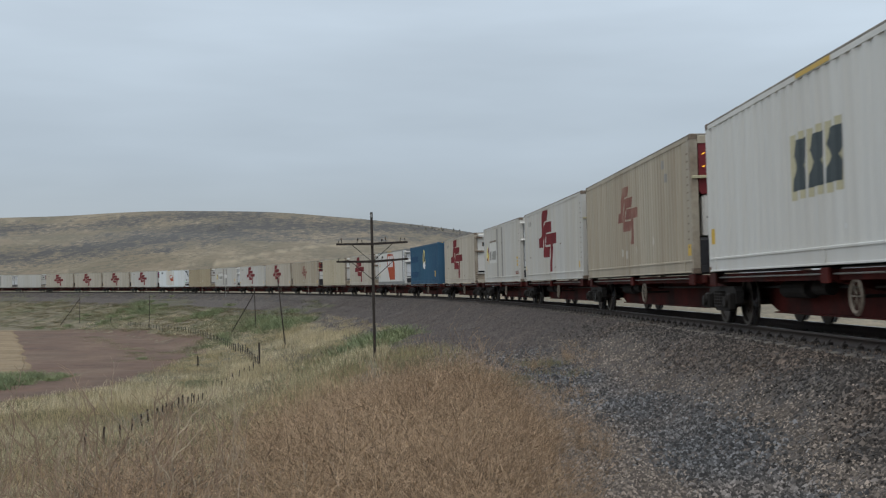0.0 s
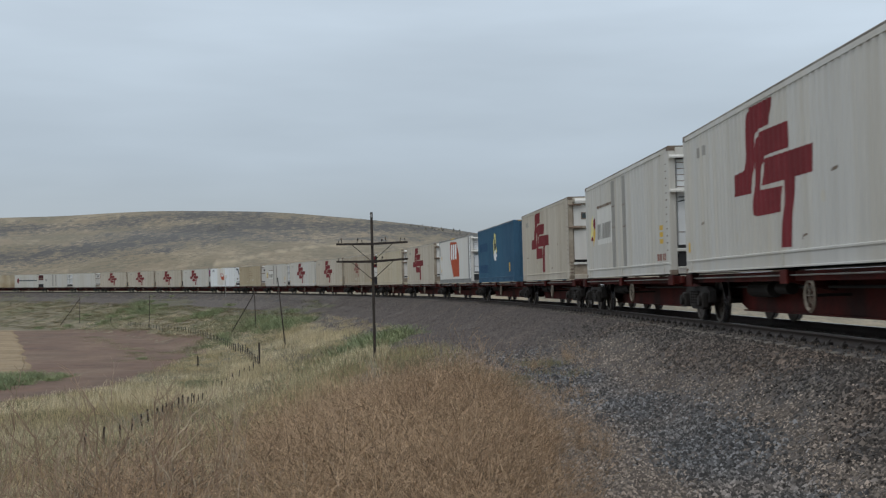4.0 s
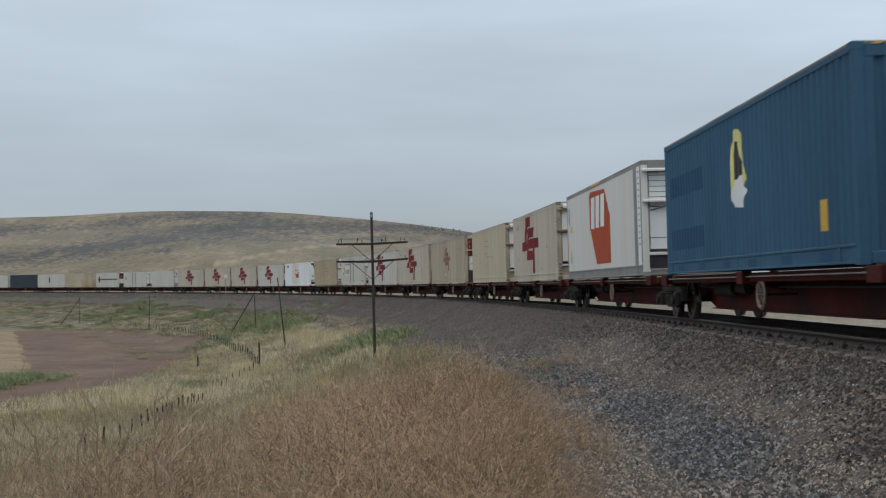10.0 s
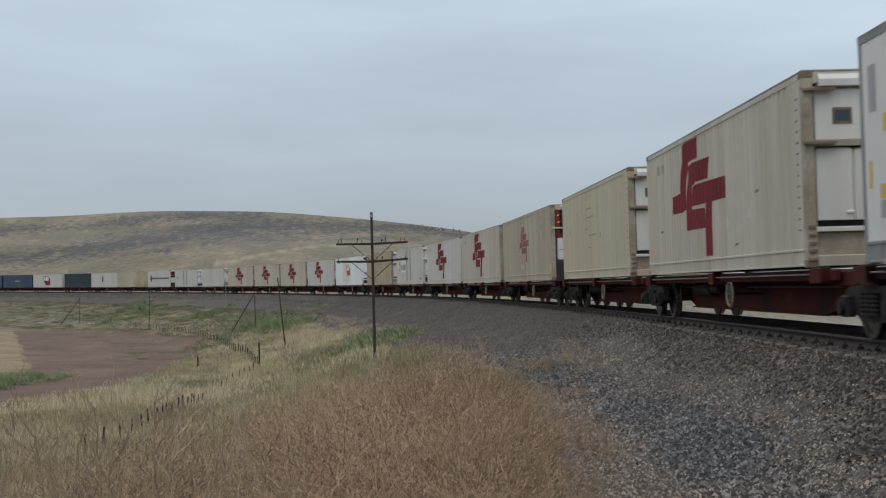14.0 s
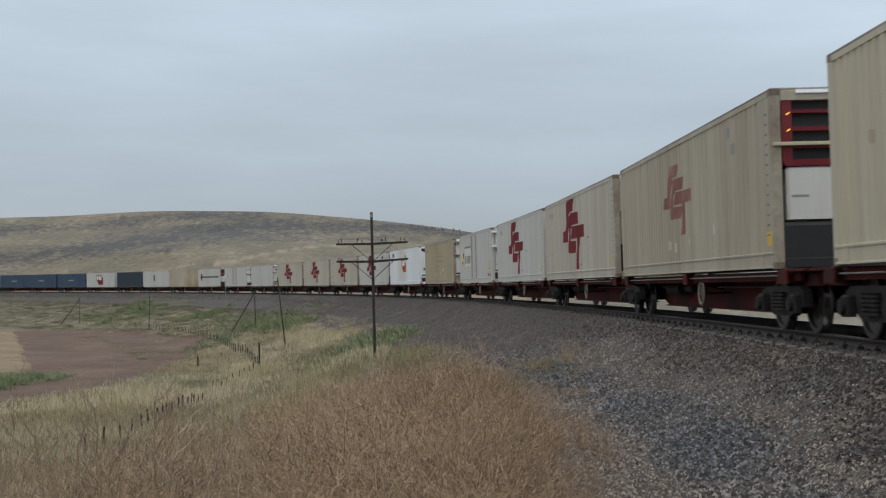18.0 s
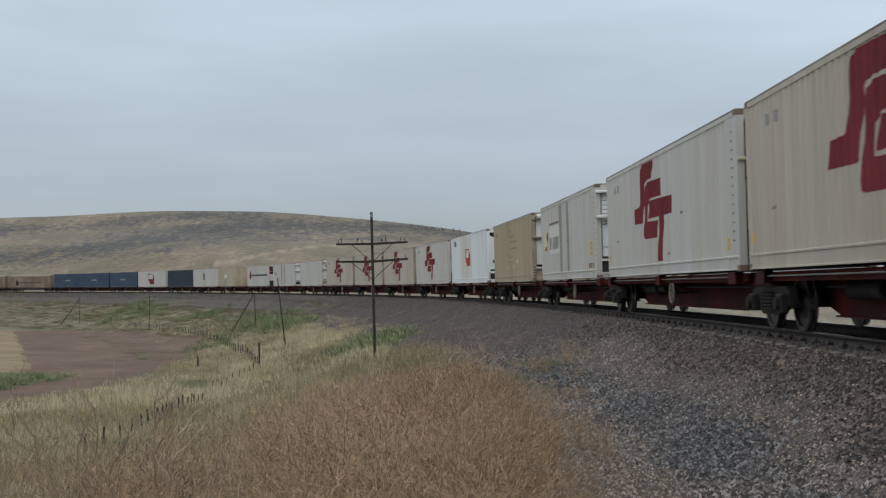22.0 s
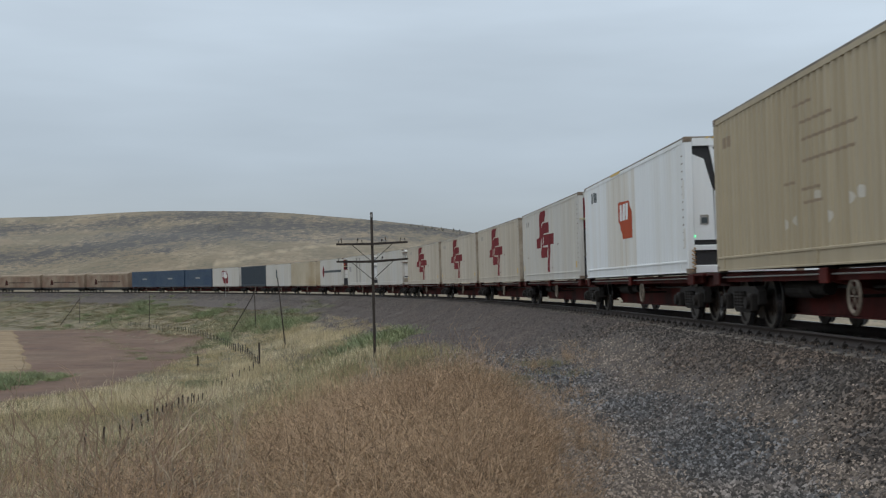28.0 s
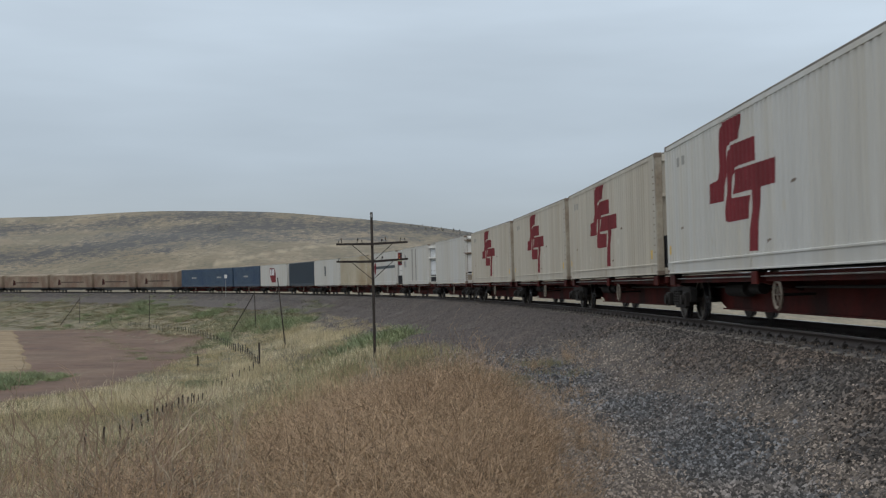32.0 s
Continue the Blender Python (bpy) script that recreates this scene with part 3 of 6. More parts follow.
def make_ground():
    az = np.radians(np.concatenate([np.arange(-180, -34, 6.0), np.arange(-34, 34, 0.25), np.arange(34, 178, 6.0), [180.0]]))
    rad = np.concatenate([[0.0], np.geomspace(1.0, 4500, 300)])
    ga, gr = np.meshgrid(az, rad, indexing="ij")
    x, y = (gr * np.sin(ga)).ravel(), (gr * np.cos(ga)).ravel()
    z = np.zeros(len(x))
    for k in range(0, len(x), 40000):
        z[k:k + 40000] = land(x[k:k + 40000], y[k:k + 40000])
    v = np.stack([x, y, z], 1)
    n, m = ga.shape
    i, j = np.meshgrid(np.arange(n - 1), np.arange(m - 1), indexing="ij")
    a = (i * m + j).ravel()
    f = np.stack([a, a + 1, a + m + 1, a + m], 1)
    me = big_mesh("ground", v, f, M_GROUND, True)
    me.materials.append(M_HILL)
    # past the railway the ground is the hill's dry grass
    c = v[f].mean(axis=1)
    o, s, dist = offset_of(c[:, 0], c[:, 1])
    me.polygons.foreach_set("material_index", ((o < 0) | (np.hypot(c[:, 0], c[:, 1]) > 380)).astype(np.int32))
    # cover map: red gravel, green growth
    ov, sv, dv = offset_of(v[:, 0], v[:, 1])
    gravel = np.clip(1 - (ov - np.interp(sv, [-700, -150, -120, -85, -60, -40, -20, 0], [5.8, 6.0, 5.8, 5.8, 6.4, 6.6, 6.0, 5.4])) / 1.6, 0, 1) * (ov > -4)
    gravel = np.maximum(gravel, 0.62 * np.clip(1 - (ov - 7.5) / 2.0, 0, 1) * (sv < -60) * (ov > -4))
    green = np.zeros(len(v))
    for cx, cy, rx, ry in GREENS:
        green = np.maximum(green, np.clip(0.85 - ((v[:, 0] - cx) / rx) ** 2 * 0.5 - ((v[:, 1] - cy) / ry) ** 2 * 0.5, 0, 0.40))
    green = np.maximum(green, 0.24 * (ov > 6) * (v[:, 1] > 25))
    # how far along the hillside and how far up across its sloping beds each point lies
    around = np.degrees(np.arctan2(v[:, 0], v[:, 1]))
    run = np.radians(around) * CREST_D
    up = (v[:, 2] - EYE_Z) / np.maximum(np.hypot(v[:, 0], v[:, 1]), 1) * CREST_D
    bed = np.interp(around, [-60, -24, -18, -14.5, -10, -7.3, -4.7, -2, 2, 8, 20], [-60, 38, 54, 76, 102, 107, 109, 107, 91, 50, 0]) * CREST_D / 2214.0
    beds = me.attributes.new("beds", "FLOAT_VECTOR", "POINT")
    beds.data.foreach_set("vector", np.stack([run, (up - bed) * 5.0, np.zeros(len(v))], 1).astype(np.float32).ravel())
    band, pale = hill_bands(v[:, 0], v[:, 1], v[:, 2])
    gravel = np.where(ov < -8, pale, gravel)
    col = me.color_attributes.new("cover", "FLOAT_COLOR", "POINT")
    col.data.foreach_set("color", np.stack([gravel, green, band, np.ones(len(v))], 1).astype(np.float32).ravel())
    ob = new("ground", me)
    tagged(ob, "dry grassy ground rising to a long bare hill with dark rocky patches", "ground", kind="structure")


make_ground()


def sweep(name, s0, s1, step, profile, material, smooth=False, z0=0.0, cant=0.0):
    """Sweeps an open profile of (offset, height) along the track."""
    ss = np.arange(s0, s1 + step / 2, step)
    x, y, h = np.interp(ss, TS, TX), np.interp(ss, TS, TY), np.interp(ss, TS, TH)
    pr = np.array(profile, float)
    o, z = pr[:, 0], pr[:, 1] - pr[:, 0] * cant
    v = np.stack([x[:, None] + o * np.sin(h)[:, None], y[:, None] - o * np.cos(h)[:, None], np.broadcast_to(z + z0, (len(ss), len(o)))], 2)
    n, m = len(ss), len(o)
    i, j = np.meshgrid(np.arange(n - 1), np.arange(m - 1), indexing="ij")
    a = (i * m + j).ravel()
    f = np.stack([a, a + 1, a + m + 1, a + m], 1)
    return new(name, big_mesh(name, v.reshape(-1, 3), f, material, smooth))


def make_track():
    # ballast bed with its shoulders, above the earth embankment
    ob = sweep("ballast", -700, 250, 0.5, [(-5.0, -1.2), (-2.4, 0.56), (-1.9, 0.70), (-0.6, 0.74), (0.6, 0.735), (1.12, 0.72), (1.26, 0.665), (1.75, 0.63), (2.1, 0.54),
                                          (2.75, 0.14), (3.4, -0.17), (4.2, -0.60)], M_BALLAST, True)
    tagged(ob, "dark crushed stone ballast bed with sloping shoulders", "ballast", kind="structure")
    for side in (1, -1):
        g = 0.7525 * side
        rail = sweep("rail", -700, 250, 0.5, [(g - 0.07, -0.17), (g - 0.07, -0.155), (g - 0.012, -0.135), (g - 0.012, -0.045), (g - 0.036, -0.035),
                                             (g - 0.036, -0.006), (g - 0.028, 0.0)], M_RAIL, False, RAIL_Z, CANT)
        other = sweep("rail", -700, 250, 0.5, [(g + 0.028, 0.0), (g + 0.036, -0.006), (g + 0.036, -0.035), (g + 0.012, -0.045),
                                              (g + 0.012, -0.135), (g + 0.07, -0.155), (g + 0.07, -0.17)], M_RAIL, False, RAIL_Z, CANT)
        head = sweep("rail_head", -700, 250, 0.5, [(g - 0.028, 0.0), (g + 0.028, 0.0)], M_RAILTOP, False, RAIL_Z, CANT)
        base = thing("rail", "rusty steel rail with a polished head", "rail", "rails of the track", "structure")
        for ob, nm in ((rail, "rail_web"), (other, "rail_web"), (head, "rail_head")):
            ob.name = nm
            ob.parent = base


make_track()


# ---- the train ----
# distance of each box's tail end behind the reference point, its length, and its kind
BOXES = [(-45.8, 14.35, "slate_mark"), (-30.0, 14.35, "faded"), (-14.65, 14.35, "fresh_white"), (-0.74, 12.3, "banded"), (15.26, 12.3, "fresh_cream"),
         (30.6, 12.5, "blue_figure"), (46.5, 13.0, "orange_tag"), (61.35, 12.4, "fresh_cream"), (76.2, 12.3, "plain_beige"),
         (93.45, 14.35, "faded"), (108.95, 14.35, "fresh_cream"), (124.0, 14.35, "fresh_white"), (138.35, 12.3, "banded_small"), (153.35, 12.3, "ghost_tan"),
         (170.1, 14.15, "small_tag"), (185.8, 14.35, "fresh_white"), (201.3, 14.35, "fresh_cream"), (216.5, 14.35, "fresh_cream"),
         (231.8, 14.35, "fresh_cream"), (246.8, 12.3, "plain_white"), (262.3, 12.3, "banded_thin"), (277.4, 12.19, "barred"),
         (294.1, 14.2, "stained_cream"), (308.6, 14.3, "strip_white"), (323.0, 14.2, "charcoal"), (339.6, 15.2, "round_tag"),
         (355.2, 14.9, "navy"), (370.9, 14.9, "navy"), (385.1, 14.2, "navy")]
LONG = [409.6, 433.4, 457.2, 481.0, 504.8]
FIRST = -3
S_REF, SPEED, SLOW = -55.113, 7.1129, -0.0057
FLOOR = 1.02                        # box floor above the rail head


def ref_at(t):
    return S_REF + SPEED * t + SLOW * (t - 16) ** 2


def rail_pose(sa, sb, z):
    """The pose of a rigid body whose tail stands at sa and head at sb on the line: origin midway, x forward."""
    xa, ya, _ = along(sa)
    xb, yb, _ = along(sb)
    yaw = math.atan2(yb - ya, xb - xa)
    m = Matrix.Translation(((xa + xb) / 2, (ya + yb) / 2, RAIL_Z)) @ Matrix.Rotation(yaw, 4, "Z") @ Matrix.Rotation(CANT, 4, "X")
    return m @ Matrix.Translation((0, 0, z))


MOVING = []                         # (thing, tail distance, head distance, height)


def corrugated(b, x0, x1, z0, z1, y, pitch, depth, side):
    """A trapezoid-ribbed sheet with ribs upright, in the plane y, sunk towards the inside."""
    n = max(4, int(round((x1 - x0) / pitch)))
    p = (x1 - x0) / n
    xs, ds = [], []
    for i in range(n):
        a = x0 + i * p
        for u, d in ((0.0, 0), (0.30, 0), (0.52, 0.75), (0.78, 0.75)):
            xs.append(a + u * p)
            ds.append(d)
    xs.append(x1)
    ds.append(0)
    v = [(x, y - side * depth * d, z0) for x, d in zip(xs, ds)] + [(x, y - side * depth * d, z1) for x, d in zip(xs, ds)]
    k = len(xs)
    b.add(v, [(i, i + 1, i + k + 1, i + k) for i in range(k - 1)])
    return b


HB, WB = 2.94, 2.50                 # box height and width


def container_shell(root, length, paint, pitch=0.28, depth=0.02, rail_paint=None, end="plant", old=True, lamp=M_AMBER):
    """The body of a box: ribbed sides, rails, posts, castings, roof, tail end and head end. Origin at the middle of its floor."""
    h, w = length / 2, WB / 2
    depth *= 1.4
    stop = h - 0.80 if old else h - 0.12       # old boxes end in a flat plate with vent slots
    root["rib_start"], root["rib_end"], root["rib_depth"] = -h + 0.12, stop, depth
    root["rib_pitch"] = (stop + h - 0.12) / max(4, int(round((stop + h - 0.12) / pitch)))
    rp = rail_paint or paint
    for side in (-1, 1):
        b = Build()
        corrugated(b, -h + 0.12, stop, 0.27, HB - 0.11, side * (w - 0.004), pitch, depth, side)
        part("side_panel", b, paint, root)
        if old:
            ya, yb = sorted((side * (w - 0.03), side * (w - 0.003)))
            part("end_plate", Build().box(stop, h - 0.12, ya, yb, 0.27, HB - 0.11), paint, root)
        part("bottom_rail", Build().box(-h + 0.1, h - 0.1, side * w - (0.10 if side > 0 else 0), side * w + (0 if side > 0 else 0.10), 0.02, 0.262, 0.012), rp, root)
        ya, yb = sorted((side * (w - 0.02), side * (w + 0.016)))
        part("rail_lip", Build().box(-h + 0.12, h - 0.12, ya, yb, 0.245, 0.285, 0.01), rp, root)
        part("rail_foot", Build().box(-h + 0.12, h - 0.12, ya, yb, 0.018, 0.05, 0.008), rp, root)
        for x in (-h + 0.55, 0.0, h - 0.75):
            part("joint_plate", Build().box(x - 0.07, x + 0.07, ya, yb, 0.05, 0.245, 0.008), rp, root)
        part("top_rail", Build().box(-h + 0.1, h - 0.1, side * w - (0.08 if side > 0 else 0), side * w + (0 if side > 0 else 0.08), HB - 0.125, HB - 0.035, 0.012), rp, root)
    for sx in (-1, 1):
        for side in (-1, 1):
            x0, y0 = sx * (h - 0.14), side * (w - 0.16)
            part("corner_post", Build().box(min(x0, sx * h), max(x0, sx * h), min(y0, side * (w + 0.002)), max(y0, side * (w + 0.002)), 0.10, HB - 0.10, 0.015), M_REPAIR if rp is M_GREYRAIL and sx > 0 else M_GRIMEPOST if old and sx > 0 and end in ("frame", "louvre", "panel") and paint is not M_WHITE else rp, root)
            for z in (0.0, HB - 0.118):
                part("corner_casting", Build().box(min(sx * (h - 0.178), sx * (h + 0.004)), max(sx * (h - 0.178), sx * (h + 0.004)),
                                                   min(side * (w - 0.162), side * (w + 0.006)), max(side * (w - 0.162), side * (w + 0.006)), z, z + 0.118, 0.012), M_CASTING if old else rp, root)
    part("roof", Build().box(-h + 0.02, h - 0.02, -w + 0.004, w - 0.004, HB - 0.04, HB + 0.004, 0.015), M_ROOF, root)
    part("floor_frame", Build().box(-h + 0.1, h - 0.1, -w + 0.11, w - 0.11, 0.03, 0.15), M_BLACK, root)
    # tail doors
    part("door", Build().box(-h - 0.0, -h + 0.08, -w + 0.17, -0.01, 0.14, HB - 0.13, 0.02), paint, root)
    part("door", Build().box(-h - 0.0, -h + 0.08, 0.01, w - 0.17, 0.14, HB - 0.13, 0.02), paint, root)
    for y in (-0.85, -0.35, 0.35, 0.85):
        part("locking_bar", Build().tube((-h - 0.03, y, 0.16), (-h - 0.03, y, HB - 0.16), 0.018, n=8), M_GALV, root)
    part("header", Build().box(h - 0.16, h - 0.01, -w + 0.16, w - 0.16, HB - 0.20, HB - 0.03, 0.015), rp, root)
    part("sill", Build().box(h - 0.16, h - 0.01, -w + 0.16, w - 0.16, 0.02, 0.18, 0.015), M_BLACK if end == "louvre" else rp, root)
    if end == "ribbed":
        b = Build()
        n, p = 8, (WB - 0.32) / 8
        ys, xs = [], []
        for i in range(n):
            for u, d in ((0, 0), (0.45, 0), (0.6, 1), (0.85, 1)):
                ys.append(-w + 0.16 + (i + u) * p)
                xs.append(h - 0.02 - 0.045 * d)
        ys.append(w - 0.16)
        xs.append(h - 0.02)
        k = len(ys)
        b.add([(x, y, 0.16) for x, y in zip(xs, ys)] + [(x, y, HB - 0.18) for x, y in zip(xs, ys)], [(i, i + 1, i + k + 1, i + k) for i in range(k - 1)])
        part("end_panel", b, paint, root)
        bb = Build()
        for i in range(9):
            y = -1.0 + i * 0.23
            bb.prism([(y, HB - 0.045), (y + 0.12, HB - 0.045), (y + 0.19, HB - 0.018), (y + 0.07, HB - 0.018)], 0, h - 0.01, h + 0.002)
        part("warning_stripe", bb, M_YELLOW, root, "yellow height warning stripes")
    elif end == "frame":
        # two white covers in a grimy frame, a small window, flaps on the bars and a panelled tray below
        n0 = -w + 0.17
        part("bulkhead", Build().box(h - 0.55, h - 0.50, -w + 0.10, w - 0.10, 0.2, HB - 0.15), M_CASTING, root, "grimy insulated bulkhead")
        part("unit_cover", Build().box(h - 0.50, h - 0.06, n0, -w + 1.04, 1.90, HB - 0.27, 0.03), M_REPAIR, root, "white upper cooling unit cover")
        part("side_cover", Build().box(h - 0.50, h - 0.075, -w + 1.05, w - 0.20, 1.90, HB - 0.27, 0.03), M_MAROON, root, "dark red cooling unit side cover")
        part("unit_cover", Build().box(h - 0.50, h - 0.06, n0, -w + 0.755, 0.70, 1.78, 0.03), M_REPAIR, root, "white lower cooling unit cover")
        part("unit_cover", Build().box(h - 0.50, h - 0.062, -w + 0.765, w - 0.20, 0.70, 1.78, 0.03), M_REPAIR, root, "white lower cooling unit cover")
        part("latch", Build().box(h - 0.07, h - 0.03, -w + 0.63, -w + 0.74, 0.80, 0.835, 0.008), M_BRIGHT, root)
        part("window", Build().box(h - 0.07, h - 0.050, -w + 0.46, -w + 0.76, 2.13, 2.38, 0.01), M_CASTING, root, "small framed window")
        part("window_pane", Build().box(h - 0.05, h - 0.044, -w + 0.50, -w + 0.72, 2.17, 2.34), M_SLATE, root, "dark window pane")
        part("top_housing", Build().prism([(h - 0.30, HB - 0.03), (h - 0.30, HB - 0.25), (h + 0.05, HB - 0.25), (h + 0.06, HB - 0.15), (h - 0.02, HB - 0.05)], 1, -w + 0.24, w - 0.24), M_REPAIR, root, "white rounded top housing")
        part("cross_bar", Build().box(h - 0.08, h - 0.01, -w + 0.14, w - 0.14, 1.80, 1.89, 0.01), M_GRIMEPOST, root)
        for z in (1.84, HB - 0.30):
            part("bar_flap", Build().prism([(h - 0.06, z), (h + 0.09, z - 0.02), (h + 0.09, z + 0.015), (h - 0.06, z + 0.06)], 1, -w - 0.01, -w + 0.47), M_CASTING, root, "grimy protruding flap")
        # solid black block stands for the shade in the gap below the covers
        part("gap", Build().box(h - 0.40, h - 0.20, -w + 0.16, w - 0.2, 0.60, 0.70), M_BLACK, root)
        part("cross_bar", Build().box(h - 0.10, h - 0.02, -w + 0.14, w - 0.14, 0.53, 0.60, 0.01), M_REPAIR, root)
        part("cross_bar", Build().box(h - 0.10, h - 0.02, -w + 0.14, w - 0.14, 0.12, 0.17, 0.01), M_REPAIR, root)
        for ya, yb in ((-w + 0.17, -w + 0.95), (-w + 1.00, w - 0.2)):
            part("tray_panel", Build().box(h - 0.45, h - 0.10, ya, yb, 0.18, 0.52, 0.02), M_GRIMEPOST if ya < -w + 0.5 else M_REPAIR, root, "grimy lower plant panel")
        for z in (0.10, 0.22, 0.34, 0.46, 0.58):
            part("hinge", Build().box(h - 0.06, h + 0.03, -w + 0.02, -w + 0.14, z, z + 0.05, 0.012), M_CASTING, root)
        part("upright", Build().box(h - 0.14, h - 0.05, -w + 0.13, -w + 0.19, 0.6, HB - 0.2, 0.008), M_CASTING, root)
        part("upright", Build().box(h - 0.10, h - 0.03, w - 0.20, w - 0.14, 0.18, HB - 0.2, 0.008), M_CASTING, root)
    elif end == "reefer":
        # white seamed cover, hazard-ended flaps, a dark gap and a black tray between white bars
        part("bulkhead", Build().box(h - 0.55, h - 0.50, -w + 0.10, w - 0.10, 0.2, HB - 0.15), M_CASTING, root, "grimy insulated bulkhead")
        part("unit_cover", Build().box(h - 0.50, h - 0.09, -w + 0.20, -w + 0.74, 0.68, HB - 0.30, 0.02), M_BRIGHT, root, "white seamed cooling unit cover")
        part("unit_cover", Build().box(h - 0.50, h - 0.09, -w + 0.84, w - 0.20, 0.68, HB - 0.30, 0.02), M_BRIGHT, root, "white cooling unit cover")
        # black filler paints the shade of the upright gap between the covers
        part("gap", Build().box(h - 0.40, h - 0.20, -w + 0.75, -w + 0.83, 0.3, HB - 0.30), M_BLACK, root)
        for z in (2.55, 2.41, 2.27, 2.13, 2.00, 0.96):
            part("seam", Build().box(h - 0.10, h - 0.084, -w + 0.21, -w + 0.73, z, z + 0.016), M_CASTING, root)
        part("cable", Build().tube((h - 0.075, -w + 0.22, 1.66), (h - 0.06, -w + 0.45, 1.72), 0.012, n=6).tube((h - 0.06, -w + 0.45, 1.72), (h - 0.075, -w + 0.70, 1.80), 0.012, n=6)
             .tube((h - 0.075, -w + 0.24, 1.77), (h - 0.06, -w + 0.46, 1.76), 0.012, n=6), M_SLATE, root, "dark looped cable")
        for z in (1.90, HB - 0.26):
            part("bar_flap", Build().prism([(h - 0.10, z + 0.01), (h + 0.12, z - 0.03), (h + 0.12, z + 0.01), (h - 0.10, z + 0.09)], 1, -w + 0.02, w - 0.14), M_REPAIR, root, "white sloping flap")
            for k in range(3):
                y = -w + 0.62 + k * 0.07
                part("hazard_stripe", Build().prism([(y, z - 0.025), (y + 0.035, z - 0.025), (y + 0.06, z + 0.012), (y + 0.025, z + 0.012)], 0, h + 0.119, h + 0.124), M_YELLOW, root, "yellow hazard stripe")
        # black block in place of a shaded gap above the tray
        part("cover_lip", Build().box(h - 0.20, h - 0.10, -w + 0.16, w - 0.16, 0.60, 0.67), M_BLACK, root)
        part("tray_bar", Build().box(h - 0.10, h - 0.01, -w + 0.13, w - 0.14, 0.53, 0.60, 0.012), M_REPAIR, root)
        part("tray_bar", Build().box(h - 0.10, h - 0.01, -w + 0.13, w - 0.14, 0.09, 0.15, 0.012), M_REPAIR, root)
        part("plant_tray", Build().box(h - 0.45, h - 0.06, -w + 0.17, w - 0.2, 0.15, 0.53, 0.02), M_BLACK, root, "black lower plant")
        part("upright", Build().box(h - 0.14, h - 0.05, -w + 0.13, -w + 0.19, 0.6, HB - 0.2, 0.008), M_GREYRAIL, root)
    elif end == "louvre":
        # dark red housing with a rounded rim round four deep slots, a white cover and a black tank
        part("bulkhead", Build().box(h - 0.40, h - 0.36, -w + 0.10, w - 0.10, 0.15, HB - 0.15), paint, root)
        part("unit_cover", Build().box(h - 0.36, h - 0.05, -w + 0.24, w - 0.24, 0.80, 1.66, 0.04), M_REPAIR, root, "white lower cooling unit cover")
        part("name_bar", Build().box(h - 0.052, h - 0.046, -w + 0.32, -w + 0.60, 1.16, 1.20), M_GREYBAND, root, "plain grey bar")
        part("unit_housing", Build().box(h - 0.36, h - 0.16, -w + 0.17, w - 0.17, 1.67, HB - 0.12, 0.04), M_BLACK, root, "dark inside of the housing")
        for side in (-1, 1):
            rim = Build().prism([(side * (w - a), z) for a, z in ((0.24, 1.67), (0.35, 1.67), (0.35, HB - 0.12), (0.24, HB - 0.12), (0.18, HB - 0.19), (0.18, 1.74))], 0, h - 0.17, h - 0.03)
            part("housing_rim", rim, M_MAROON, root, "dark red rounded rim")
        for za, zb in ((1.67, 1.79), (1.96, 2.06), (2.24, 2.32), (2.53, 2.60)):
            part("louvre", Build().prism([(h - 0.15, za), (h - 0.035, za), (h - 0.03, zb - 0.02), (h - 0.15, zb)], 1, -w + 0.34, w - 0.34), M_MAROON, root, "dark red louvre bar")
        for z in (2.52, 2.25):
            part("marker_lamp", Build().prism([(-w + 0.25, z - 0.02), (-w + 0.29, z - 0.015), (-w + 0.33, z + 0.025), (-w + 0.28, z + 0.01)], 0, h - 0.032, h - 0.015), lamp, root, "small glowing marker lamp")
        part("fuel_tank", Build().box(h - 0.36, h - 0.02, -w + 0.10, w - 0.2, 0.16, 0.76, 0.06), M_BLACK, root, "black lower plant")
        part("cross_bar", Build().box(h - 0.06, h + 0.04, -w + 0.02, w - 0.10, 2.00, 2.055, 0.01), M_PALEEDGE, root)
        part("top_cap", Build().prism([(h - 0.20, HB - 0.09), (h + 0.02, HB - 0.09), (h, HB - 0.03), (h - 0.20, HB - 0.005)], 1, -w + 0.42, w - 0.42), M_BRIGHT, root, "white top cap")
    elif end == "scoop":
        # white panels under a black hood with a slatted grille, a black tray and a coiled hose
        part("bulkhead", Build().box(h - 0.40, h - 0.36, -w + 0.10, w - 0.10, 0.15, HB - 0.15), M_BRIGHT, root)
        part("unit_cover", Build().prism([(-w + 0.14, 0.72), (-w + 0.62, 0.72), (-w + 0.60, 1.80), (-w + 0.42, 2.46), (-w + 0.14, 2.58)], 0, h - 0.36, h - 0.06), M_BRIGHT, root, "white cooling unit cover")
        part("unit_cover", Build().box(h - 0.36, h - 0.06, -w + 0.635, w - 0.16, 0.72, 1.78, 0.02), M_BRIGHT, root, "white cooling unit cover")
        part("hood", Build().prism([(-w + 0.14, HB - 0.12), (-w + 0.14, 2.60), (-w + 0.44, 2.48), (-w + 0.63, 1.80), (w - 0.16, 1.80), (w - 0.16, HB - 0.12)], 0, h - 0.30, h - 0.09), M_BLACK, root, "black air hood")
        for k in range(8):
            z = 1.92 + k * 0.115
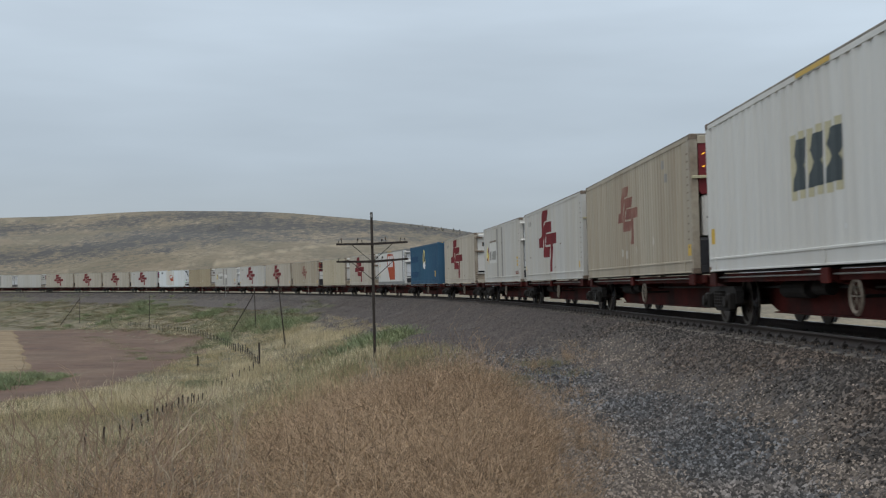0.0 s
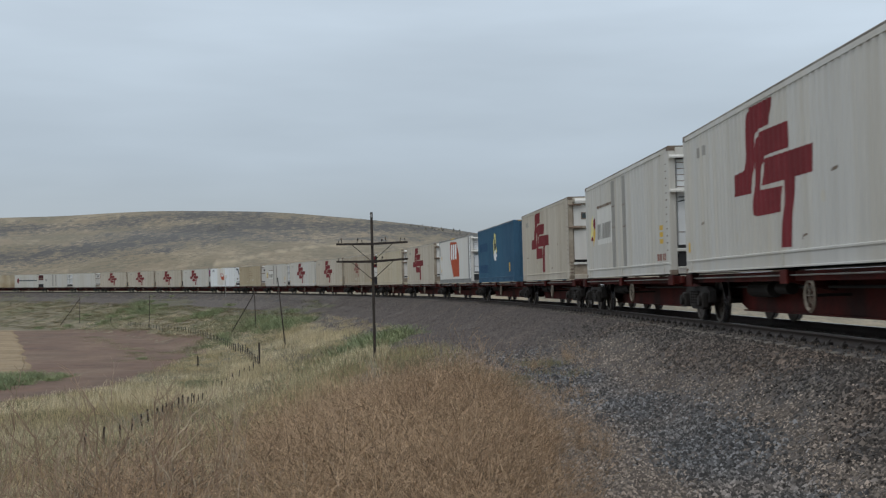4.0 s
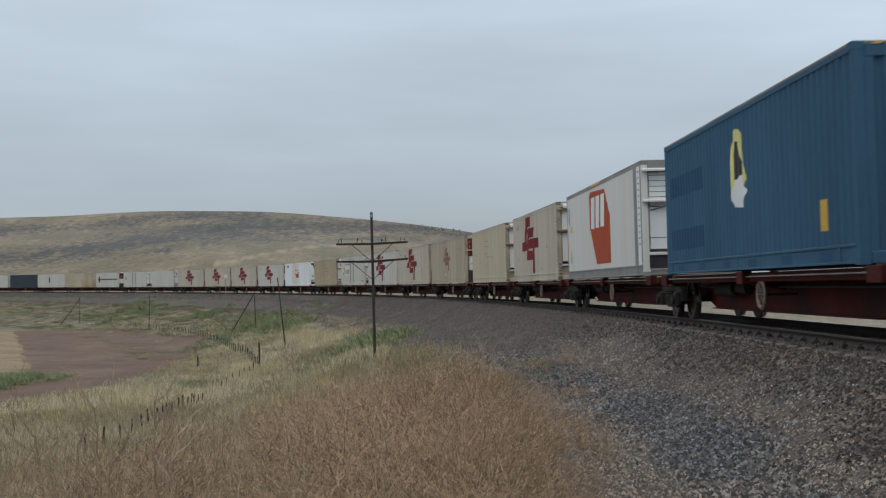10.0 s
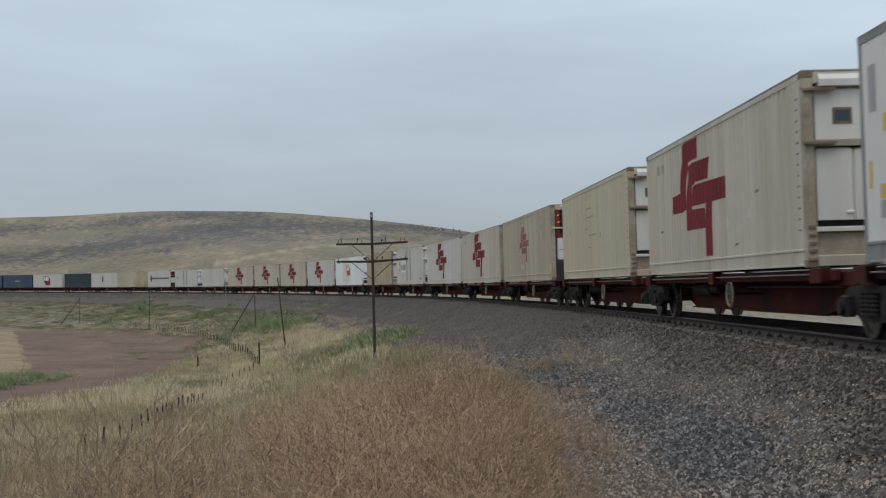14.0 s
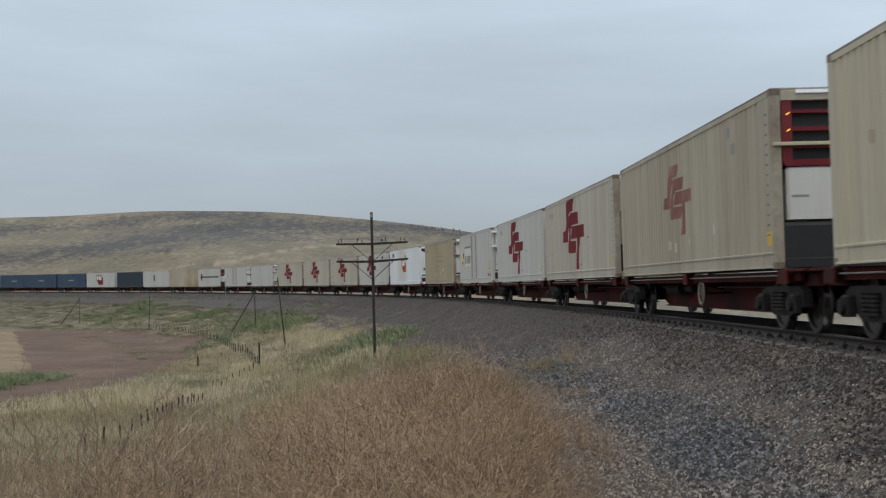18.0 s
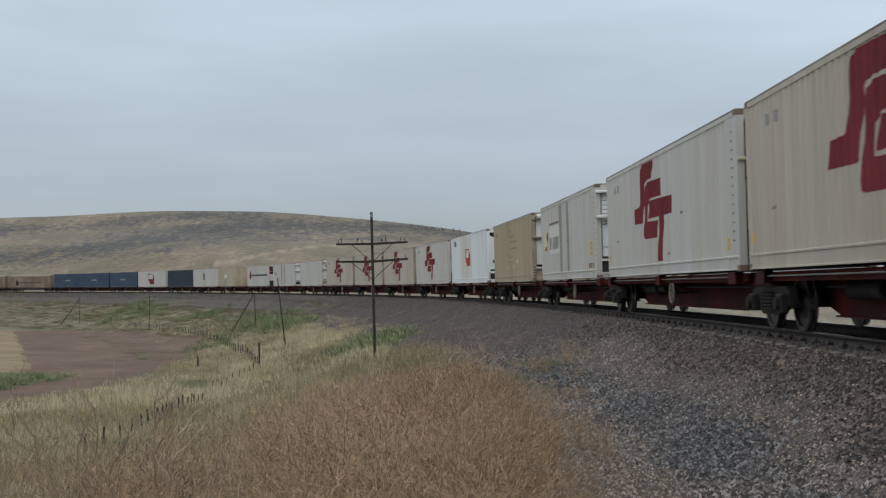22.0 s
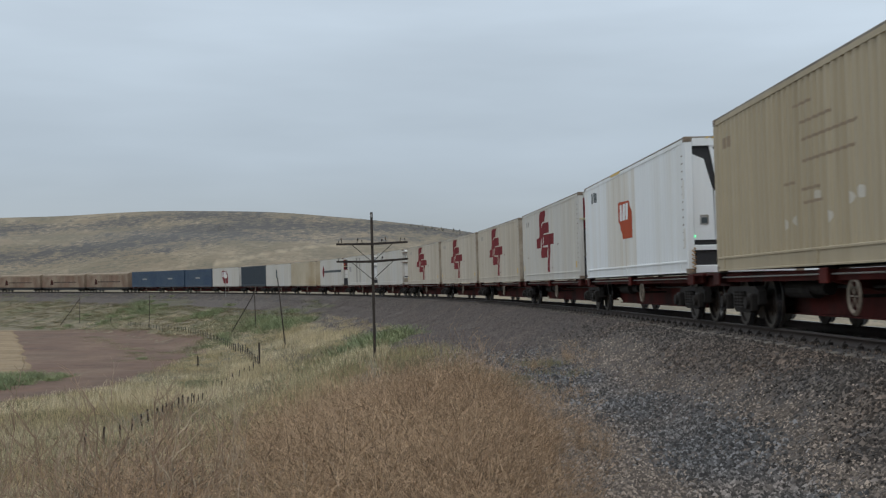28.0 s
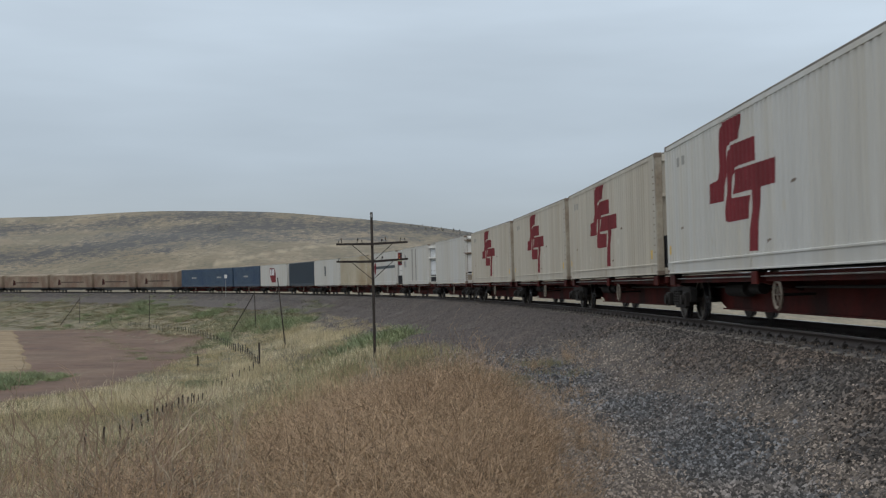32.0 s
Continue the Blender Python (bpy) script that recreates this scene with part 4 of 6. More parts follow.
            part("slat", Build().prism([(h - 0.11, z), (h - 0.04, z - 0.01), (h - 0.035, z + 0.045), (h - 0.11, z + 0.06)], 1, -w + 0.74 - 0.024 * k, w - 0.30), M_BRIGHT, root, "white grille slat")
        part("grille_rim", Build().prism([(-w + 0.70, 1.88), (-w + 0.76, 1.88), (-w + 0.60, 2.80), (-w + 0.53, 2.76)], 0, h - 0.10, h - 0.03), M_BRIGHT, root, "white grille rim")
        part("latch_plate", Build().box(h - 0.07, h - 0.05, -w + 0.30, -w + 0.49, 1.05, 1.26, 0.008), M_GALV, root)
        part("latch", Build().box(h - 0.052, h - 0.042, -w + 0.33, -w + 0.46, 1.08, 1.20, 0.006), M_SLATE, root, "small dark latch")
        # gap shade added as a black block between covers and tray bar
        part("gap", Build().box(h - 0.30, h - 0.10, -w + 0.14, w - 0.2, 0.62, 0.72), M_BLACK, root)
        part("tray_bar", Build().box(h - 0.10, h, -w + 0.14, w - 0.14, 0.50, 0.61, 0.012), M_BRIGHT, root)
        part("fuel_tank", Build().box(h - 0.36, h - 0.04, -w + 0.17, w - 0.2, 0.17, 0.50, 0.03), M_BLACK, root, "black lower plant")
        part("data_plate", Build().box(h - 0.042, h - 0.034, -w + 0.80, -w + 1.05, 0.34, 0.48), M_GALV, root)
        hose = Build()
        turns = [(h + 0.02 + 0.035 * math.cos(k * 0.9), -w + 0.13 + 0.035 * math.sin(k * 0.9), 0.55 - k * 0.012) for k in range(42)]
        for p, q in zip(turns[:-1], turns[1:]):
            hose.tube(p, q, 0.014, n=5, caps=False)
        part("hose", hose, M_HOSE, root, "coiled tan hose")
        part("status_lamp", Build().box(h - 0.06, h - 0.035, -w + 0.16, -w + 0.195, 0.78, 0.815, 0.005), M_LED, root, "glowing green status lamp")
        # thin raised plates whose duller white stands for shaded recesses
        for z0, z1 in ((1.62, 2.02), (0.55, 0.98)):
            part("side_slot", Build().box(h - 0.30, h - 0.12, -w - 0.008, -w + 0.02, z0, z1, 0.01), M_PANEL, root, "thin duller plate standing for a shaded recess in the corner plate")
        for k in range(4):
            y = -w + 0.45 + k * 0.13
            part("warning_stripe", Build().prism([(y, HB - 0.045), (y + 0.06, HB - 0.045), (y + 0.10, HB - 0.01), (y + 0.04, HB - 0.01)], 0, h - 0.012, h - 0.004), M_YELLOW, root, "yellow height warning stripe")
    elif end == "panel":
        part("end_panel", Build().box(h - 0.14, h - 0.08, -w + 0.16, w - 0.16, 0.95, HB - 0.19), paint, root)
        part("cross_bar", Build().box(h - 0.08, h - 0.01, -w + 0.14, w - 0.14, 1.88, 1.96, 0.01), rp, root)
        part("plant_box", Build().box(h - 0.40, h - 0.03, -w + 0.20, w - 0.3, 0.18, 0.95, 0.03), M_BLACK, root, "black lower plant")
    else:
        part("end_panel", Build().box(h - 0.10, h - 0.04, -w + 0.16, w - 0.16, 0.17, HB - 0.19), paint, root)
    if old:
        for i in range(13):
            z = 0.55 + i * 0.165
            part("vent", Build().box(h - 0.36, h - 0.27, -w - 0.005, -w + 0.02, z, z + 0.03, 0.004), M_CASTING, root)


def rib_depth(root, x):
    """How far the ribbed camera-side wall is sunk at x."""
    x0, p, depth = root["rib_start"], root["rib_pitch"], root["rib_depth"]
    if x > root["rib_end"]:
        return 0.0
    u = ((x - x0) / p) % 1.0
    return depth * float(np.interp(u, [0.0, 0.30, 0.52, 0.78, 1.0], [0, 0, 0.75, 0.75, 0]))


def decal(root, name, pts, material, label="", lift=0.003):
    """A painted shape on the camera-side wall, points (u from the tail end, height); on the ribbed sheet it follows the ribs."""
    h, w = root["half"], WB / 2
    poly = [(u - h, v) for u, v in pts]
    lo, hi = min(v for _, v in poly), max(v for _, v in poly)
    b = Build()
    if lo < 0.27 or hi > HB - 0.11:
        b.prism(poly, 1, -w - lift + 0.002, -w - lift)
        return part(name, b, material, root, label)
    x0, p = root["rib_start"], root["rib_pitch"]
    left, right = min(x for x, _ in poly), max(x for x, _ in poly)
    cuts = {x for x, _ in poly}
    for k in range(int((left - x0) / p) - 1, int((right - x0) / p) + 2):
        cuts |= {x0 + (k + q) * p for q in (0.0, 0.30, 0.52, 0.78)}
    cuts = sorted(x for x in cuts if left - 1e-6 <= x <= right + 1e-6)
    edges = list(zip(poly, poly[1:] + poly[:1]))
    for xa, xb in zip(cuts[:-1], cuts[1:]):
        if xb - xa < 1e-4:
            continue
        mid = (xa + xb) / 2
        spans = []
        for (x1, v1), (x2, v2) in edges:
            if min(x1, x2) < mid < max(x1, x2):
                k = (v2 - v1) / (x2 - x1)
                spans.append((v1 + k * (mid - x1), v1 + k * (xa - x1), v1 + k * (xb - x1)))
        spans.sort()
        ya, yb = -w + 0.004 + rib_depth(root, xa + 1e-5) - lift, -w + 0.004 + rib_depth(root, xb - 1e-5) - lift
        for (_, la, lb), (_, ua, ub) in zip(spans[::2], spans[1::2]):
            b.add([(xa, ya, la), (xb, yb, lb), (xb, yb, ub), (xa, ya, ua)], [(0, 1, 2, 3)])
    return part(name, b, material, root, label)


def blotch(root, name, u, v, wide, high, material, label):
    """A patch of paint with an uneven rounded outline."""
    ring = [(u + wide * (0.5 + (0.46 + 0.05 * math.sin(3 * a + u)) * math.cos(a)), v + high * (0.5 + (0.46 + 0.05 * math.cos(2 * a + v)) * math.sin(a))) for a in [k * math.pi / 5 for k in range(10)]]
    return decal(root, name, ring, material, label, 0.002)


def rect(u0, u1, v0, v1):
    return [(u0, v0), (u1, v0), (u1, v1), (u0, v1)]


def stepped_logo(root, u, width, material, v0=0.33, v1=2.79, label="red stepped block logo"):
    """Three interlocking stepped bars, drawn as plain shapes."""
    k, g = width, v1 - v0

    def at(p):
        return [(u + a * k, v0 + b * g) for a, b in p]
    upper = [(0.548, 0.997), (0.27, 1.0), (0.235, 0.975), (0.222, 0.93), (0.172, 0.578), (0.012, 0.566), (0.0, 0.41), (0.241, 0.403), (0.270, 0.425), (0.279, 0.46), (0.332, 0.775),
             (0.35, 0.808), (0.388, 0.824), (0.520, 0.827)]
    middle = [(0.742, 0.793), (0.42, 0.802), (0.375, 0.79), (0.348, 0.765), (0.335, 0.72), (0.281, 0.30), (0.287, 0.25), (0.308, 0.235), (0.633, 0.233), (0.654, 0.395), (0.387, 0.408), (0.412, 0.575),
              (0.432, 0.605), (0.46, 0.625), (0.49, 0.631), (0.725, 0.625)]
    lower = [(1.0, 0.597), (0.47, 0.609), (0.443, 0.603), (0.430, 0.585), (0.408, 0.434), (0.676, 0.430), (0.628, 0.002), (0.746, 0.0), (0.788, 0.430), (0.989, 0.430)]
    for shape in (upper, middle, lower):
        decal(root, "logo_block", at(shape), material, label)


def tag_logo(root, u, v, w, g, material, label="orange red tag logo with white blocks", lift=0.003):
    """A slanted tag w wide and g high with three plain white blocks."""
    decal(root, "logo_tag", [(u, v + 0.95 * g), (u, v + 0.50 * g), (u + 0.10 * w, v + 0.35 * g), (u + 0.31 * w, v), (u + 0.98 * w, v), (u + 0.985 * w, v + 0.59 * g), (u + 0.76 * w, v + 0.96 * g),
                             (u + 0.05 * w, v + g)], material, label, lift)
    for i in range(3):
        a = u + (0.07 + 0.235 * i) * w
        decal(root, "logo_block", [(a, v + 0.49 * g), (a + 0.17 * w, v + 0.48 * g), (a + 0.20 * w, v + 0.91 * g), (a + 0.03 * w, v + 0.91 * g)], M_BRIGHT, "plain white block", lift + 0.003)


def notices(root, u, v, n, material):
    for i in range(n):
        decal(root, "notice", rect(u + i * 0.42, u + i * 0.42 + 0.26, v, v + 0.20), material, "small grey notice of unreadable bars")


PROTO = {}


def container(kind, length):
    """One box of that kind at the origin; the first of a kind and length is built, later ones are copies."""
    key = (kind, round(length, 2))
    if key in PROTO:
        return copy_thing(PROTO[key], Matrix.Identity(4))
    label = {
        "slate_mark": "off-white ribbed refrigerated container with slate grey blocks", "faded": "cream refrigerated container with a faded red stepped logo",
        "fresh_white": "white refrigerated container with a red stepped logo", "fresh_cream": "cream refrigerated container with a red stepped logo",
        "banded": "white refrigerated container with two grey bands", "blue_figure": "blue ribbed steel container with a yellow and white emblem",
        "orange_tag": "white ribbed container with a large orange tag logo", "plain_beige": "plain dusty beige container with stains",
        "stained_cream": "cream container with wide brown stains", "ghost_tan": "faded tan container with traces of a removed logo", "small_tag": "bright white container with a small orange tag logo",
        "plain_white": "plain dirty white container", "banded_small": "white refrigerated container with two grey bands and a small emblem", "banded_thin": "white container with thin grey bands and a faint mark",
        "barred": "white container with a brown bar and red mark", "strip_white": "white container with one thin dark strip",
        "charcoal": "dark slate container with plain walls", "round_tag": "white container with a red tag logo", "navy": "navy blue container with a faint mark"}[kind]
    root = thing("container", label, "container", "containers on the train")
    root["half"] = length / 2
    mid = length / 2
    if kind == "slate_mark":
        container_shell(root, length, M_REPAIR, 0.42, 0.028, end="plain")
        for k in range(6):
            u = 5.70 + k * 0.415
            decal(root, "logo_shadow", rect(u, u + 0.24, 1.02 + 0.01 * (k % 2), 2.04 - 0.02 * ((k + 1) % 2)), M_PALEEDGE, "faded tan stripe")
        for i in range(3):
            u = 5.74 + i * 0.80
            decal(root, "logo_block", [(u, 1.16), (u + 0.62, 1.16), (u + 0.66, 1.42), (u + 0.52, 1.52), (u + 0.70, 1.62), (u + 0.74, 1.92), (u + 0.16, 1.92), (u + 0.06, 1.70), (u + 0.20, 1.52), (u + 0.03, 1.36)], M_SLATE, "weathered slate grey block", 0.005)
        decal(root, "dent", rect(8.0, 8.14, 0.50, 0.56), M_BRIGHT, "small pale mark")
        decal(root, "marking", rect(0.25, 0.42, 0.55, 0.85), M_YELLOW)
        decal(root, "marking", rect(6.1, 7.7, HB - 0.11, HB - 0.04), M_YELLOW, lift=0.01)
    elif kind == "faded":
        container_shell(root, length, M_BEIGE, 0.30, 0.032, end="louvre")
        stepped_logo(root, 5.6, 2.85, M_FADED_RED, 0.85, 2.42, "faded red stepped block logo")
        notices(root, 11.4, 2.45, 1, M_GREYBAND)
        notices(root, 11.75, 2.12, 1, M_GREYBAND)
        decal(root, "marking", rect(13.9, 14.2, 0.38, 0.62), M_YELLOW)
        for u, v, k in ((6.0, 0.52, 0.3), (6.7, 0.46, 0.22), (8.0, 0.56, 0.26), (10.2, 0.7, 0.2)):
            blotch(root, "worn_patch", u, v, k, 0.26, M_WORN, "pale worn paint")
    elif kind in ("fresh_white", "fresh_cream"):
        paint = M_WHITE if kind == "fresh_white" else M_CREAM
        container_shell(root, length, paint, 0.28, 0.028, end=("louvre" if kind == "fresh_white" else "panel") if length > 14 else "frame", lamp=M_VIOLET)
        stepped_logo(root, (4.17 if kind == "fresh_white" else 4.42) if length > 14 else 2.92, 4.69, M_RED)
        for a, b, c, d in ((1.40, 0.10, -0.10, 0.22), (1.60, 0.16, -0.12, 0.16), (4.0, 0.22, 0.22, 0.30), (4.6, 0.30, 0.2, 0.24), (6.2, 0.16, 0.3, 0.2)):
            blotch(root, "worn_patch", 2.92 + a, 0.60 + c, b, d, M_WORN, "pale worn paint")
        for a, b in ((1.5, 0.96), (8.1, 0.42), (9.6, 1.3)):
            decal(root, "scrape", [(a, b), (a + 0.16, b + 0.02), (a + 0.30, b + 0.07), (a + 0.26, b + 0.09), (a + 0.05, b + 0.05)], M_CASTING, "dark scrape", 0.002)
        notices(root, 1.3, 2.35, 2, M_GREYBAND)
        decal(root, "marking", rect(0.22, 0.42, 0.45, 0.65), M_YELLOW)
        if length > 14:
            decal(root, "marking", rect(length - 0.9, length - 0.6, 0.40, 0.62), M_YELLOW)
    elif kind in ("banded", "banded_small", "banded_thin"):
        container_shell(root, length, M_WHITE, 0.42, 0.03, end="reefer")
        u0, bw = (4.63, 0.66) if kind == "banded" else (4.78, 0.55)
        decal(root, "band", rect(u0, u0 + bw, 0.28, 2.76), M_GREYBAND, "grey upright band")
        decal(root, "band", rect(u0 + 1.65, u0 + 1.65 + bw, 0.28, 2.76), M_GREYBAND, "grey upright band")
        if kind != "banded_thin":
            decal(root, "emblem", [(0.92, 1.20), (1.10, 1.25), (1.42, 1.95), (1.18, 1.98), (1.0, 1.70)], M_PALEYELLOW, "yellow emblem wing")
            decal(root, "emblem", [(1.28, 1.02), (1.46, 0.98), (1.60, 1.30), (1.78, 1.55), (1.52, 1.60), (1.36, 1.35)], M_YELLOW, "yellow emblem wing")
            decal(root, "emblem", [(1.42, 1.72), (1.62, 1.50), (1.86, 1.70), (1.66, 1.96)], M_RED, "red emblem diamond", 0.005)
            decal(root, "emblem", [(0.96, 1.18), (1.26, 1.18), (1.12, 1.34)], M_RED, "red emblem tip", 0.005)
            for i in range(7):
                decal(root, "name_block", [(2.15 + i * 0.34, 1.18), (2.42 + i * 0.34, 1.18), (2.46 + i * 0.34, 1.64), (2.19 + i * 0.34, 1.64)], M_GREYBAND, "plain grey bar")
            for i in range(6):
                decal(root, "notice", rect(length - 1.5 + i * 0.17, length - 1.38 + i * 0.17, 0.34, 0.50), M_FADED_RED, "faded red bar")
            for v in (0.74, 0.90, 1.06):
                decal(root, "marking", rect(length - 1.15, length - 0.75, v, v + 0.11), M_YELLOW, "yellow notice")
            decal(root, "patch", rect(2.05, 4.58, 1.02, 2.08), M_REPAIR, "white painted panel", 0.001)
            decal(root, "patch", rect(2.1, u0, 2.12, 2.20), M_CASTING, "dark brown strip")
        for v in (1.42, 2.02):
            decal(root, "seam", rect(u0, u0 + bw, v, v + 0.025), M_CASTING, "dark seam across the band", 0.005)
            decal(root, "seam", rect(u0 + 1.65, u0 + 1.65 + bw, v - 0.05, v - 0.025), M_CASTING, "dark seam across the band", 0.005)
        if kind != "banded_thin":
            decal(root, "patch", rect(0.6, 0.68, 2.3, 2.36), M_GREYBAND)
        else:
            decal(root, "patch", rect(1.0, 2.0, 1.4, 1.9), M_GALV, "faint grey patch")
    elif kind == "blue_figure":
        container_shell(root, length, M_BLUE, 0.28, 0.036, end="ribbed", old=False)
        decal(root, "emblem", [(5.95, 1.30), (6.75, 1.24), (6.95, 1.62), (6.80, 2.20), (6.62, 2.52), (6.30, 2.56), (6.10, 2.36), (5.90, 1.85)], M_PALEYELLOW, "pale yellow emblem")
        decal(root, "emblem", [(6.25, 1.55), (6.62, 1.45), (6.74, 1.80), (6.52, 2.28), (6.34, 2.34), (6.22, 2.02)], M_BLACK, "black emblem shape", 0.005)
        decal(root, "emblem", [(5.98, 1.42), (6.12, 1.16), (6.72, 1.12), (6.98, 1.40), (6.66, 1.70), (6.20, 1.62)], M_BRIGHT, "white emblem shape", 0.007)
        decal(root, "marking", rect(10.9, 11.3, 0.5, 0.95), M_YELLOW, "yellow notice")
        # flat patches paint the shade of slots; the rail itself is not recessed
        for u in (1.2, 3.2, 5.2, 7.0, 9.0, 10.9):
            decal(root, "pocket", rect(u, u + 0.55, 0.06, 0.20), M_DULLBLUE, "flat darker blue patch painting the shade of a bottom rail recess")
        decal(root, "patch", rect(0.5, 3.6, 1.70, 2.15), M_DULLBLUE, "dark blue painted-out patch")
        decal(root, "patch", rect(0.5, 3.6, 0.53, 0.97), M_DULLBLUE, "dark blue painted-out patch")
    elif kind == "orange_tag":
        container_shell(root, length, M_REPAIR, 0.28, 0.009, rail_paint=M_GREYRAIL, end="reefer", old=False)
        part("side_bar", Build().box(mid - 1.02, mid - 0.62, -WB / 2 - 0.006, -WB / 2 + 0.03, 0.27, HB - 0.12, 0.01), M_GREYRAIL, root, "grey upright bar")
        part("vent_strip", Build().box(mid - 0.62, mid - 0.20, -WB / 2 - 0.003, -WB / 2 + 0.03, 0.27, HB - 0.12, 0.01), M_BRIGHT, root, "white strip with vent holes")
        part("edge_bar", Build().box(mid - 0.20, mid - 0.06, -WB / 2 - 0.006, -WB / 2 + 0.03, 0.12, HB - 0.12, 0.01), M_GREYRAIL, root, "grey upright bar")
        for k in range(13):
            part("vent", Build().box(mid - 0.44, mid - 0.34, -WB / 2 - 0.008, -WB / 2 + 0.01, 0.80 + k * 0.155, 0.84 + k * 0.155, 0.004), M_SLATE, root)
        for u, v0, v1, mat in ((0.80, 1.62, 1.84, M_YELLOW), (0.62, 0.80, 0.98, M_YELLOW), (0.62, 0.56, 0.78, M_GALV), (0.30, 1.9, 2.5, M_GALV)):
            decal(root, "notice", rect(u, u + 0.28, v0, v1), mat, "small notice")
        tag_logo(root, 4.87, 0.43, 3.6, 2.30, M_ORANGE)
        decal(root, "marking", rect(0.25, 0.38, 0.95, 1.3), M_YELLOW)
        decal(root, "marking", rect(5.2, 7.0, HB - 0.08, HB - 0.02), M_YELLOW, lift=0.012)
    elif kind == "plain_beige":
        container_shell(root, length, M_BUFF, 0.28, 0.03, end="frame")
        # flat brown lines put the shade of raised logo edges into colour
        for a, b, v in ((5.2, 6.1, 2.22), (5.0, 6.4, 1.94), (4.9, 5.7, 1.58), (5.6, 7.0, 1.36), (5.5, 6.0, 0.98)):
            decal(root, "logo_trace", rect(a, b, v, v + 0.034), M_GHOST, "thin brown line painting the shaded raised edge of a removed logo")
        for u, v, k in ((1.5, 1.5, 0.30), (3.2, 2.1, 0.2), (7.6, 1.2, 0.34), (9.4, 0.6, 0.26)):
            blotch(root, "stain", u, v, k, k * 0.7, M_TAN, "brown stain")
    elif kind == "stained_cream":
        container_shell(root, length, M_STAINED, 0.28, 0.02, end="plain")
    elif kind == "ghost_tan":
        container_shell(root, length, M_TAN, 0.30, 0.032, end="frame")
        # embossed outline drawn only by its shade, as thicker brown lines
        for a, b, v in ((5.2, 6.1, 2.42), (5.5, 6.9, 2.14), (5.6, 8.0, 1.88), (4.6, 5.2, 1.28), (5.4, 6.3, 1.14), (5.6, 7.8, 1.56), (5.6, 6.5, 0.94)):
            decal(root, "logo_trace", rect(a, b, v, v + 0.045), M_GHOST, "thin brown line painting the shaded raised edge of a removed logo")
        for u, v in ((4.5, 0.58), (5.0, 0.62), (6.1, 0.92), (6.6, 0.6), (7.5, 0.8), (7.9, 0.85)):
            blotch(root, "worn_patch", u, v, 0.26, 0.2, M_WORN, "pale worn paint")
        notices(root, 0.6, 2.3, 2, M_GHOST)
    elif kind == "small_tag":
        container_shell(root, length, M_BRIGHT, 0.28, 0.014, end="scoop")
        tag_logo(root, 6.05, 1.03, 2.0, 1.04, M_ORANGE, lift=0.008)
        decal(root, "marking", rect(1.35, 1.62, 2.34, 2.66), M_SLATE, "small slate block")
        for k in range(2):
            decal(root, "marking", rect(1.70 + k * 0.34, 1.97 + k * 0.34, 2.36 - 0.03 * k, 2.66 - 0.03 * k), M_SLATE, "small slate block")
        decal(root, "marking", rect(5.0, 6.4, HB - 0.08, HB - 0.02), M_YELLOW, lift=0.01)
        decal(root, "patch", rect(4.1, 8.4, 0.29, 2.80), M_PANEL, "rust-stained repaired panel", 0.0005)
        for k in range(9):
            decal(root, "rib", rect(4.3 + k * 0.46, 4.42 + k * 0.46, 0.32, 2.78), M_PANEL, lift=0.002)
    elif kind == "plain_white":
        container_shell(root, length, M_WHITE, 0.42, 0.014, end="frame")
    elif kind == "barred":
        container_shell(root, length, M_WHITE, 0.42, 0.014, end="louvre")
        decal(root, "bar", rect(2.2, length - 0.6, 1.45, 1.7), M_SLATE, "dark brown bar")
        decal(root, "emblem", [(1.2, 1.5), (1.8, 0.9), (2.3, 1.1), (2.4, 1.9), (1.8, 2.3)], M_RED, "red emblem shape")
    elif kind == "strip_white":
        container_shell(root, length, M_WHITE, 0.42, 0.014, end="plain")
        decal(root, "strip", rect(6.0, 6.7, 1.1, 2.2), M_SLATE, "thin dark strip")
    elif kind == "charcoal":
        container_shell(root, length, M_CHARCOAL, 0.28, 0.03, end="ribbed", old=False)
    elif kind == "round_tag":
        container_shell(root, length, M_WHITE, 0.28, 0.014, end="plain")
        tag_logo(root, 5.6, 0.5, 3.6, 2.0, M_RED, "red tag logo with white blocks")
    elif kind == "navy":
        container_shell(root, length, M_NAVY, 0.28, 0.03, end="ribbed", old=False)
        decal(root, "name_block", rect(6.0, 8.5, 1.35, 1.6), M_GALV, "faint grey bar")
    PROTO[key] = root
    return root


# ---- wagons ----
WHEEL_R = 0.46
BOGIE = {}


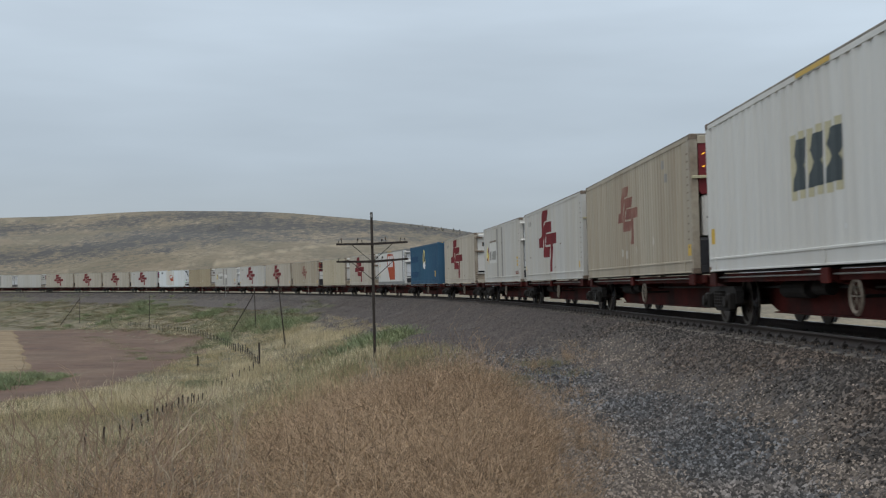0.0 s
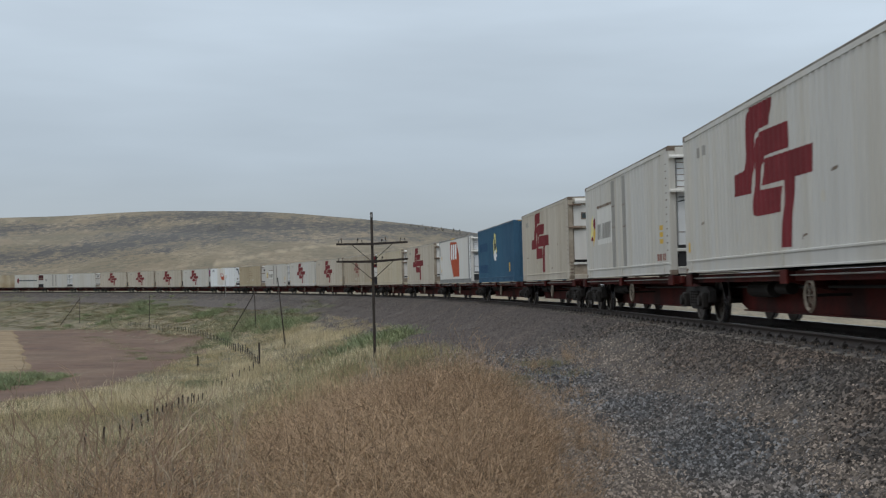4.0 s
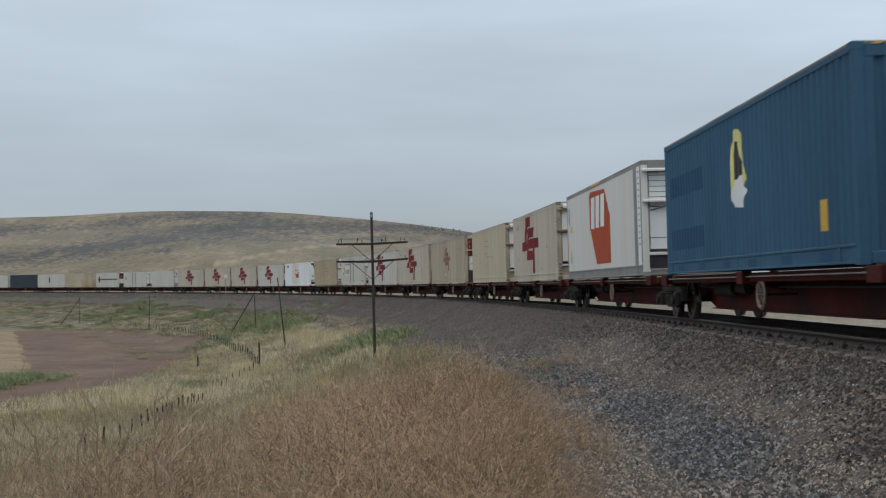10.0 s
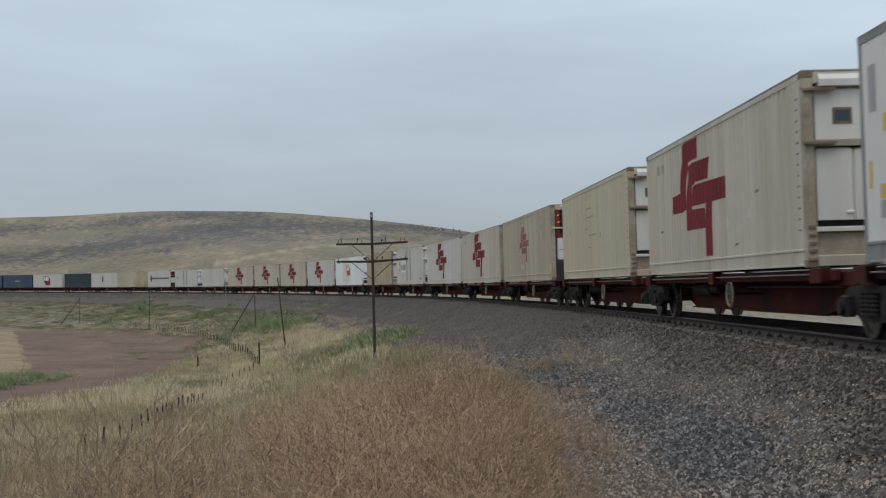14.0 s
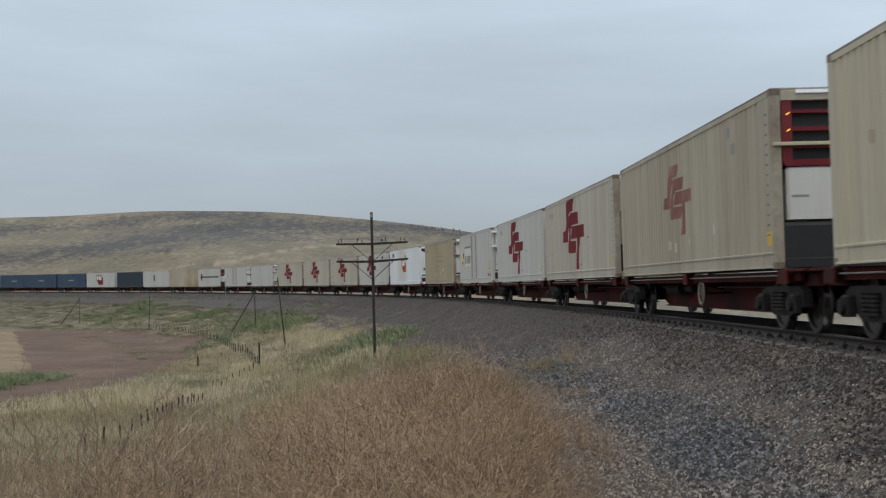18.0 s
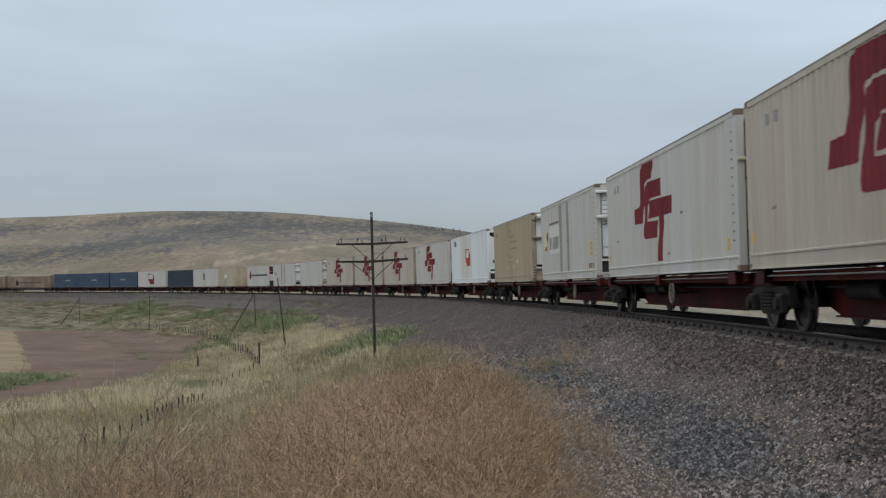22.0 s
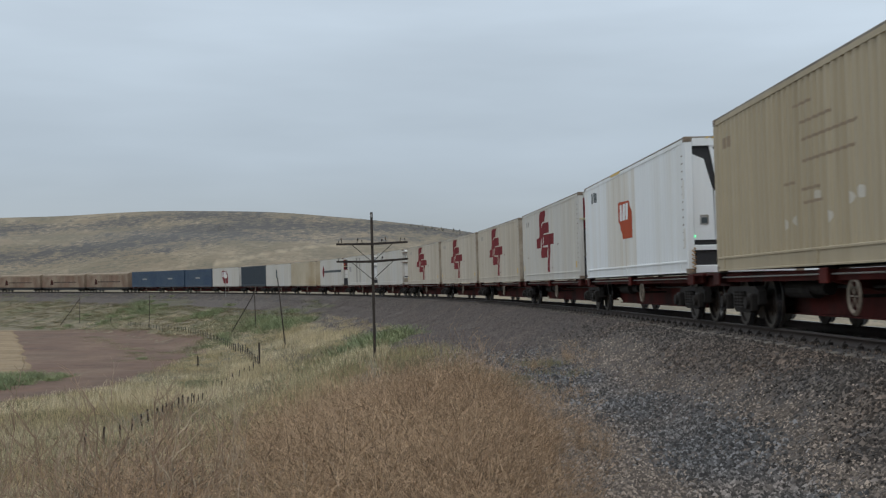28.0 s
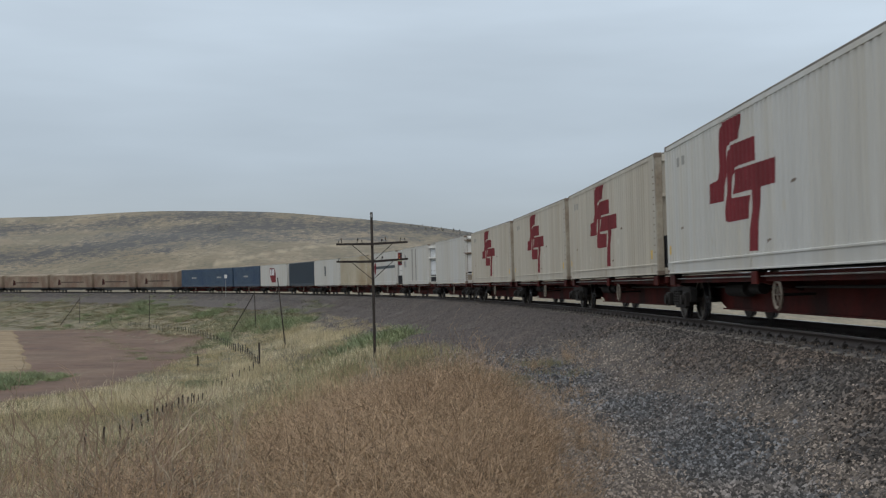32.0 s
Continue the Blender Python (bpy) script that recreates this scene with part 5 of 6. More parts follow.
def bogie(parent, x):
    """A three-piece freight bogie with two wheelsets, hung under a wagon at x; heights count from the rail head."""
    if not BOGIE:
        b = Build()
        b.prism([(-1.12, 0.42), (-0.72, 0.38), (-0.48, 0.27), (0.48, 0.27), (0.72, 0.38), (1.12, 0.42), (1.12, 0.66), (0.92, 0.74),
                 (-0.92, 0.74), (-1.12, 0.66)], 1, -1.08, -0.94)
        BOGIE["side_frame"] = b.mesh("side_frame", M_STEEL)
        b = Build().box(-0.20, 0.20, -1.0, 1.0, 0.48, 0.74, 0.03)
        BOGIE["bolster"] = b.mesh("bolster", M_STEEL)
        b = Build()
        rings = []
        for k in range(11):
            rings.append((0.36 + k * 0.029, 0.070 if k % 2 == 0 else 0.056))
        for z, r in rings:
            b.v += [(r * math.cos(a), -1.12 + r * math.sin(a), z) for a in [q * math.pi / 5 for q in range(10)]]
        for k in range(10):
            b.f += [(k * 10 + q, k * 10 + (q + 1) % 10, k * 10 + 10 + (q + 1) % 10, k * 10 + 10 + q) for q in range(10)]
        BOGIE["spring"] = b.mesh("spring", M_STEEL)
        b = Build().box(-0.15, 0.15, -1.20, -1.06, 0.32, 0.62, 0.03).tube((0, -1.26, 0.46), (0, -1.19, 0.46), 0.11, n=12)
        BOGIE["axle_box"] = b.mesh("axle_box", M_STEEL)
        b = Build().tube((0, -0.95, 0), (0, 0.95, 0), 0.075, n=10)
        for sy in (-1, 1):
            b.lathe([(sy * 0.69, 0.12), (sy * 0.69, WHEEL_R - 0.06), (sy * 0.685, WHEEL_R + 0.028), (sy * 0.715, WHEEL_R + 0.028), (sy * 0.725, WHEEL_R),
                     (sy * 0.82, WHEEL_R - 0.006), (sy * 0.82, WHEEL_R - 0.07), (sy * 0.775, WHEEL_R - 0.09), (sy * 0.765, 0.16), (sy * 0.80, 0.13), (sy * 0.80, 0.075)], (0, 0, 0), 24)
            # hub bolts
            for k in range(6):
                a = k * math.pi / 3
                b.tube((0.22 * math.cos(a), sy * 0.76, 0.22 * math.sin(a)), (0.22 * math.cos(a), sy * 0.785, 0.22 * math.sin(a)), 0.03, n=6)
        me = BOGIE["wheelset"] = b.mesh("wheelset", M_WHEEL)
        # the running band of each wheel is polished
        me.materials.append(M_TREAD)
        for face in me.polygons:
            if all(abs(math.hypot(me.vertices[q].co.x, me.vertices[q].co.z) - WHEEL_R) < 0.012 for q in face.vertices):
                face.material_index = 1
    root = part("bogie", BOGIE["bolster"], None, parent, "grimy dark steel bogie")
    root.location = (x, 0, 0)
    for sy in (1, -1):
        ob = part("side_frame", BOGIE["side_frame"], None, root)
        ob.rotation_euler = (0, 0, 0 if sy > 0 else math.pi)
        for dx in (-0.20, 0.0, 0.20):
            ob = part("spring", BOGIE["spring"], None, root)
            ob.location = (dx, 0, 0)
            ob.rotation_euler = (0, 0, 0 if sy > 0 else math.pi)
        for dx in (-0.875, 0.875):
            ob = part("axle_box", BOGIE["axle_box"], None, root)
            ob.location = (dx, 0, 0)
            ob.rotation_euler = (0, 0, 0 if sy > 0 else math.pi)
    for dx in (-0.875, 0.875):
        ob = part("wheelset", BOGIE["wheelset"], None, root)
        ob.location = (dx, 0, WHEEL_R)
        ob["turns"] = dx
    return root


def platform(length, head_bogie, tail_end):
    """One platform of an articulated spine wagon, origin at the rail head under its middle."""
    root = thing("wagon", "oxide red articulated spine wagon with a deep centre girder", "railway wagon", "container wagons of the train")
    h = length / 2
    tb = -h + (2.3 if tail_end else 1.0)
    hb = h - 1.5
    top = FLOOR - 0.075
    spine = [(-h + 0.3, top), (-h + 0.3, 0.56), (-h + 1.6, 0.52), (-h + 2.6, 0.27), (h - 2.8, 0.27), (h - 1.8, 0.52), (h - 0.3, 0.56), (h - 0.3, top)]
    for side in (-1, 1):
        part("girder_web", Build().prism(spine, 1, side * 0.42, side * 0.38), M_OXIDE, root)
    part("girder_top", Build().box(-h + 0.3, h - 0.3, -0.50, 0.50, top, top + 0.03), M_OXIDE, root)
    part("girder_foot", Build().box(-h + 2.6, h - 2.8, -0.50, 0.50, 0.245, 0.27), M_OXIDE, root)
    for u, wide in ((-h + 0.95, 0.34), (0.1, 0.26), (h - 0.95, 0.34)):
        for side in (-1, 1):
            arm = part("outrigger", Build().prism([(side * 0.40, top - 0.30), (side * 1.20, top - 0.12), (side * 1.20, top + 0.04), (side * 0.40, top + 0.03)], 0, u - wide / 2, u + wide / 2), M_OXIDE, root)
            part("end_plate", Build().box(u - wide * 0.7, u + wide * 0.7, min(side * 1.19, side * 1.24), max(side * 1.19, side * 1.24), top - 0.16, top + 0.06, 0.01), M_OXIDE, root)
            part("twist_lock", Build().box(u - 0.09, u + 0.09, min(side * 1.02, side * 1.18), max(side * 1.02, side * 1.18), top + 0.03, FLOOR + 0.01, 0.02), M_STEEL, root)
    for side in (-1, 1):
        ring = Build().lathe([(-0.03, 0.235), (0.0, 0.275), (0.03, 0.235), (0.0, 0.195), (-0.03, 0.235)], (0.85, side * 1.05, 0.60), 20)
        ring.f = [q for q in ring.f if len(q) == 4]
        for k in range(3):
            a = k * math.pi / 3
            ring.tube((0.85 - 0.235 * math.cos(a), side * 1.05, 0.60 - 0.235 * math.sin(a)), (0.85 + 0.235 * math.cos(a), side * 1.05, 0.60 + 0.235 * math.sin(a)), 0.012, n=5)
        part("hand_wheel", ring, M_CASTING, root, "pale brake hand wheel")
        part("hand_wheel_shaft", Build().tube((0.85, side * 0.42, 0.60), (0.85, side * 1.06, 0.60), 0.025, n=6), M_STEEL, root)
        part("side_beam", Build().box(-h + 0.5, h - 0.5, min(side * 1.00, side * 1.08), max(side * 1.00, side * 1.08), top - 0.12, top + 0.04, 0.012), M_OXIDE, root)
        # pipe added to stand in for the thin bright line at the deck edge
        part("walkway_rail", Build().tube((-h + 0.9, side * 1.15, top - 0.03), (h - 0.9, side * 1.15, top - 0.03), 0.013, n=6), M_GALV, root)
    part("air_tank", Build().tube((-h + 3.9, -0.62, 0.68), (-h + 5.3, -0.62, 0.68), 0.15, n=14), M_STEEL, root)
    part("brake_cylinder", Build().tube((-2.0, -0.68, 0.70), (-1.3, -0.68, 0.70), 0.11, n=12), M_STEEL, root)
    part("brake_pipe", Build().tube((-h + 1.0, -0.55, 0.72), (h - 1.0, -0.55, 0.72), 0.025, n=6), M_BLACK, root)
    part("end_bolster", Build().box(h - 1.0, h - 0.05, -0.95, 0.95, top - 0.20, top + 0.02, 0.03), M_OXIDE, root)
    part("end_bolster", Build().box(-h + 0.05, -h + 0.9, -0.95, 0.95, top - 0.20, top + 0.02, 0.03), M_OXIDE, root)
    bogie(root, tb)
    if head_bogie:
        bogie(root, hb)
        part("coupler", Build().box(h - 0.2, h + 0.45, -0.14, 0.14, 0.70, 0.90, 0.04), M_STEEL, root)
        part("end_platform", Build().box(h - 0.75, h + 0.05, -1.2, 1.2, top + 0.03, top + 0.07), M_OXIDE, root)
    if tail_end:
        part("coupler", Build().box(-h - 0.1, -h + 0.6, -0.12, 0.12, 0.72, 0.88, 0.04), M_STEEL, root)
        part("end_platform", Build().box(-h - 0.05, -h + 0.75, -1.2, 1.2, top + 0.03, top + 0.07), M_OXIDE, root)
    return root


def long_wagon(length):
    """A long covered wagon with rusty brown panelled sides, a dark waist bar and a rounded pale roof."""
    root = thing("covered_wagon", "rusty brown long covered wagon with a pale roof", "railway wagon", "long brown wagons of the train")
    h = length / 2
    part("underframe", Build().box(-h + 0.3, h - 0.3, -1.3, 1.3, 0.78, 1.05, 0.03), M_BLACK, root)
    for side in (-1, 1):
        part("side_wall", Build().box(-h + 0.35, h - 0.35, min(side * 1.42, side * 1.36), max(side * 1.42, side * 1.36), 1.0, 3.45), M_RUSTLOAD, root)
        n = 8
        for i in range(n):
            u = -h + 0.35 + (length - 0.7) * i / n
            part("side_door", Build().box(u + 0.08, u + (length - 0.7) / n - 0.08, min(side * 1.46, side * 1.42), max(side * 1.46, side * 1.42), 1.12, 3.3, 0.02), M_RUSTLOAD, root)
        part("waist_bar", Build().box(-h * 0.42, h * 0.62, min(side * 1.50, side * 1.46), max(side * 1.50, side * 1.46), 2.02, 2.22), M_GRIMEBAR, root, "dark brown waist bar")
        part("emblem", Build().prism([(-h * 0.58, 1.5), (-h * 0.44, 1.6), (-h * 0.46, 2.5), (-h * 0.54, 2.8)], 1, side * 1.462, side * 1.47), M_OXIDE, root, "dark red emblem shape")
        part("fish_belly", Build().prism([(-h + 4.5, 0.80), (-h + 6, 0.45), (h - 6, 0.45), (h - 4.5, 0.80)], 1, side * 1.1, side * 1.2), M_BLACK, root)
    rb = Build()
    rb.prism([(-1.42, 3.42), (1.42, 3.42), (1.34, 3.68), (0.9, 3.86), (0, 3.93), (-0.9, 3.86), (-1.34, 3.68)], 0, -h + 0.4, h - 0.4)
    part("roof", rb, M_DULLROOF, root)
    for sx in (-1, 1):
        part("end_wall", Build().box(min(sx * (h - 0.4), sx * (h - 0.3)), max(sx * (h - 0.4), sx * (h - 0.3)), -1.35, 1.35, 1.0, 3.5), M_RUSTLOAD, root)
    bogie(root, -h + 3.0)
    bogie(root, h - 3.0)
    return root


def make_train():
    n = len(BOXES)
    tails = [b[0] for b in BOXES]
    heads = [b[0] - b[1] for b in BOXES]
    joints = [(tails[i] + heads[i + 1]) / 2 for i in range(n - 1)]
    joints.append(tails[-1] + 1.0)
    done = {}
    for i, (tail, length, kind) in enumerate(BOXES):
        idx = i + FIRST
        head_end = (idx - 1) % 5 == 0
        tail_end = idx % 5 == 0
        front = joints[i - 1] if i else heads[0] - 0.4
        back = joints[i]
        if head_end:
            front += 0.2
        if tail_end:
            back -= 0.2
        span = back - front
        key = (round(span, 1), head_end, tail_end)
        if key in done:
            w = copy_thing(done[key], Matrix.Identity(4))
        else:
            w = done[key] = platform(span, head_end, tail_end)
        MOVING.append((w, back, front, 0.0))
        c = container(kind, length)
        MOVING.append((c, tail, tail - length, FLOOR))
    base = None
    for tail in LONG:
        if base is None:
            w = base = long_wagon(23.0)
        else:
            w = copy_thing(base, Matrix.Identity(4))
        MOVING.append((w, tail, tail - 23.0, 0.0))


make_train()


# ---- the fields ----
def FIELD_EDGE(y):
    """Where the bare field ends towards the fence."""
    return np.interp(y, [40, 47, 54, 62, 67, 75, 84, 100, 109, 123, 135, 149, 166, 188, 201],
                     [-16.2, -16.5, -17.6, -17.9, -17.4, -18.0, -18.8, -20.7, -20.6, -22.8, -25.6, -31.4, -38.2, -49.0, -58.0])


def make_fields():
    def brown(c):
        x, y = c[:, 0], c[:, 1]
        return (x < FIELD_EDGE(y) + smooth_noise(x, y, 2.5) * 0.7) & (y > 46.5 + smooth_noise(x, y, 3.0) * 1.2) & (y < 202)
    ob = sheet("ploughed_field", np.arange(-90, -10, 0.4), np.arange(42, 206, 0.6), 0.05, M_FIELD, brown)
    tagged(ob, "bare brown ploughed field below the embankment", "field", kind="structure")

    def straw(c):
        x, y = c[:, 0], c[:, 1]
        return (x < np.interp(y, [60, 75, 87, 100, 118, 198], [-24, -27.0, -28.7, -33.0, -39.3, -67.7]) + smooth_noise(x, y, 3.0) * 0.4) & (y > 78 + smooth_noise(x, y, 4.0)) & (y < 200)
    ob = sheet("stubble_field", np.arange(-110, -18, 0.3), np.arange(60, 204, 0.5), 0.12, M_STRAW, straw)
    tagged(ob, "pale straw stubble beside the brown field", "field", kind="structure")


make_fields()


# ---- poles and fence ----
def telegraph_pole(x, y, height, lean, arms, brace=0.0):
    z = land1(x, y)
    root = thing("telegraph_pole", "dark weathered timber pole with two crossarms" if arms else "dark weathered timber pole stub, bare of crossarms",
                 "telegraph pole", "old line of poles", m=pose(x, y, z, 0, lean, 0))
    part("post", Build().tube((0, 0, -0.4), (0, 0, height), 0.047, 0.041, 10), M_TIMBER, root)
    if arms:
        for za, w, rise in ((height - 0.99, 1.11, 0.03), (height - 1.54, 1.11, 0.06)):
            arm = Build()
            for sx in (-1, 1):
                up = rise if sx > 0 else rise * 0.4
                arm.prism([(0, za - 0.038), (sx * w, za - 0.03 + up), (sx * w, za + 0.03 + up), (0, za + 0.038)], 1, -0.12, -0.06)
            part("crossarm", arm, M_TIMBER, root)
            for sx in (-1, 1):
                part("brace", Build().tube((sx * w * 0.58, -0.13, za), (0.0, -0.11, za - 0.56), 0.011, n=6), M_TIMBER, root)
            for k, u in enumerate((-1.05, -0.93, -0.46, -0.30, 0.29, 0.44, 0.87, 1.03)):
                if za < height - 1.2 and k not in (0, 4, 7):
                    continue
                z = za + 0.03 + abs(u) / w * (rise if u > 0 else rise * 0.4)
                tall = 0.08 + 0.05 * ((k * 3) % 4) / 3
                part("pin", Build().tube((u, -0.09, z), (u + 0.02 * (-1) ** k, -0.09, z + tall), 0.011, n=6), M_TIMBER, root)
                if k in (1, 2, 4, 5):
                    part("insulator", Build().tube((u + 0.02 * (-1) ** k, -0.09, z + tall - 0.03), (u + 0.02 * (-1) ** k, -0.09, z + tall + 0.03), 0.028, 0.02, 8), M_CASTING if k % 2 else M_TIMBER, root, "grimy insulator")
        part("cap_plate", Build().box(-0.02, 0.02, -0.065, -0.05, height - 0.16, height - 0.05), M_GALV, root, "small pale plate")
    if brace:
        part("stay_pole", Build().tube((brace, -0.3, -0.3), (0, 0, height * 0.93), 0.05, 0.045, 8), M_TIMBER, root, "slanting timber stay")
    return root


telegraph_pole(-2.11, 38.8, 4.62, -1.4, True)
telegraph_pole(-11.18, 88.8, 4.95, -6.6, False)
telegraph_pole(-18.93, 126.7, 3.75, -3.0, False, brace=-2.4)
telegraph_pole(-40.4, 172.2, 4.5, 0.0, False)
telegraph_pole(-61.9, 213.3, 4.5, 0.0, False, brace=-3.2)


def fence_line(points, gap, height):
    """Posts of an old fence along a bent line."""
    fence = thing("fence", "old wire fence with short dark timber posts", "fence", m=Matrix.Identity(4))
    rng = random.Random(5)
    posts = []
    for (xa, ya), (xb, yb) in zip(points[:-1], points[1:]):
        n = max(1, int(math.hypot(xb - xa, yb - ya) / gap))
        for k in range(n):
            u = k / n
            posts.append((xa + (xb - xa) * u, ya + (yb - ya) * u))
    posts.append(points[-1])
    tops = []
    for x, y in posts:
        z = land1(x, y)
        hh = height * rng.uniform(0.85, 1.12)
        a, b = rng.uniform(-0.05, 0.05), rng.uniform(-0.05, 0.05)
        part("post", Build().tube((x, y, z - 0.3), (x + a, y + b, z + hh), 0.036, 0.030, 6), M_TIMBER, fence)
        tops.append((x, y, z))
    for lift in (0.35, 0.65, 0.92):
        b = Build()
        for p, q in zip(tops[:-1], tops[1:]):
            b.tube((p[0], p[1], p[2] + lift * height), (q[0], q[1], q[2] + lift * height), 0.004, n=3, caps=False)
        part("wire", b, M_GALV, fence)


fence_line([(-8.3, 29.0), (-8.3, 32.2), (-8.5, 35.4), (-9.35, 43.4), (-10.1, 51.0), (-10.9, 60.0), (-10.8, 64.5), (-10.6, 72.0)], 1.45, 0.50)
fence_line([(-10.6, 72.0), (-14.1, 90.3), (-17.5, 103.7), (-22.6, 123.1), (-27.0, 138.3), (-31.9, 152.5), (-38.3, 167.3), (-47.0, 187.0)], 1.9, 0.66)


def strainer_post(x, y, height, label):
    z = land1(x, y)
    root = thing("strainer_post", label, "fence post", m=pose(x, y, z, 0, -1.5, 0))
    part("post", Build().tube((0, 0, -0.4), (0, 0, height), 0.058, 0.050, 9), M_TIMBER, root)
    part("cap", Build().tube((0, 0, height), (0, 0, height + 0.03), 0.064, 0.03, 9), M_TIMBER, root)


strainer_post(-10.6, 72.4, 1.45, "taller dark timber post at the corner of the fence")
strainer_post(-17.6, 90.0, 0.8, "single dark post at the edge of the field")
strainer_post(-52.5, 198.0, 1.0, "short dark post at the far end of the field")


def track_marker(s, o):
    x, y, _ = beside(s, o)
    z = max(land1(x, y), 0.3)
    root = thing("track_marker", "small white square marker on a thin post beside the track", "track sign", m=pose(x, y, z))
    part("post", Build().tube((0, 0, -0.5), (0, 0, 3.2), 0.04, 0.04, 8), M_GALV, root)
    part("plate", Build().box(-0.22, 0.22, -0.08, -0.05, 2.85, 3.4, 0.01), M_REPAIR, root)


track_marker(-184.0, 2.6)


# ---- loose cover: twigs, grass and stones, built with arrays ----
def ribbons(p0, p1, r0, r1):
    """Three-sided tapered stems between point arrays."""
    d = p1 - p0
    d = d / np.maximum(np.linalg.norm(d, axis=1, keepdims=True), 1e-6)
    up = np.tile(np.array([[0.31, 0.17, 0.93]]), (len(d), 1))
    u = np.cross(d, up)
    u = u / np.maximum(np.linalg.norm(u, axis=1, keepdims=True), 1e-6)
    w = np.cross(d, u)
    vs = []
    for base, r in ((p0, r0), (p1, r1)):
        for k in range(3):
            a = 2 * math.pi * k / 3
            vs.append(base + (math.cos(a) * u + math.sin(a) * w) * np.asarray(r).reshape(-1, 1))
    v = np.stack(vs, 1).reshape(-1, 3)
    k = np.arange(len(p0))[:, None] * 6
    f = np.concatenate([k + np.array([[0, 1, 4, 3]]), k + np.array([[1, 2, 5, 4]]), k + np.array([[2, 0, 3, 5]])], 0)
    return v, f


def blades(p0, p1, r0, r1, seed, pieces):
    """Flat tapered blades between point arrays, each turned at random."""
    rng = np.random.default_rng(seed)
    a = rng.uniform(0, 2 * math.pi, pieces)
    a = np.tile(a, len(p0) // pieces)
    u = np.stack([np.cos(a), np.sin(a), np.zeros(len(a))], 1)
    v = np.stack([p0 - u * r0[:, None], p0 + u * r0[:, None], p1 + u * r1[:, None], p1 - u * r1[:, None]], 1).reshape(-1, 3)
    f = np.arange(len(p0))[:, None] * 4 + np.array([[0, 1, 2, 3]])
    return v, f


def strips(p0, p1, r0, r1, seed):
    """Flat tapered strips for thin twigs, each turned at random."""
    rng = np.random.default_rng(seed)
    d = p1 - p0
    u = np.cross(d, rng.normal(size=d.shape))
    u = u / np.maximum(np.linalg.norm(u, axis=1, keepdims=True), 1e-6)
    v = np.stack([p0 - u * r0[:, None], p0 + u * r0[:, None], p1 + u * r1[:, None], p1 - u * r1[:, None]], 1).reshape(-1, 3)
    return v, np.arange(len(p0))[:, None] * 4 + np.array([[0, 1, 2, 3]])


def bush_twigs(rng, n_stem, height, spread, branch, thick, fork=0.6, bend=0.26):
    """A branching dry weed: stems that bend and fork, as segment arrays."""
    segs = []
    for _ in range(n_stem):
        a = rng.uniform(0, 2 * math.pi)
        p = np.array([rng.normal(0, spread * 0.18), rng.normal(0, spread * 0.18), 0.0])
        lean = rng.uniform(0.05, 0.75)
        d = np.array([math.cos(a) * lean, math.sin(a) * lean, 1.0])
        d /= np.linalg.norm(d)
        stack = [(p, d, height * rng.uniform(0.55, 1.0), thick, 0)]
        while stack:
            p, d, ln, th, lev = stack.pop()
            k = 5 if lev == 0 else 4 if lev == 1 else 3
            for i in range(k):
                q = p + d * ln / k
                segs.append((p, q, th * (1 - 0.25 * i / k), th * (1 - 0.25 * (i + 1) / k)))
                p = q
                d = d + rng.normal(0, bend, 3)
                d /= np.linalg.norm(d)
                if lev < branch and rng.random() < fork:
                    e = d + rng.normal(0, 0.55, 3)
                    e[2] = abs(e[2]) * 0.8 + 0.1
                    e /= np.linalg.norm(e)
                    stack.append((p, e, ln * rng.uniform(0.35, 0.6), th * 0.62, lev + 1))
    a = np.array([s[0] for s in segs])
    b = np.array([s[1] for s in segs])
    return a, b, np.array([s[2] for s in segs]), np.array([s[3] for s in segs])


def shrub_stem(rng, height, thick):
    """One upright stem that zigzags a little, with alternate side twigs that fork once more."""
    segs = []

    def grow(p, d, ln, th, level):
        k = 8 if level == 0 else 5 if level == 1 else 3
        side = np.cross(d, rng.normal(0, 1, 3))
        side /= np.linalg.norm(side)
        for i in range(k):
            step = d + side * (0.16 if i % 2 else -0.16) + rng.normal(0, 0.06, 3)
            q = p + step / np.linalg.norm(step) * ln / k
            segs.append((p, q, th * (1 - 0.55 * i / k), th * (1 - 0.55 * (i + 1) / k)))
            p = q
            if level < 2 and (i > 1 or level) and rng.random() < 0.72:
                a = rng.uniform(0, 2 * math.pi)
                e = d * 0.75 + np.array([math.cos(a), math.sin(a), 0.12]) * rng.uniform(0.45, 0.85)
                grow(p, e / np.linalg.norm(e), ln * rng.uniform(0.20, 0.42) * (1.15 - 0.5 * i / k), th * 0.58, level + 1)
    a, lean = rng.uniform(0, 2 * math.pi), rng.uniform(0.0, 0.28)
    d = np.array([math.cos(a) * lean, math.sin(a) * lean, 1.0])
    grow(np.array([rng.normal(0, 0.07), rng.normal(0, 0.07), 0.0]), d / np.linalg.norm(d), height, thick, 0)
    return np.array([q[0] for q in segs]), np.array([q[1] for q in segs]), np.array([q[2] for q in segs]), np.array([q[3] for q in segs])


def scatter(name, label, category, material, protos, places, seed, flat=True):
    """Many copies of twig prototypes joined into one mesh of loose cover. places: x, y, scale."""
    rng = np.random.default_rng(seed)
    V, F, base = [], [], 0
    zs = land(places[:, 0], places[:, 1])
    for (x, y, sc), z in zip(places, zs):
        a, b, r0, r1 = protos[rng.integers(len(protos))]
        t = rng.uniform(0, 2 * math.pi)
        c, s = math.cos(t), math.sin(t)
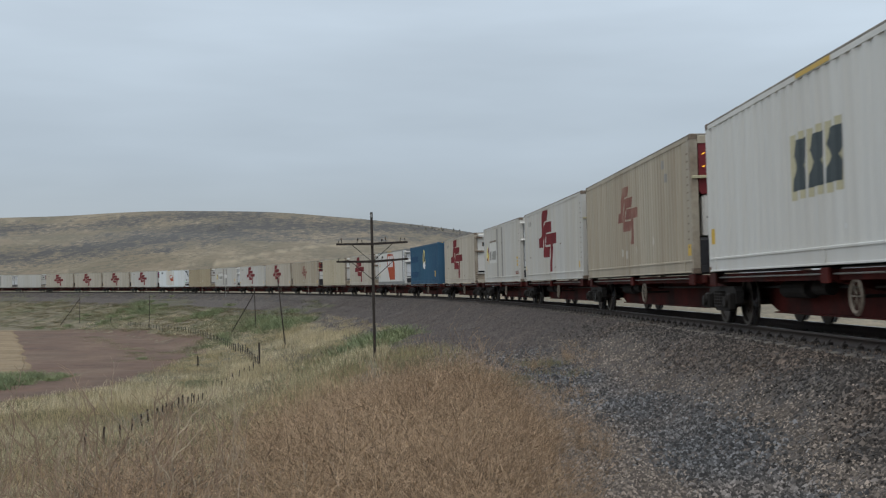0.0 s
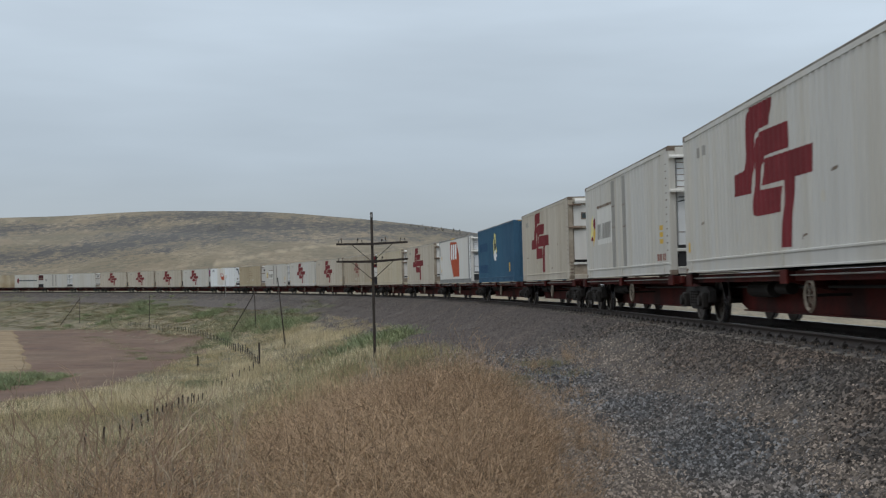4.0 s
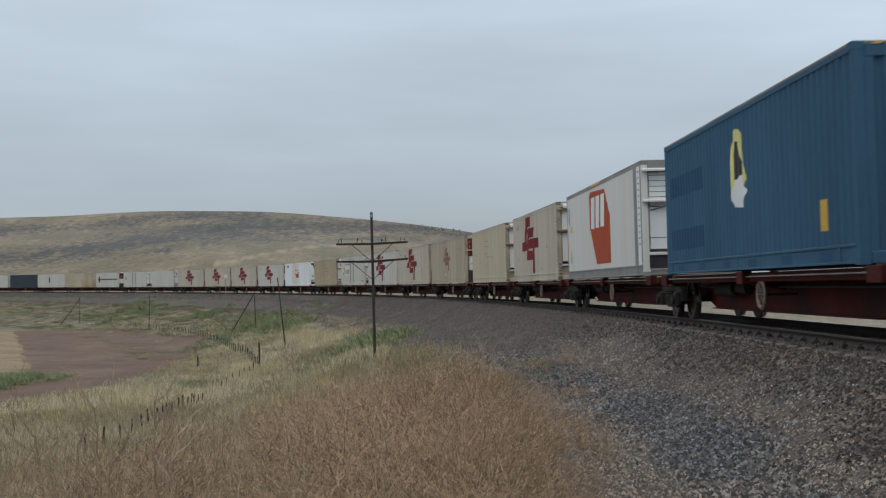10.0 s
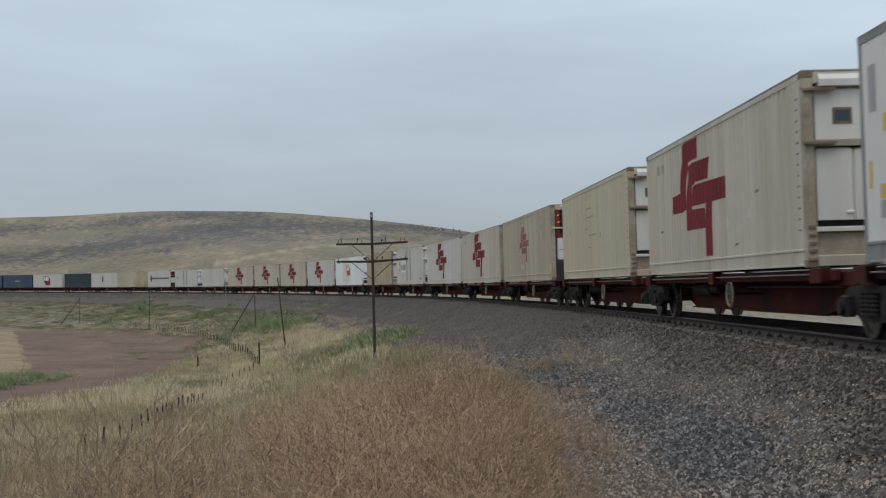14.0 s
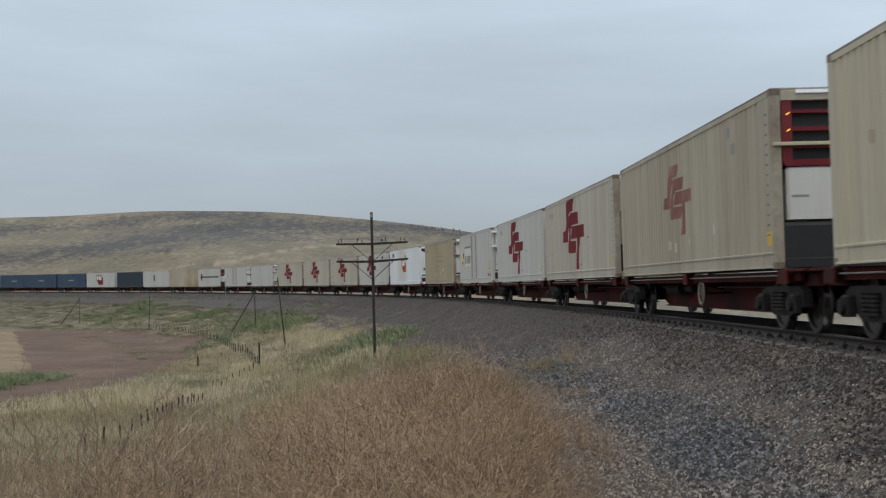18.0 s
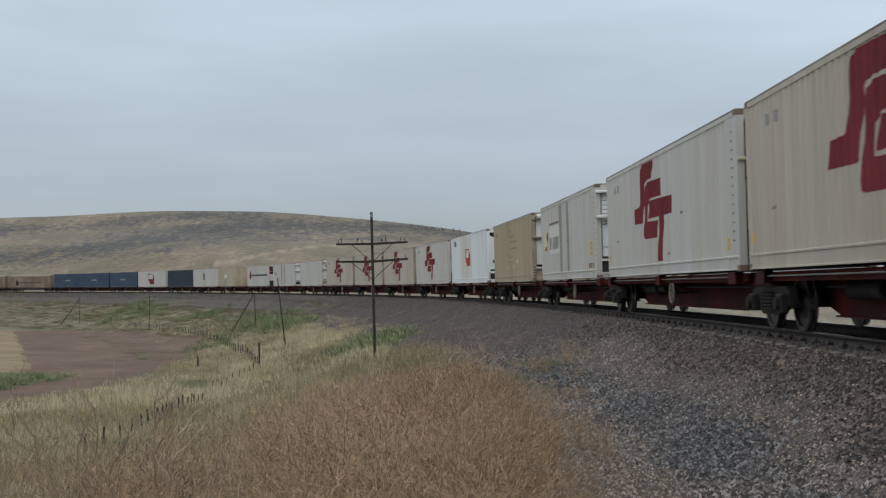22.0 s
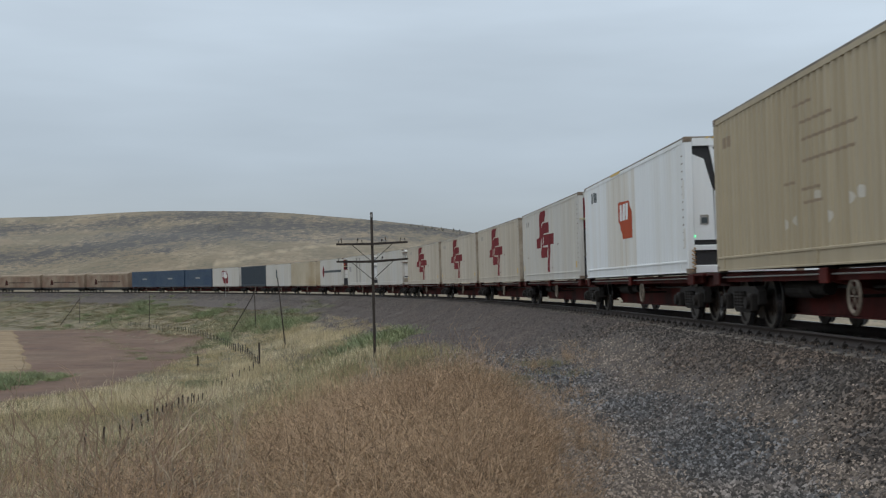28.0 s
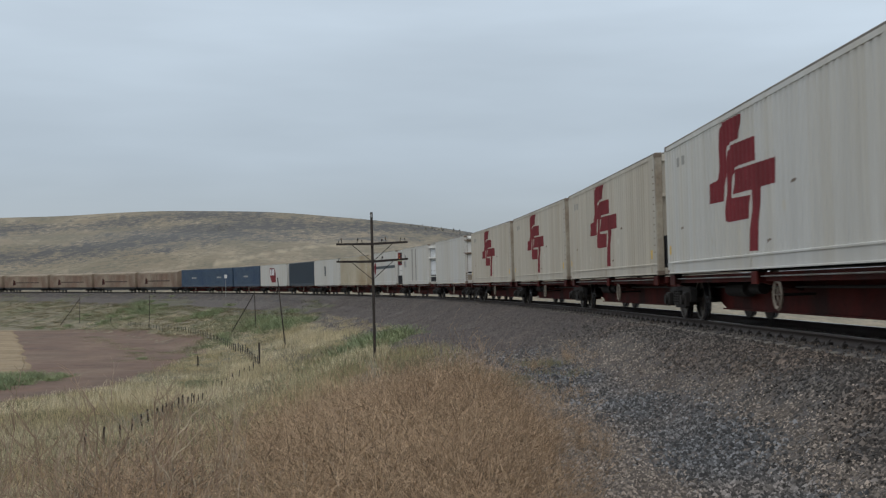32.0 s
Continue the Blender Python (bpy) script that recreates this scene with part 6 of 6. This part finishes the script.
        R = np.array([[c, s, 0], [-s, c, 0], [0, 0, rng.uniform(0.8, 1.2)]])
        a, b, r0, r1, turn = a @ R * sc, b @ R * sc, r0 * sc ** 0.5, r1 * sc ** 0.5, int(rng.integers(1 << 30))
        if flat:
            v, f = blades(a, b, r0, r1, turn, int((a[:, 2] < 1e-6).sum()))
        else:
            v, f = strips(a, b, r0, r1, turn)
        V.append(v + np.array([x, y, z - 0.03]))
        F.append(f + base)
        base += len(v)
    ob = new(name, big_mesh(name, np.concatenate(V), np.concatenate(F), material))
    return tagged(ob, label, category, kind="stuff")


def tuft(rng, n, height, spread, width, lean=(0.05, 0.5), bent=True):
    """A clump of grass blades as segments, each blade of two pieces or of one."""
    ang = rng.uniform(0, 2 * math.pi, n)
    base = np.stack([rng.normal(0, spread, n), rng.normal(0, spread, n), np.zeros(n)], 1)
    h = height * rng.uniform(0.5, 1.1, n)
    tilt = rng.uniform(*lean, n)
    tip = base + np.stack([np.cos(ang) * tilt * h, np.sin(ang) * tilt * h, h], 1)
    w = np.full(n, width)
    if not bent:
        return base, tip, w, w * 0.3
    mid = base + np.stack([np.cos(ang) * tilt * h * 0.35, np.sin(ang) * tilt * h * 0.35, h * 0.6], 1)
    return np.concatenate([base, mid]), np.concatenate([mid, tip]), np.concatenate([w, w * 0.8]), np.concatenate([w * 0.8, w * 0.15])


def make_cover():
    rng = np.random.default_rng(11)
    # tangle of dry brown weeds before the camera
    protos = [bush_twigs(rng, 11, 0.80, 0.5, 2, 0.0023, 0.72, 0.33) for _ in range(8)]
    pts = []
    while len(pts) < 960:
        y = rng.uniform(6.0, 27.0)
        x = rng.uniform(-0.40 * y - 0.4, 0.12 * y + 0.3)
        right = np.interp(y, [5, 8, 11, 14, 17, 20, 23, 27], [0.50, 0.80, 1.05, 1.20, 1.10, 0.62, 0.1, -0.7])
        left = np.interp(y, [5, 9, 13, 16, 20, 23], [-2.0, -2.0, -2.2, -2.4, -2.3, -2.2])
        edge = right - x
        if x > right or (x < left and rng.random() < 0.94) or (-0.205 * y < x < -0.112 * y and y < 15.5 and rng.random() < 0.8):
            continue
        pts.append((x, y, rng.uniform(0.7, 1.2) * np.clip(0.62 + edge * 0.7, 0.62, 1.0) * np.interp(y, [6, 9, 17, 22, 27], [0.82, 0.9, 1.0, 0.72, 0.45])))
    for cx, cy, n, r in ((1.5, 14.5, 10, 0.22), (1.75, 17.0, 10, 0.25), (1.9, 20.0, 12, 0.25), (2.2, 22.5, 9, 0.25), (2.7, 28.5, 12, 0.35), (2.9, 30.5, 9, 0.3), (2.2, 26.0, 7, 0.3), (1.2, 11.0, 8, 0.18), (1.05, 9.5, 8, 0.15)):
        pts += [(cx + rng.normal(0, r), cy + rng.normal(0, r * 3), rng.uniform(0.22, 0.48)) for _ in range(n)]
    scatter("dry_weeds", "tangle of dry brown branching weeds", "weeds", M_TWIG, protos, np.array(pts), 3, False)
    # taller greyish branches close to the camera
    for k in range(46):
        y = rng.uniform(6.0, 9.8)
        x = rng.uniform(-0.38 * y, -0.17 * y) if k < 42 else rng.uniform(-0.15 * y, -0.04 * y)
        tall = rng.uniform(0.70, 1.12) * (1.0 if k < 42 else 0.72)
        shrub = thing("dead_shrub", "bare grey-brown forked branches of a dead shrub", "shrub", "dead shrubs before the camera", m=pose(x, y, land1(x, y) - 0.03))
        for q in range(3):
            a, b, r0, r1 = shrub_stem(rng, tall * (1.0, 0.8, 0.62)[q], 0.0058)
            vv, ff = ribbons(a, b, r0, r1)
            stem = new("stem", big_mesh("stem", vv, ff, M_PALETWIG if (k + q) % 4 == 0 else M_DARKTWIG))
            stem.parent = shrub
    # pale dry grass and greener weeds over the low ground
    grass = [tuft(rng, 56, 0.32, 0.32, 0.0048) for _ in range(8)]
    far_grass = [tuft(rng, 30, 0.28, 0.34, 0.011, (0.1, 0.9), bent=False) for _ in range(8)]

    def spread(n, ok, y0, y1, power=1.0):
        out = []
        while len(out) < n:
            y = y0 + (y1 - y0) * rng.random(n) ** power
            x = rng.uniform(-0.40, 0.12, n) * y
            o = offset_of(x, y)[0]
            keep = ok(x, y, o)
            out += [(a, b, c) for a, b, c in zip(x[keep], y[keep], rng.uniform(0.55, 1.15, n)[keep])]
        return np.array(out[:n])

    def low(x, y, o):
        return (o > 7.0 + 0.02 * y) & ~((x < FIELD_EDGE(y) - 0.5) & (y > 44)) & ~((y < 22) & (x > -2.0)) & ~((x > -0.078 * y) & (x < -0.025 * y) & (y < 38.6))
    for name, label, mat, places, seed in (("pale_grass", "pale dry grass", M_STRAWGRASS, spread(5200, low, 9, 240, 1.6), 5), ("olive_grass", "olive weeds", M_OLIVE, spread(2600, low, 9, 250, 1.4), 6)):
        scatter(name, label + " over the low ground near the line", "grass", mat, grass, places[places[:, 1] < 45], seed)
        scatter(name, label + " over the far low ground", "grass", mat, far_grass, places[places[:, 1] >= 45], seed + 50)
    leafy = [tuft(rng, 110, 0.24, 0.50, 0.011, (0.4, 1.6), False) for _ in range(4)]
    greens = []
    for cx, cy, rx, ry in GREENS:
        for _ in range(26):
            greens.append((cx + rng.normal(0, rx * 0.5), cy + rng.normal(0, ry * 0.5), rng.uniform(0.5, 1.2) * (1 + cy / 250)))
    scatter("green_weeds", "clumps of fresh green weeds", "weeds", M_GREEN, leafy, np.array(greens), 7)
    # rough weeds on the slope below the far track, and low grey shrubs in the hollow
    rough = [tuft(rng, 80, 0.30, 0.75, 0.018, (0.3, 1.5), False) for _ in range(6)]
    far = []
    while len(far) < 1800:
        sv, ov = rng.uniform(-330, -62), rng.uniform(0, 1)
        ov = (6.6 if sv < -110 else 5.8) + 19 * ov ** 1.5
        x, y, _ = beside(sv, ov)
        if x < FIELD_EDGE(y) - 1 and 44 < y < 196:
            continue
        far.append((x, y, rng.uniform(0.4, 1.0)))
    far = np.array(far)
    kind = smooth_noise(far[:, 0], far[:, 1], 9.0, 2.0) + rng.normal(0, 0.35, len(far))
    far_s = offset_of(far[:, 0], far[:, 1])[1]
    near_part = far_s > -112
    scatter("blond_grass", "pale blond grass at the foot of the slope", "grass", M_STRAWGRASS, grass, far[near_part], 17)
    far, kind = far[~near_part], kind[~near_part]
    scatter("slope_weeds", "brown and olive weeds on the embankment slope", "weeds", M_SLOPEWEED, rough, far[kind <= 0.5], 14)
    scatter("slope_greens", "green weeds on the embankment slope", "weeds", M_GREEN, rough, far[kind > 0.5], 15)
    low_shrubs = [bush_twigs(rng, 10, 0.42, 0.6, 2, 0.006) for _ in range(4)]
    grey = []
    for cx, cy, n, r in ((-8.6, 74, 26, 1.2), (-6.6, 62, 26, 0.9), (-7.6, 67, 14, 1.0), (-6.8, 50, 10, 0.7), (-8.0, 48, 12, 1.2), (-8.6, 36, 14, 1.2), (-6.0, 30, 12, 1.2), (-6.5, 24, 10, 1.0), (-2.1, 9.3, 16, 0.16), (-3.0, 13.0, 16, 0.5), (-2.2, 10.0, 14, 0.15)):
        grey += [(cx + rng.normal(0, r), cy + rng.normal(0, r * 2.5), rng.uniform(0.7, 1.3)) for _ in range(n)]
    scatter("grey_shrubs", "low grey-brown shrubs in the hollow", "shrub", M_GREYWEED, low_shrubs, np.array(grey), 16, False)
    # leafy bushes at the foot of the bank and beside the field, and blond tussocks between them
    leaves = [tuft(rng, 300, 0.44, 0.38, 0.016, (0.3, 1.8), False) for _ in range(4)]
    bushes = []
    for cx, cy, rx, ry, n, size in ((-19.0, 130, 1.2, 4, 14, 1.5), (-16.2, 122, 1.0, 4, 14, 1.5), (-13.0, 115, 0.9, 3, 12, 1.4), (-3.6, 58, 0.5, 3, 12, 1.1), (-2.6, 53, 0.5, 1.8, 16, 1.1),
                                    (-24.8, 73, 1.3, 3.0, 36, 1.0), (-6.6, 50, 0.3, 1.0, 4, 0.6), (-20.5, 116, 1.5, 5, 8, 0.9), (-55, 216, 4, 7, 16, 1.6), (-49, 206, 3, 6, 14, 1.6), (-33, 172, 2.5, 5, 14, 1.5)):
        bushes += [(cx + rng.normal(0, rx), cy + rng.normal(0, ry), size * rng.uniform(0.55, 1.15)) for _ in range(n)]
    scatter("green_bushes", "leafy fresh green bushes at the foot of the bank", "bush", M_BUSH, leaves, np.array(bushes), 41)
    tussock = []
    for cx, cy, rx, ry, n in ((-12.4, 101, 0.8, 3, 18), (-10.4, 94, 0.8, 3, 18), (-8.6, 90, 0.7, 3, 18), (-7.0, 84, 0.6, 3, 16), (-9.6, 66, 1.0, 5, 30), (-10.5, 58, 1.2, 5, 34), (-12.0, 76, 1.0, 5, 24), (-14.2, 58, 0.9, 4, 40), (-13.2, 50, 1.0, 4, 40), (-12.4, 45, 1.2, 3, 34), (-11.8, 54, 0.9, 4, 30)):
        tussock += [(cx + rng.normal(0, rx), cy + rng.normal(0, ry), rng.uniform(0.9, 1.7)) for _ in range(n)]
    scatter("blond_tussocks", "tall pale blond tussocks in the hollow", "grass", M_STRAWGRASS, [tuft(rng, 60, 0.42, 0.22, 0.007) for _ in range(4)], np.array(tussock), 42)
    # a curved streak of low growth across the field, and a few pale clods
    streak = []
    for k in range(150):
        y = rng.uniform(98, 166)
        streak.append((np.interp(y, [98, 105, 131, 159, 166], [-23.5, -25.1, -33.5, -43.9, -47.0]) + rng.normal(0, 1.1), y, rng.uniform(0.3, 0.8)))
    streak += [(rng.uniform(-30, -19), rng.uniform(52, 100), rng.uniform(0.25, 0.5)) for _ in range(40)]
    streak = np.array([q for q in streak if q[0] < FIELD_EDGE(q[1])])
    scatter("field_weeds", "low olive weeds in the bare field", "weeds", M_OLIVE, leafy, streak, 44)
    under = [(rng.uniform(-3.8, -1.6), rng.uniform(7.0, 14.0), rng.uniform(0.5, 1.1)) for _ in range(130)]
    scatter("olive_undergrowth", "olive green undergrowth among the dead branches", "weeds", M_OLIVE, grass, np.array(under), 43)
    # yellow-green growth round the pole and down the foot of the bank
    lush = []
    for cx, cy, rx, ry, n, size in ((-3.0, 40, 0.8, 5, 110, 0.9), (-4.2, 48, 0.9, 6, 110, 1.0), (-5.2, 58, 0.9, 6, 90, 1.0), (-2.2, 35, 0.6, 3, 50, 0.8), (-1.0, 29, 0.7, 3, 60, 0.8), (-3.6, 33, 0.9, 4, 50, 0.9), (-6.6, 66, 0.8, 6, 40, 1.0), (-8.4, 27.5, 0.8, 1.6, 36, 0.9), (-7.2, 24.0, 0.9, 1.5, 30, 0.8), (-5.0, 19.0, 0.9, 1.6, 30, 0.8)):
        lush += [(cx + rng.normal(0, rx), cy + rng.normal(0, ry), size * rng.uniform(0.6, 1.2)) for _ in range(n)]
    lush = [q for q in lush if not (q[1] < 38.8 and abs(q[0] + 0.0545 * q[1]) < 0.35)]
    scatter("yellow_green_grass", "soft yellow-green grass round the pole", "grass", M_YELLOWGREEN, grass, np.array(lush), 45)
    # small tufts that grow out of the gravel
    few = []
    for cx, cy, n in ((1.0, 25.0, 9), (1.35, 24.0, 7), (2.6, 26.5, 6), (2.1, 29.0, 5), (0.1, 27.0, 9), (-0.6, 29.0, 14), (-1.0, 30.0, 10), (-0.3, 29.0, 8), (-1.6, 29.0, 14), (-2.2, 33.0, 10), (-1.3, 33.5, 16), (-1.7, 36.0, 20), (-2.6, 36.5, 20), (-0.9, 36.5, 14)):
        few += [(cx + rng.normal(0, 0.28), cy + rng.normal(0, 0.7), rng.uniform(0.4, 0.8)) for _ in range(n)]
    few = [q for q in few if not (q[1] < 38.8 and abs(q[0] + 0.0545 * q[1]) < 0.35)]
    scatter("gravel_tufts", "small olive tufts growing out of the gravel", "weeds", M_OLIVE, grass, np.array(few), 9)


make_cover()


def make_stones():
    """Loose crushed stone on the ballast shoulder near the camera."""
    rng = np.random.default_rng(21)
    n = 215000
    y = 7.5 + 125 * rng.random(n) ** 2.6
    s_of_y = np.interp(y, TY[::-1], TS[::-1])
    o = 1.30 + rng.random(n) ** np.interp(y, [7, 30, 60], [0.9, 0.9, 1.4]) * np.interp(y, [7, 40, 90, 130], [5.6, 6.4, 7.0, 5.0])
    x0, y0, h = np.interp(s_of_y, TS, TX), np.interp(s_of_y, TS, TY), np.interp(s_of_y, TS, TH)
    x, yy = x0 + o * np.sin(h), y0 - o * np.cos(h)
    prof_o, prof_z = [0.6, 1.12, 1.26, 1.75, 2.1, 2.75, 3.4, 4.2, 4.4], [0.735, 0.72, 0.665, 0.63, 0.54, 0.14, -0.17, -0.60, -9.0]
    z = np.maximum(np.interp(o, prof_o, prof_z), land(x, yy))
    # coarse stone on the shoulder and in a drift along its foot, finer brown chips in the trodden strips between
    foot = np.interp(y, [9, 11, 14, 18, 24, 31, 60], [3.92, 3.90, 3.84, 3.72, 3.95, 4.5, 5.0])
    wave = 0.22 * smooth_noise(s_of_y, o, 1.7, 1.0) + 0.12 * smooth_noise(s_of_y, o, 0.6, 3.0) + rng.normal(0, 0.16, n)
    drift = np.abs(o - foot + wave) < np.interp(y, [9, 18, 30, 50], [0.47, 0.55, 0.68, 2.2])
    shoulder = (o + wave < np.interp(y, [9, 11.3, 14.7, 17.7, 22, 28, 40], [2.9, 2.8, 2.65, 2.59, 2.49, 2.3, 2.8])) | ((y > 40) & (rng.random(n) < np.clip((y - 34) / 25, 0, 0.85)))
    size = rng.uniform(0.6, 1.4, n) * np.where(drift | shoulder, np.interp(y, [9, 16], [0.0250, 0.0205]), np.interp(y, [9, 16], [0.0165, 0.0135])) * (1 + 0.5 * (rng.random(n) < 0.02)) * (0.85 + np.minimum(yy, 40) / 70)
    cap = np.array([(1, 0, -0.3), (0, 1, -0.3), (-1, 0, -0.3), (0, -1, -0.3), (0, 0, 1.05)], float)
    jit = cap[None] * rng.uniform(0.6, 1.3, (n, 5, 1)) * np.array([1.35, 0.95, 0.8]) + rng.normal(0, 0.22, (n, 5, 3))
    turn, tip = rng.uniform(0, 2 * math.pi, n), rng.normal(0, 0.3, n)
    jx, jy = jit[:, :, 0] * np.cos(turn)[:, None] - jit[:, :, 1] * np.sin(turn)[:, None], jit[:, :, 0] * np.sin(turn)[:, None] + jit[:, :, 1] * np.cos(turn)[:, None]
    jz = jit[:, :, 2] + jx * tip[:, None]
    v = np.stack([jx, jy, jz], 2) * size[:, None, None] + np.stack([x, yy, z + size * 0.22], 1)[:, None, :]
    faces = np.array([(0, 1, 4), (1, 2, 4), (2, 3, 4), (3, 0, 4)])
    beyond = rng.random(n) < np.clip((y - 30) / 10, 0, 1)
    for name, label, material, pick in (("loose_stones", "drift of loose blue-grey crushed stones beside the track", M_STONE, drift & ~shoulder & ~beyond),
                                        ("stone_chips", "fine brown stone chips and grit beside the track", M_CHIPS, ~drift & ~shoulder & ~beyond),
                                        ("shoulder_stones", "dark grimy crushed stones on the ballast shoulder", M_GRIMY_SHADE, shoulder & ~beyond),
                                        ("far_stones", "even grey-brown stones on the bank beyond the pole", M_BANK, beyond)):
        k = int(pick.sum())
        f = (np.arange(k)[:, None, None] * 5 + faces[None]).reshape(-1, 3)
        ob = new(name, big_mesh(name, v[pick].reshape(-1, 3), f, material))
        tagged(ob, label, "stones", kind="stuff")


make_stones()


def make_bits(name, label, category, material, n, seed, place, lo, hi):
    """Small angular lumps strewn by a function that gives x, y and z."""
    rng = np.random.default_rng(seed)
    x, y, z = place(rng, n)
    n = len(x)
    size = rng.uniform(lo, hi, n)
    cap = np.array([(1, 0, -0.4), (0, 1, -0.4), (-1, 0, -0.4), (0, -1, -0.4), (0, 0, 1)], float)
    v = (cap[None] * rng.uniform(0.55, 1.3, (n, 5, 1)) + rng.normal(0, 0.25, (n, 5, 3))) * size[:, None, None] + np.stack([x, y, z + size * 0.3], 1)[:, None, :]
    faces = np.array([(0, 1, 4), (1, 2, 4), (2, 3, 4), (3, 0, 4)])
    f = (np.arange(n)[:, None, None] * 5 + faces[None]).reshape(-1, 3)
    tagged(new(name, big_mesh(name, v.reshape(-1, 3), f, material)), label, category, kind="stuff")


def on_hill(rng, n):
    """Places in the dark bands of the hill, and one thick clump."""
    xs, ys = [], []
    for _ in range(60):
        d = rng.uniform(330, 705, 4000)
        a = np.radians(rng.uniform(-21, 5, 4000))
        x, y = d * np.sin(a), d * np.cos(a)
        z = land(x, y)
        keep = (hill_bands(x, y, z)[0] + 0.35 * smooth_noise(x, y, 17.0, 1.0) > rng.uniform(0.25, 1.2, 4000)) & (offset_of(x, y)[0] < -40)
        xs += list(x[keep])
        ys += list(y[keep])
        if len(xs) > n:
            break
    x, y = np.array(xs)[:n], np.array(ys)[:n]
    x[:160], y[:160] = -108.0 + rng.normal(0, 2.4, 160), 610.0 + rng.normal(0, 9.0, 160)
    return x, y, land(x, y)


make_bits("hill_scrub", "low dark scrub strewn over the hill in loose bands", "scrub", M_SCRUB, 200, 31, on_hill, 0.10, 0.26)


def on_crest(rng, n):
    """Bushes on the low end of the crest."""
    a = np.radians(rng.uniform(-1.5, 1.3, n))
    d = rng.uniform(670, 700, n)
    x, y = d * np.sin(a), d * np.cos(a)
    return x, y, land(x, y)


make_bits("crest_scrub", "dark bushes strewn on the hill's lower crest", "scrub", M_SCRUB, 55, 33, on_crest, 0.3, 0.75)


def on_bank(rng, n):
    """The stony slope of the bank below the track, beyond the pole."""
    s, o = rng.uniform(-150, -55, n), 2.6 + 6.4 * rng.random(n) ** 1.1
    x, y, h = np.interp(s, TS, TX), np.interp(s, TS, TY), np.interp(s, TS, TH)
    x, y = x + o * np.sin(h), y - o * np.cos(h)
    keep = smooth_noise(x, y, 2.2, 3.0) + rng.normal(0, 0.5, n) > -0.2
    x, y, o = x[keep], y[keep], o[keep]
    return x, y, np.maximum(land(x, y), np.interp(o, [2.1, 2.75, 3.4, 4.2, 4.4], [0.54, 0.14, -0.17, -0.60, -9.0]))


make_bits("bank_stones", "grey-brown stones strewn down the bank", "stones", M_BANK, 30000, 62, on_bank, 0.02, 0.05)


def under_weeds(rng, n):
    x, y = -1.75 + rng.normal(0, 0.42, n), 13.0 + rng.normal(0, 1.6, n)
    return x, y, land(x, y)


make_bits("weed_grit", "pinkish grey grit under the thin weeds", "stones", M_CHIPS, 6000, 63, under_weeds, 0.012, 0.026)


def in_four_foot(rng, n):
    s, o = -75 + 85 * rng.random(n), rng.uniform(-2.2, 1.3, n)
    keep = np.abs(np.abs(o) - 0.7525) > 0.11
    s, o = s[keep], o[keep]
    x, y, h = np.interp(s, TS, TX), np.interp(s, TS, TY), np.interp(s, TS, TH)
    return x + o * np.sin(h), y - o * np.cos(h), np.interp(o, [-2.4, -1.9, -0.6, 0.6, 1.12, 1.3], [0.56, 0.70, 0.74, 0.735, 0.72, 0.66])


# the stones' dark tone is grime plus the shade under the train
make_bits("bed_stones", "dark oily stones between the rails, partly coloured for the shade under the train", "stones", M_GRIMY_SHADE, 26000, 61, in_four_foot, 0.014, 0.03)


def make_sleepers():
    b = Build().box(-0.11, 0.11, -1.30, 1.30, -0.20, 0.0, 0.02)
    me = b.mesh("sleeper", M_CONCRETE)
    root = thing("track_sleepers", "pale concrete sleepers half sunk in the ballast", "sleepers", kind="structure")
    ss = np.arange(-150, 14, 0.66)
    for s in ss:
        x, y, h = along(s)
        ob = new("sleeper", me)
        ob.parent = root
        ob.matrix_basis = Matrix.Translation((x, y, RAIL_Z - 0.175)) @ Matrix.Rotation(h, 4, "Z") @ Matrix.Rotation(CANT, 4, "X")


    # rail clips beside the rail that faces the open side
    clip = Build().box(-0.05, 0.05, -0.05, 0.05, 0.0, 0.05, 0.012).tube((0, -0.02, 0.04), (0, 0.03, 0.085), 0.016, n=6).mesh("rail_clip", M_CLIP)
    for s in ss[ss > -62]:
        x, y, h = along(s)
        for o in (0.875, 0.63):
            ob = new("rail_clip", clip)
            ob.parent = root
            ob.matrix_basis = Matrix.Translation((x + o * math.sin(h), y - o * math.cos(h), RAIL_Z - 0.172)) @ Matrix.Rotation(h, 4, "Z") @ Matrix.Rotation(CANT, 4, "X")


make_sleepers()


# ---- what moves ----
def motions():
    times = [0.8 * k for k in range(41)]
    for ob, back, front, z in MOVING:
        walk(ob, [(t, rail_pose(ref_at(t) - back, ref_at(t) - front, z)) for t in times])
    # the wheelsets all turn alike; front and rear ones of a bogie each share their keys
    turning = {}
    for ob in list(scene.objects):
        if "turns" not in ob:
            continue
        dx = round(ob["turns"], 3)
        if dx not in turning:
            rows = [(k / 15, Matrix.Translation((dx, 0, WHEEL_R)) @ Matrix.Rotation((ref_at(k / 15) - S_REF) / WHEEL_R, 4, "Y")) for k in range(481)]
            walk(ob, rows)
            turning[dx] = ob
        else:
            ob.rotation_mode = "QUATERNION"
            keys = ob.animation_data_create()
            keys.action = turning[dx].animation_data.action
            keys.action_slot = turning[dx].animation_data.action_slot


motions()
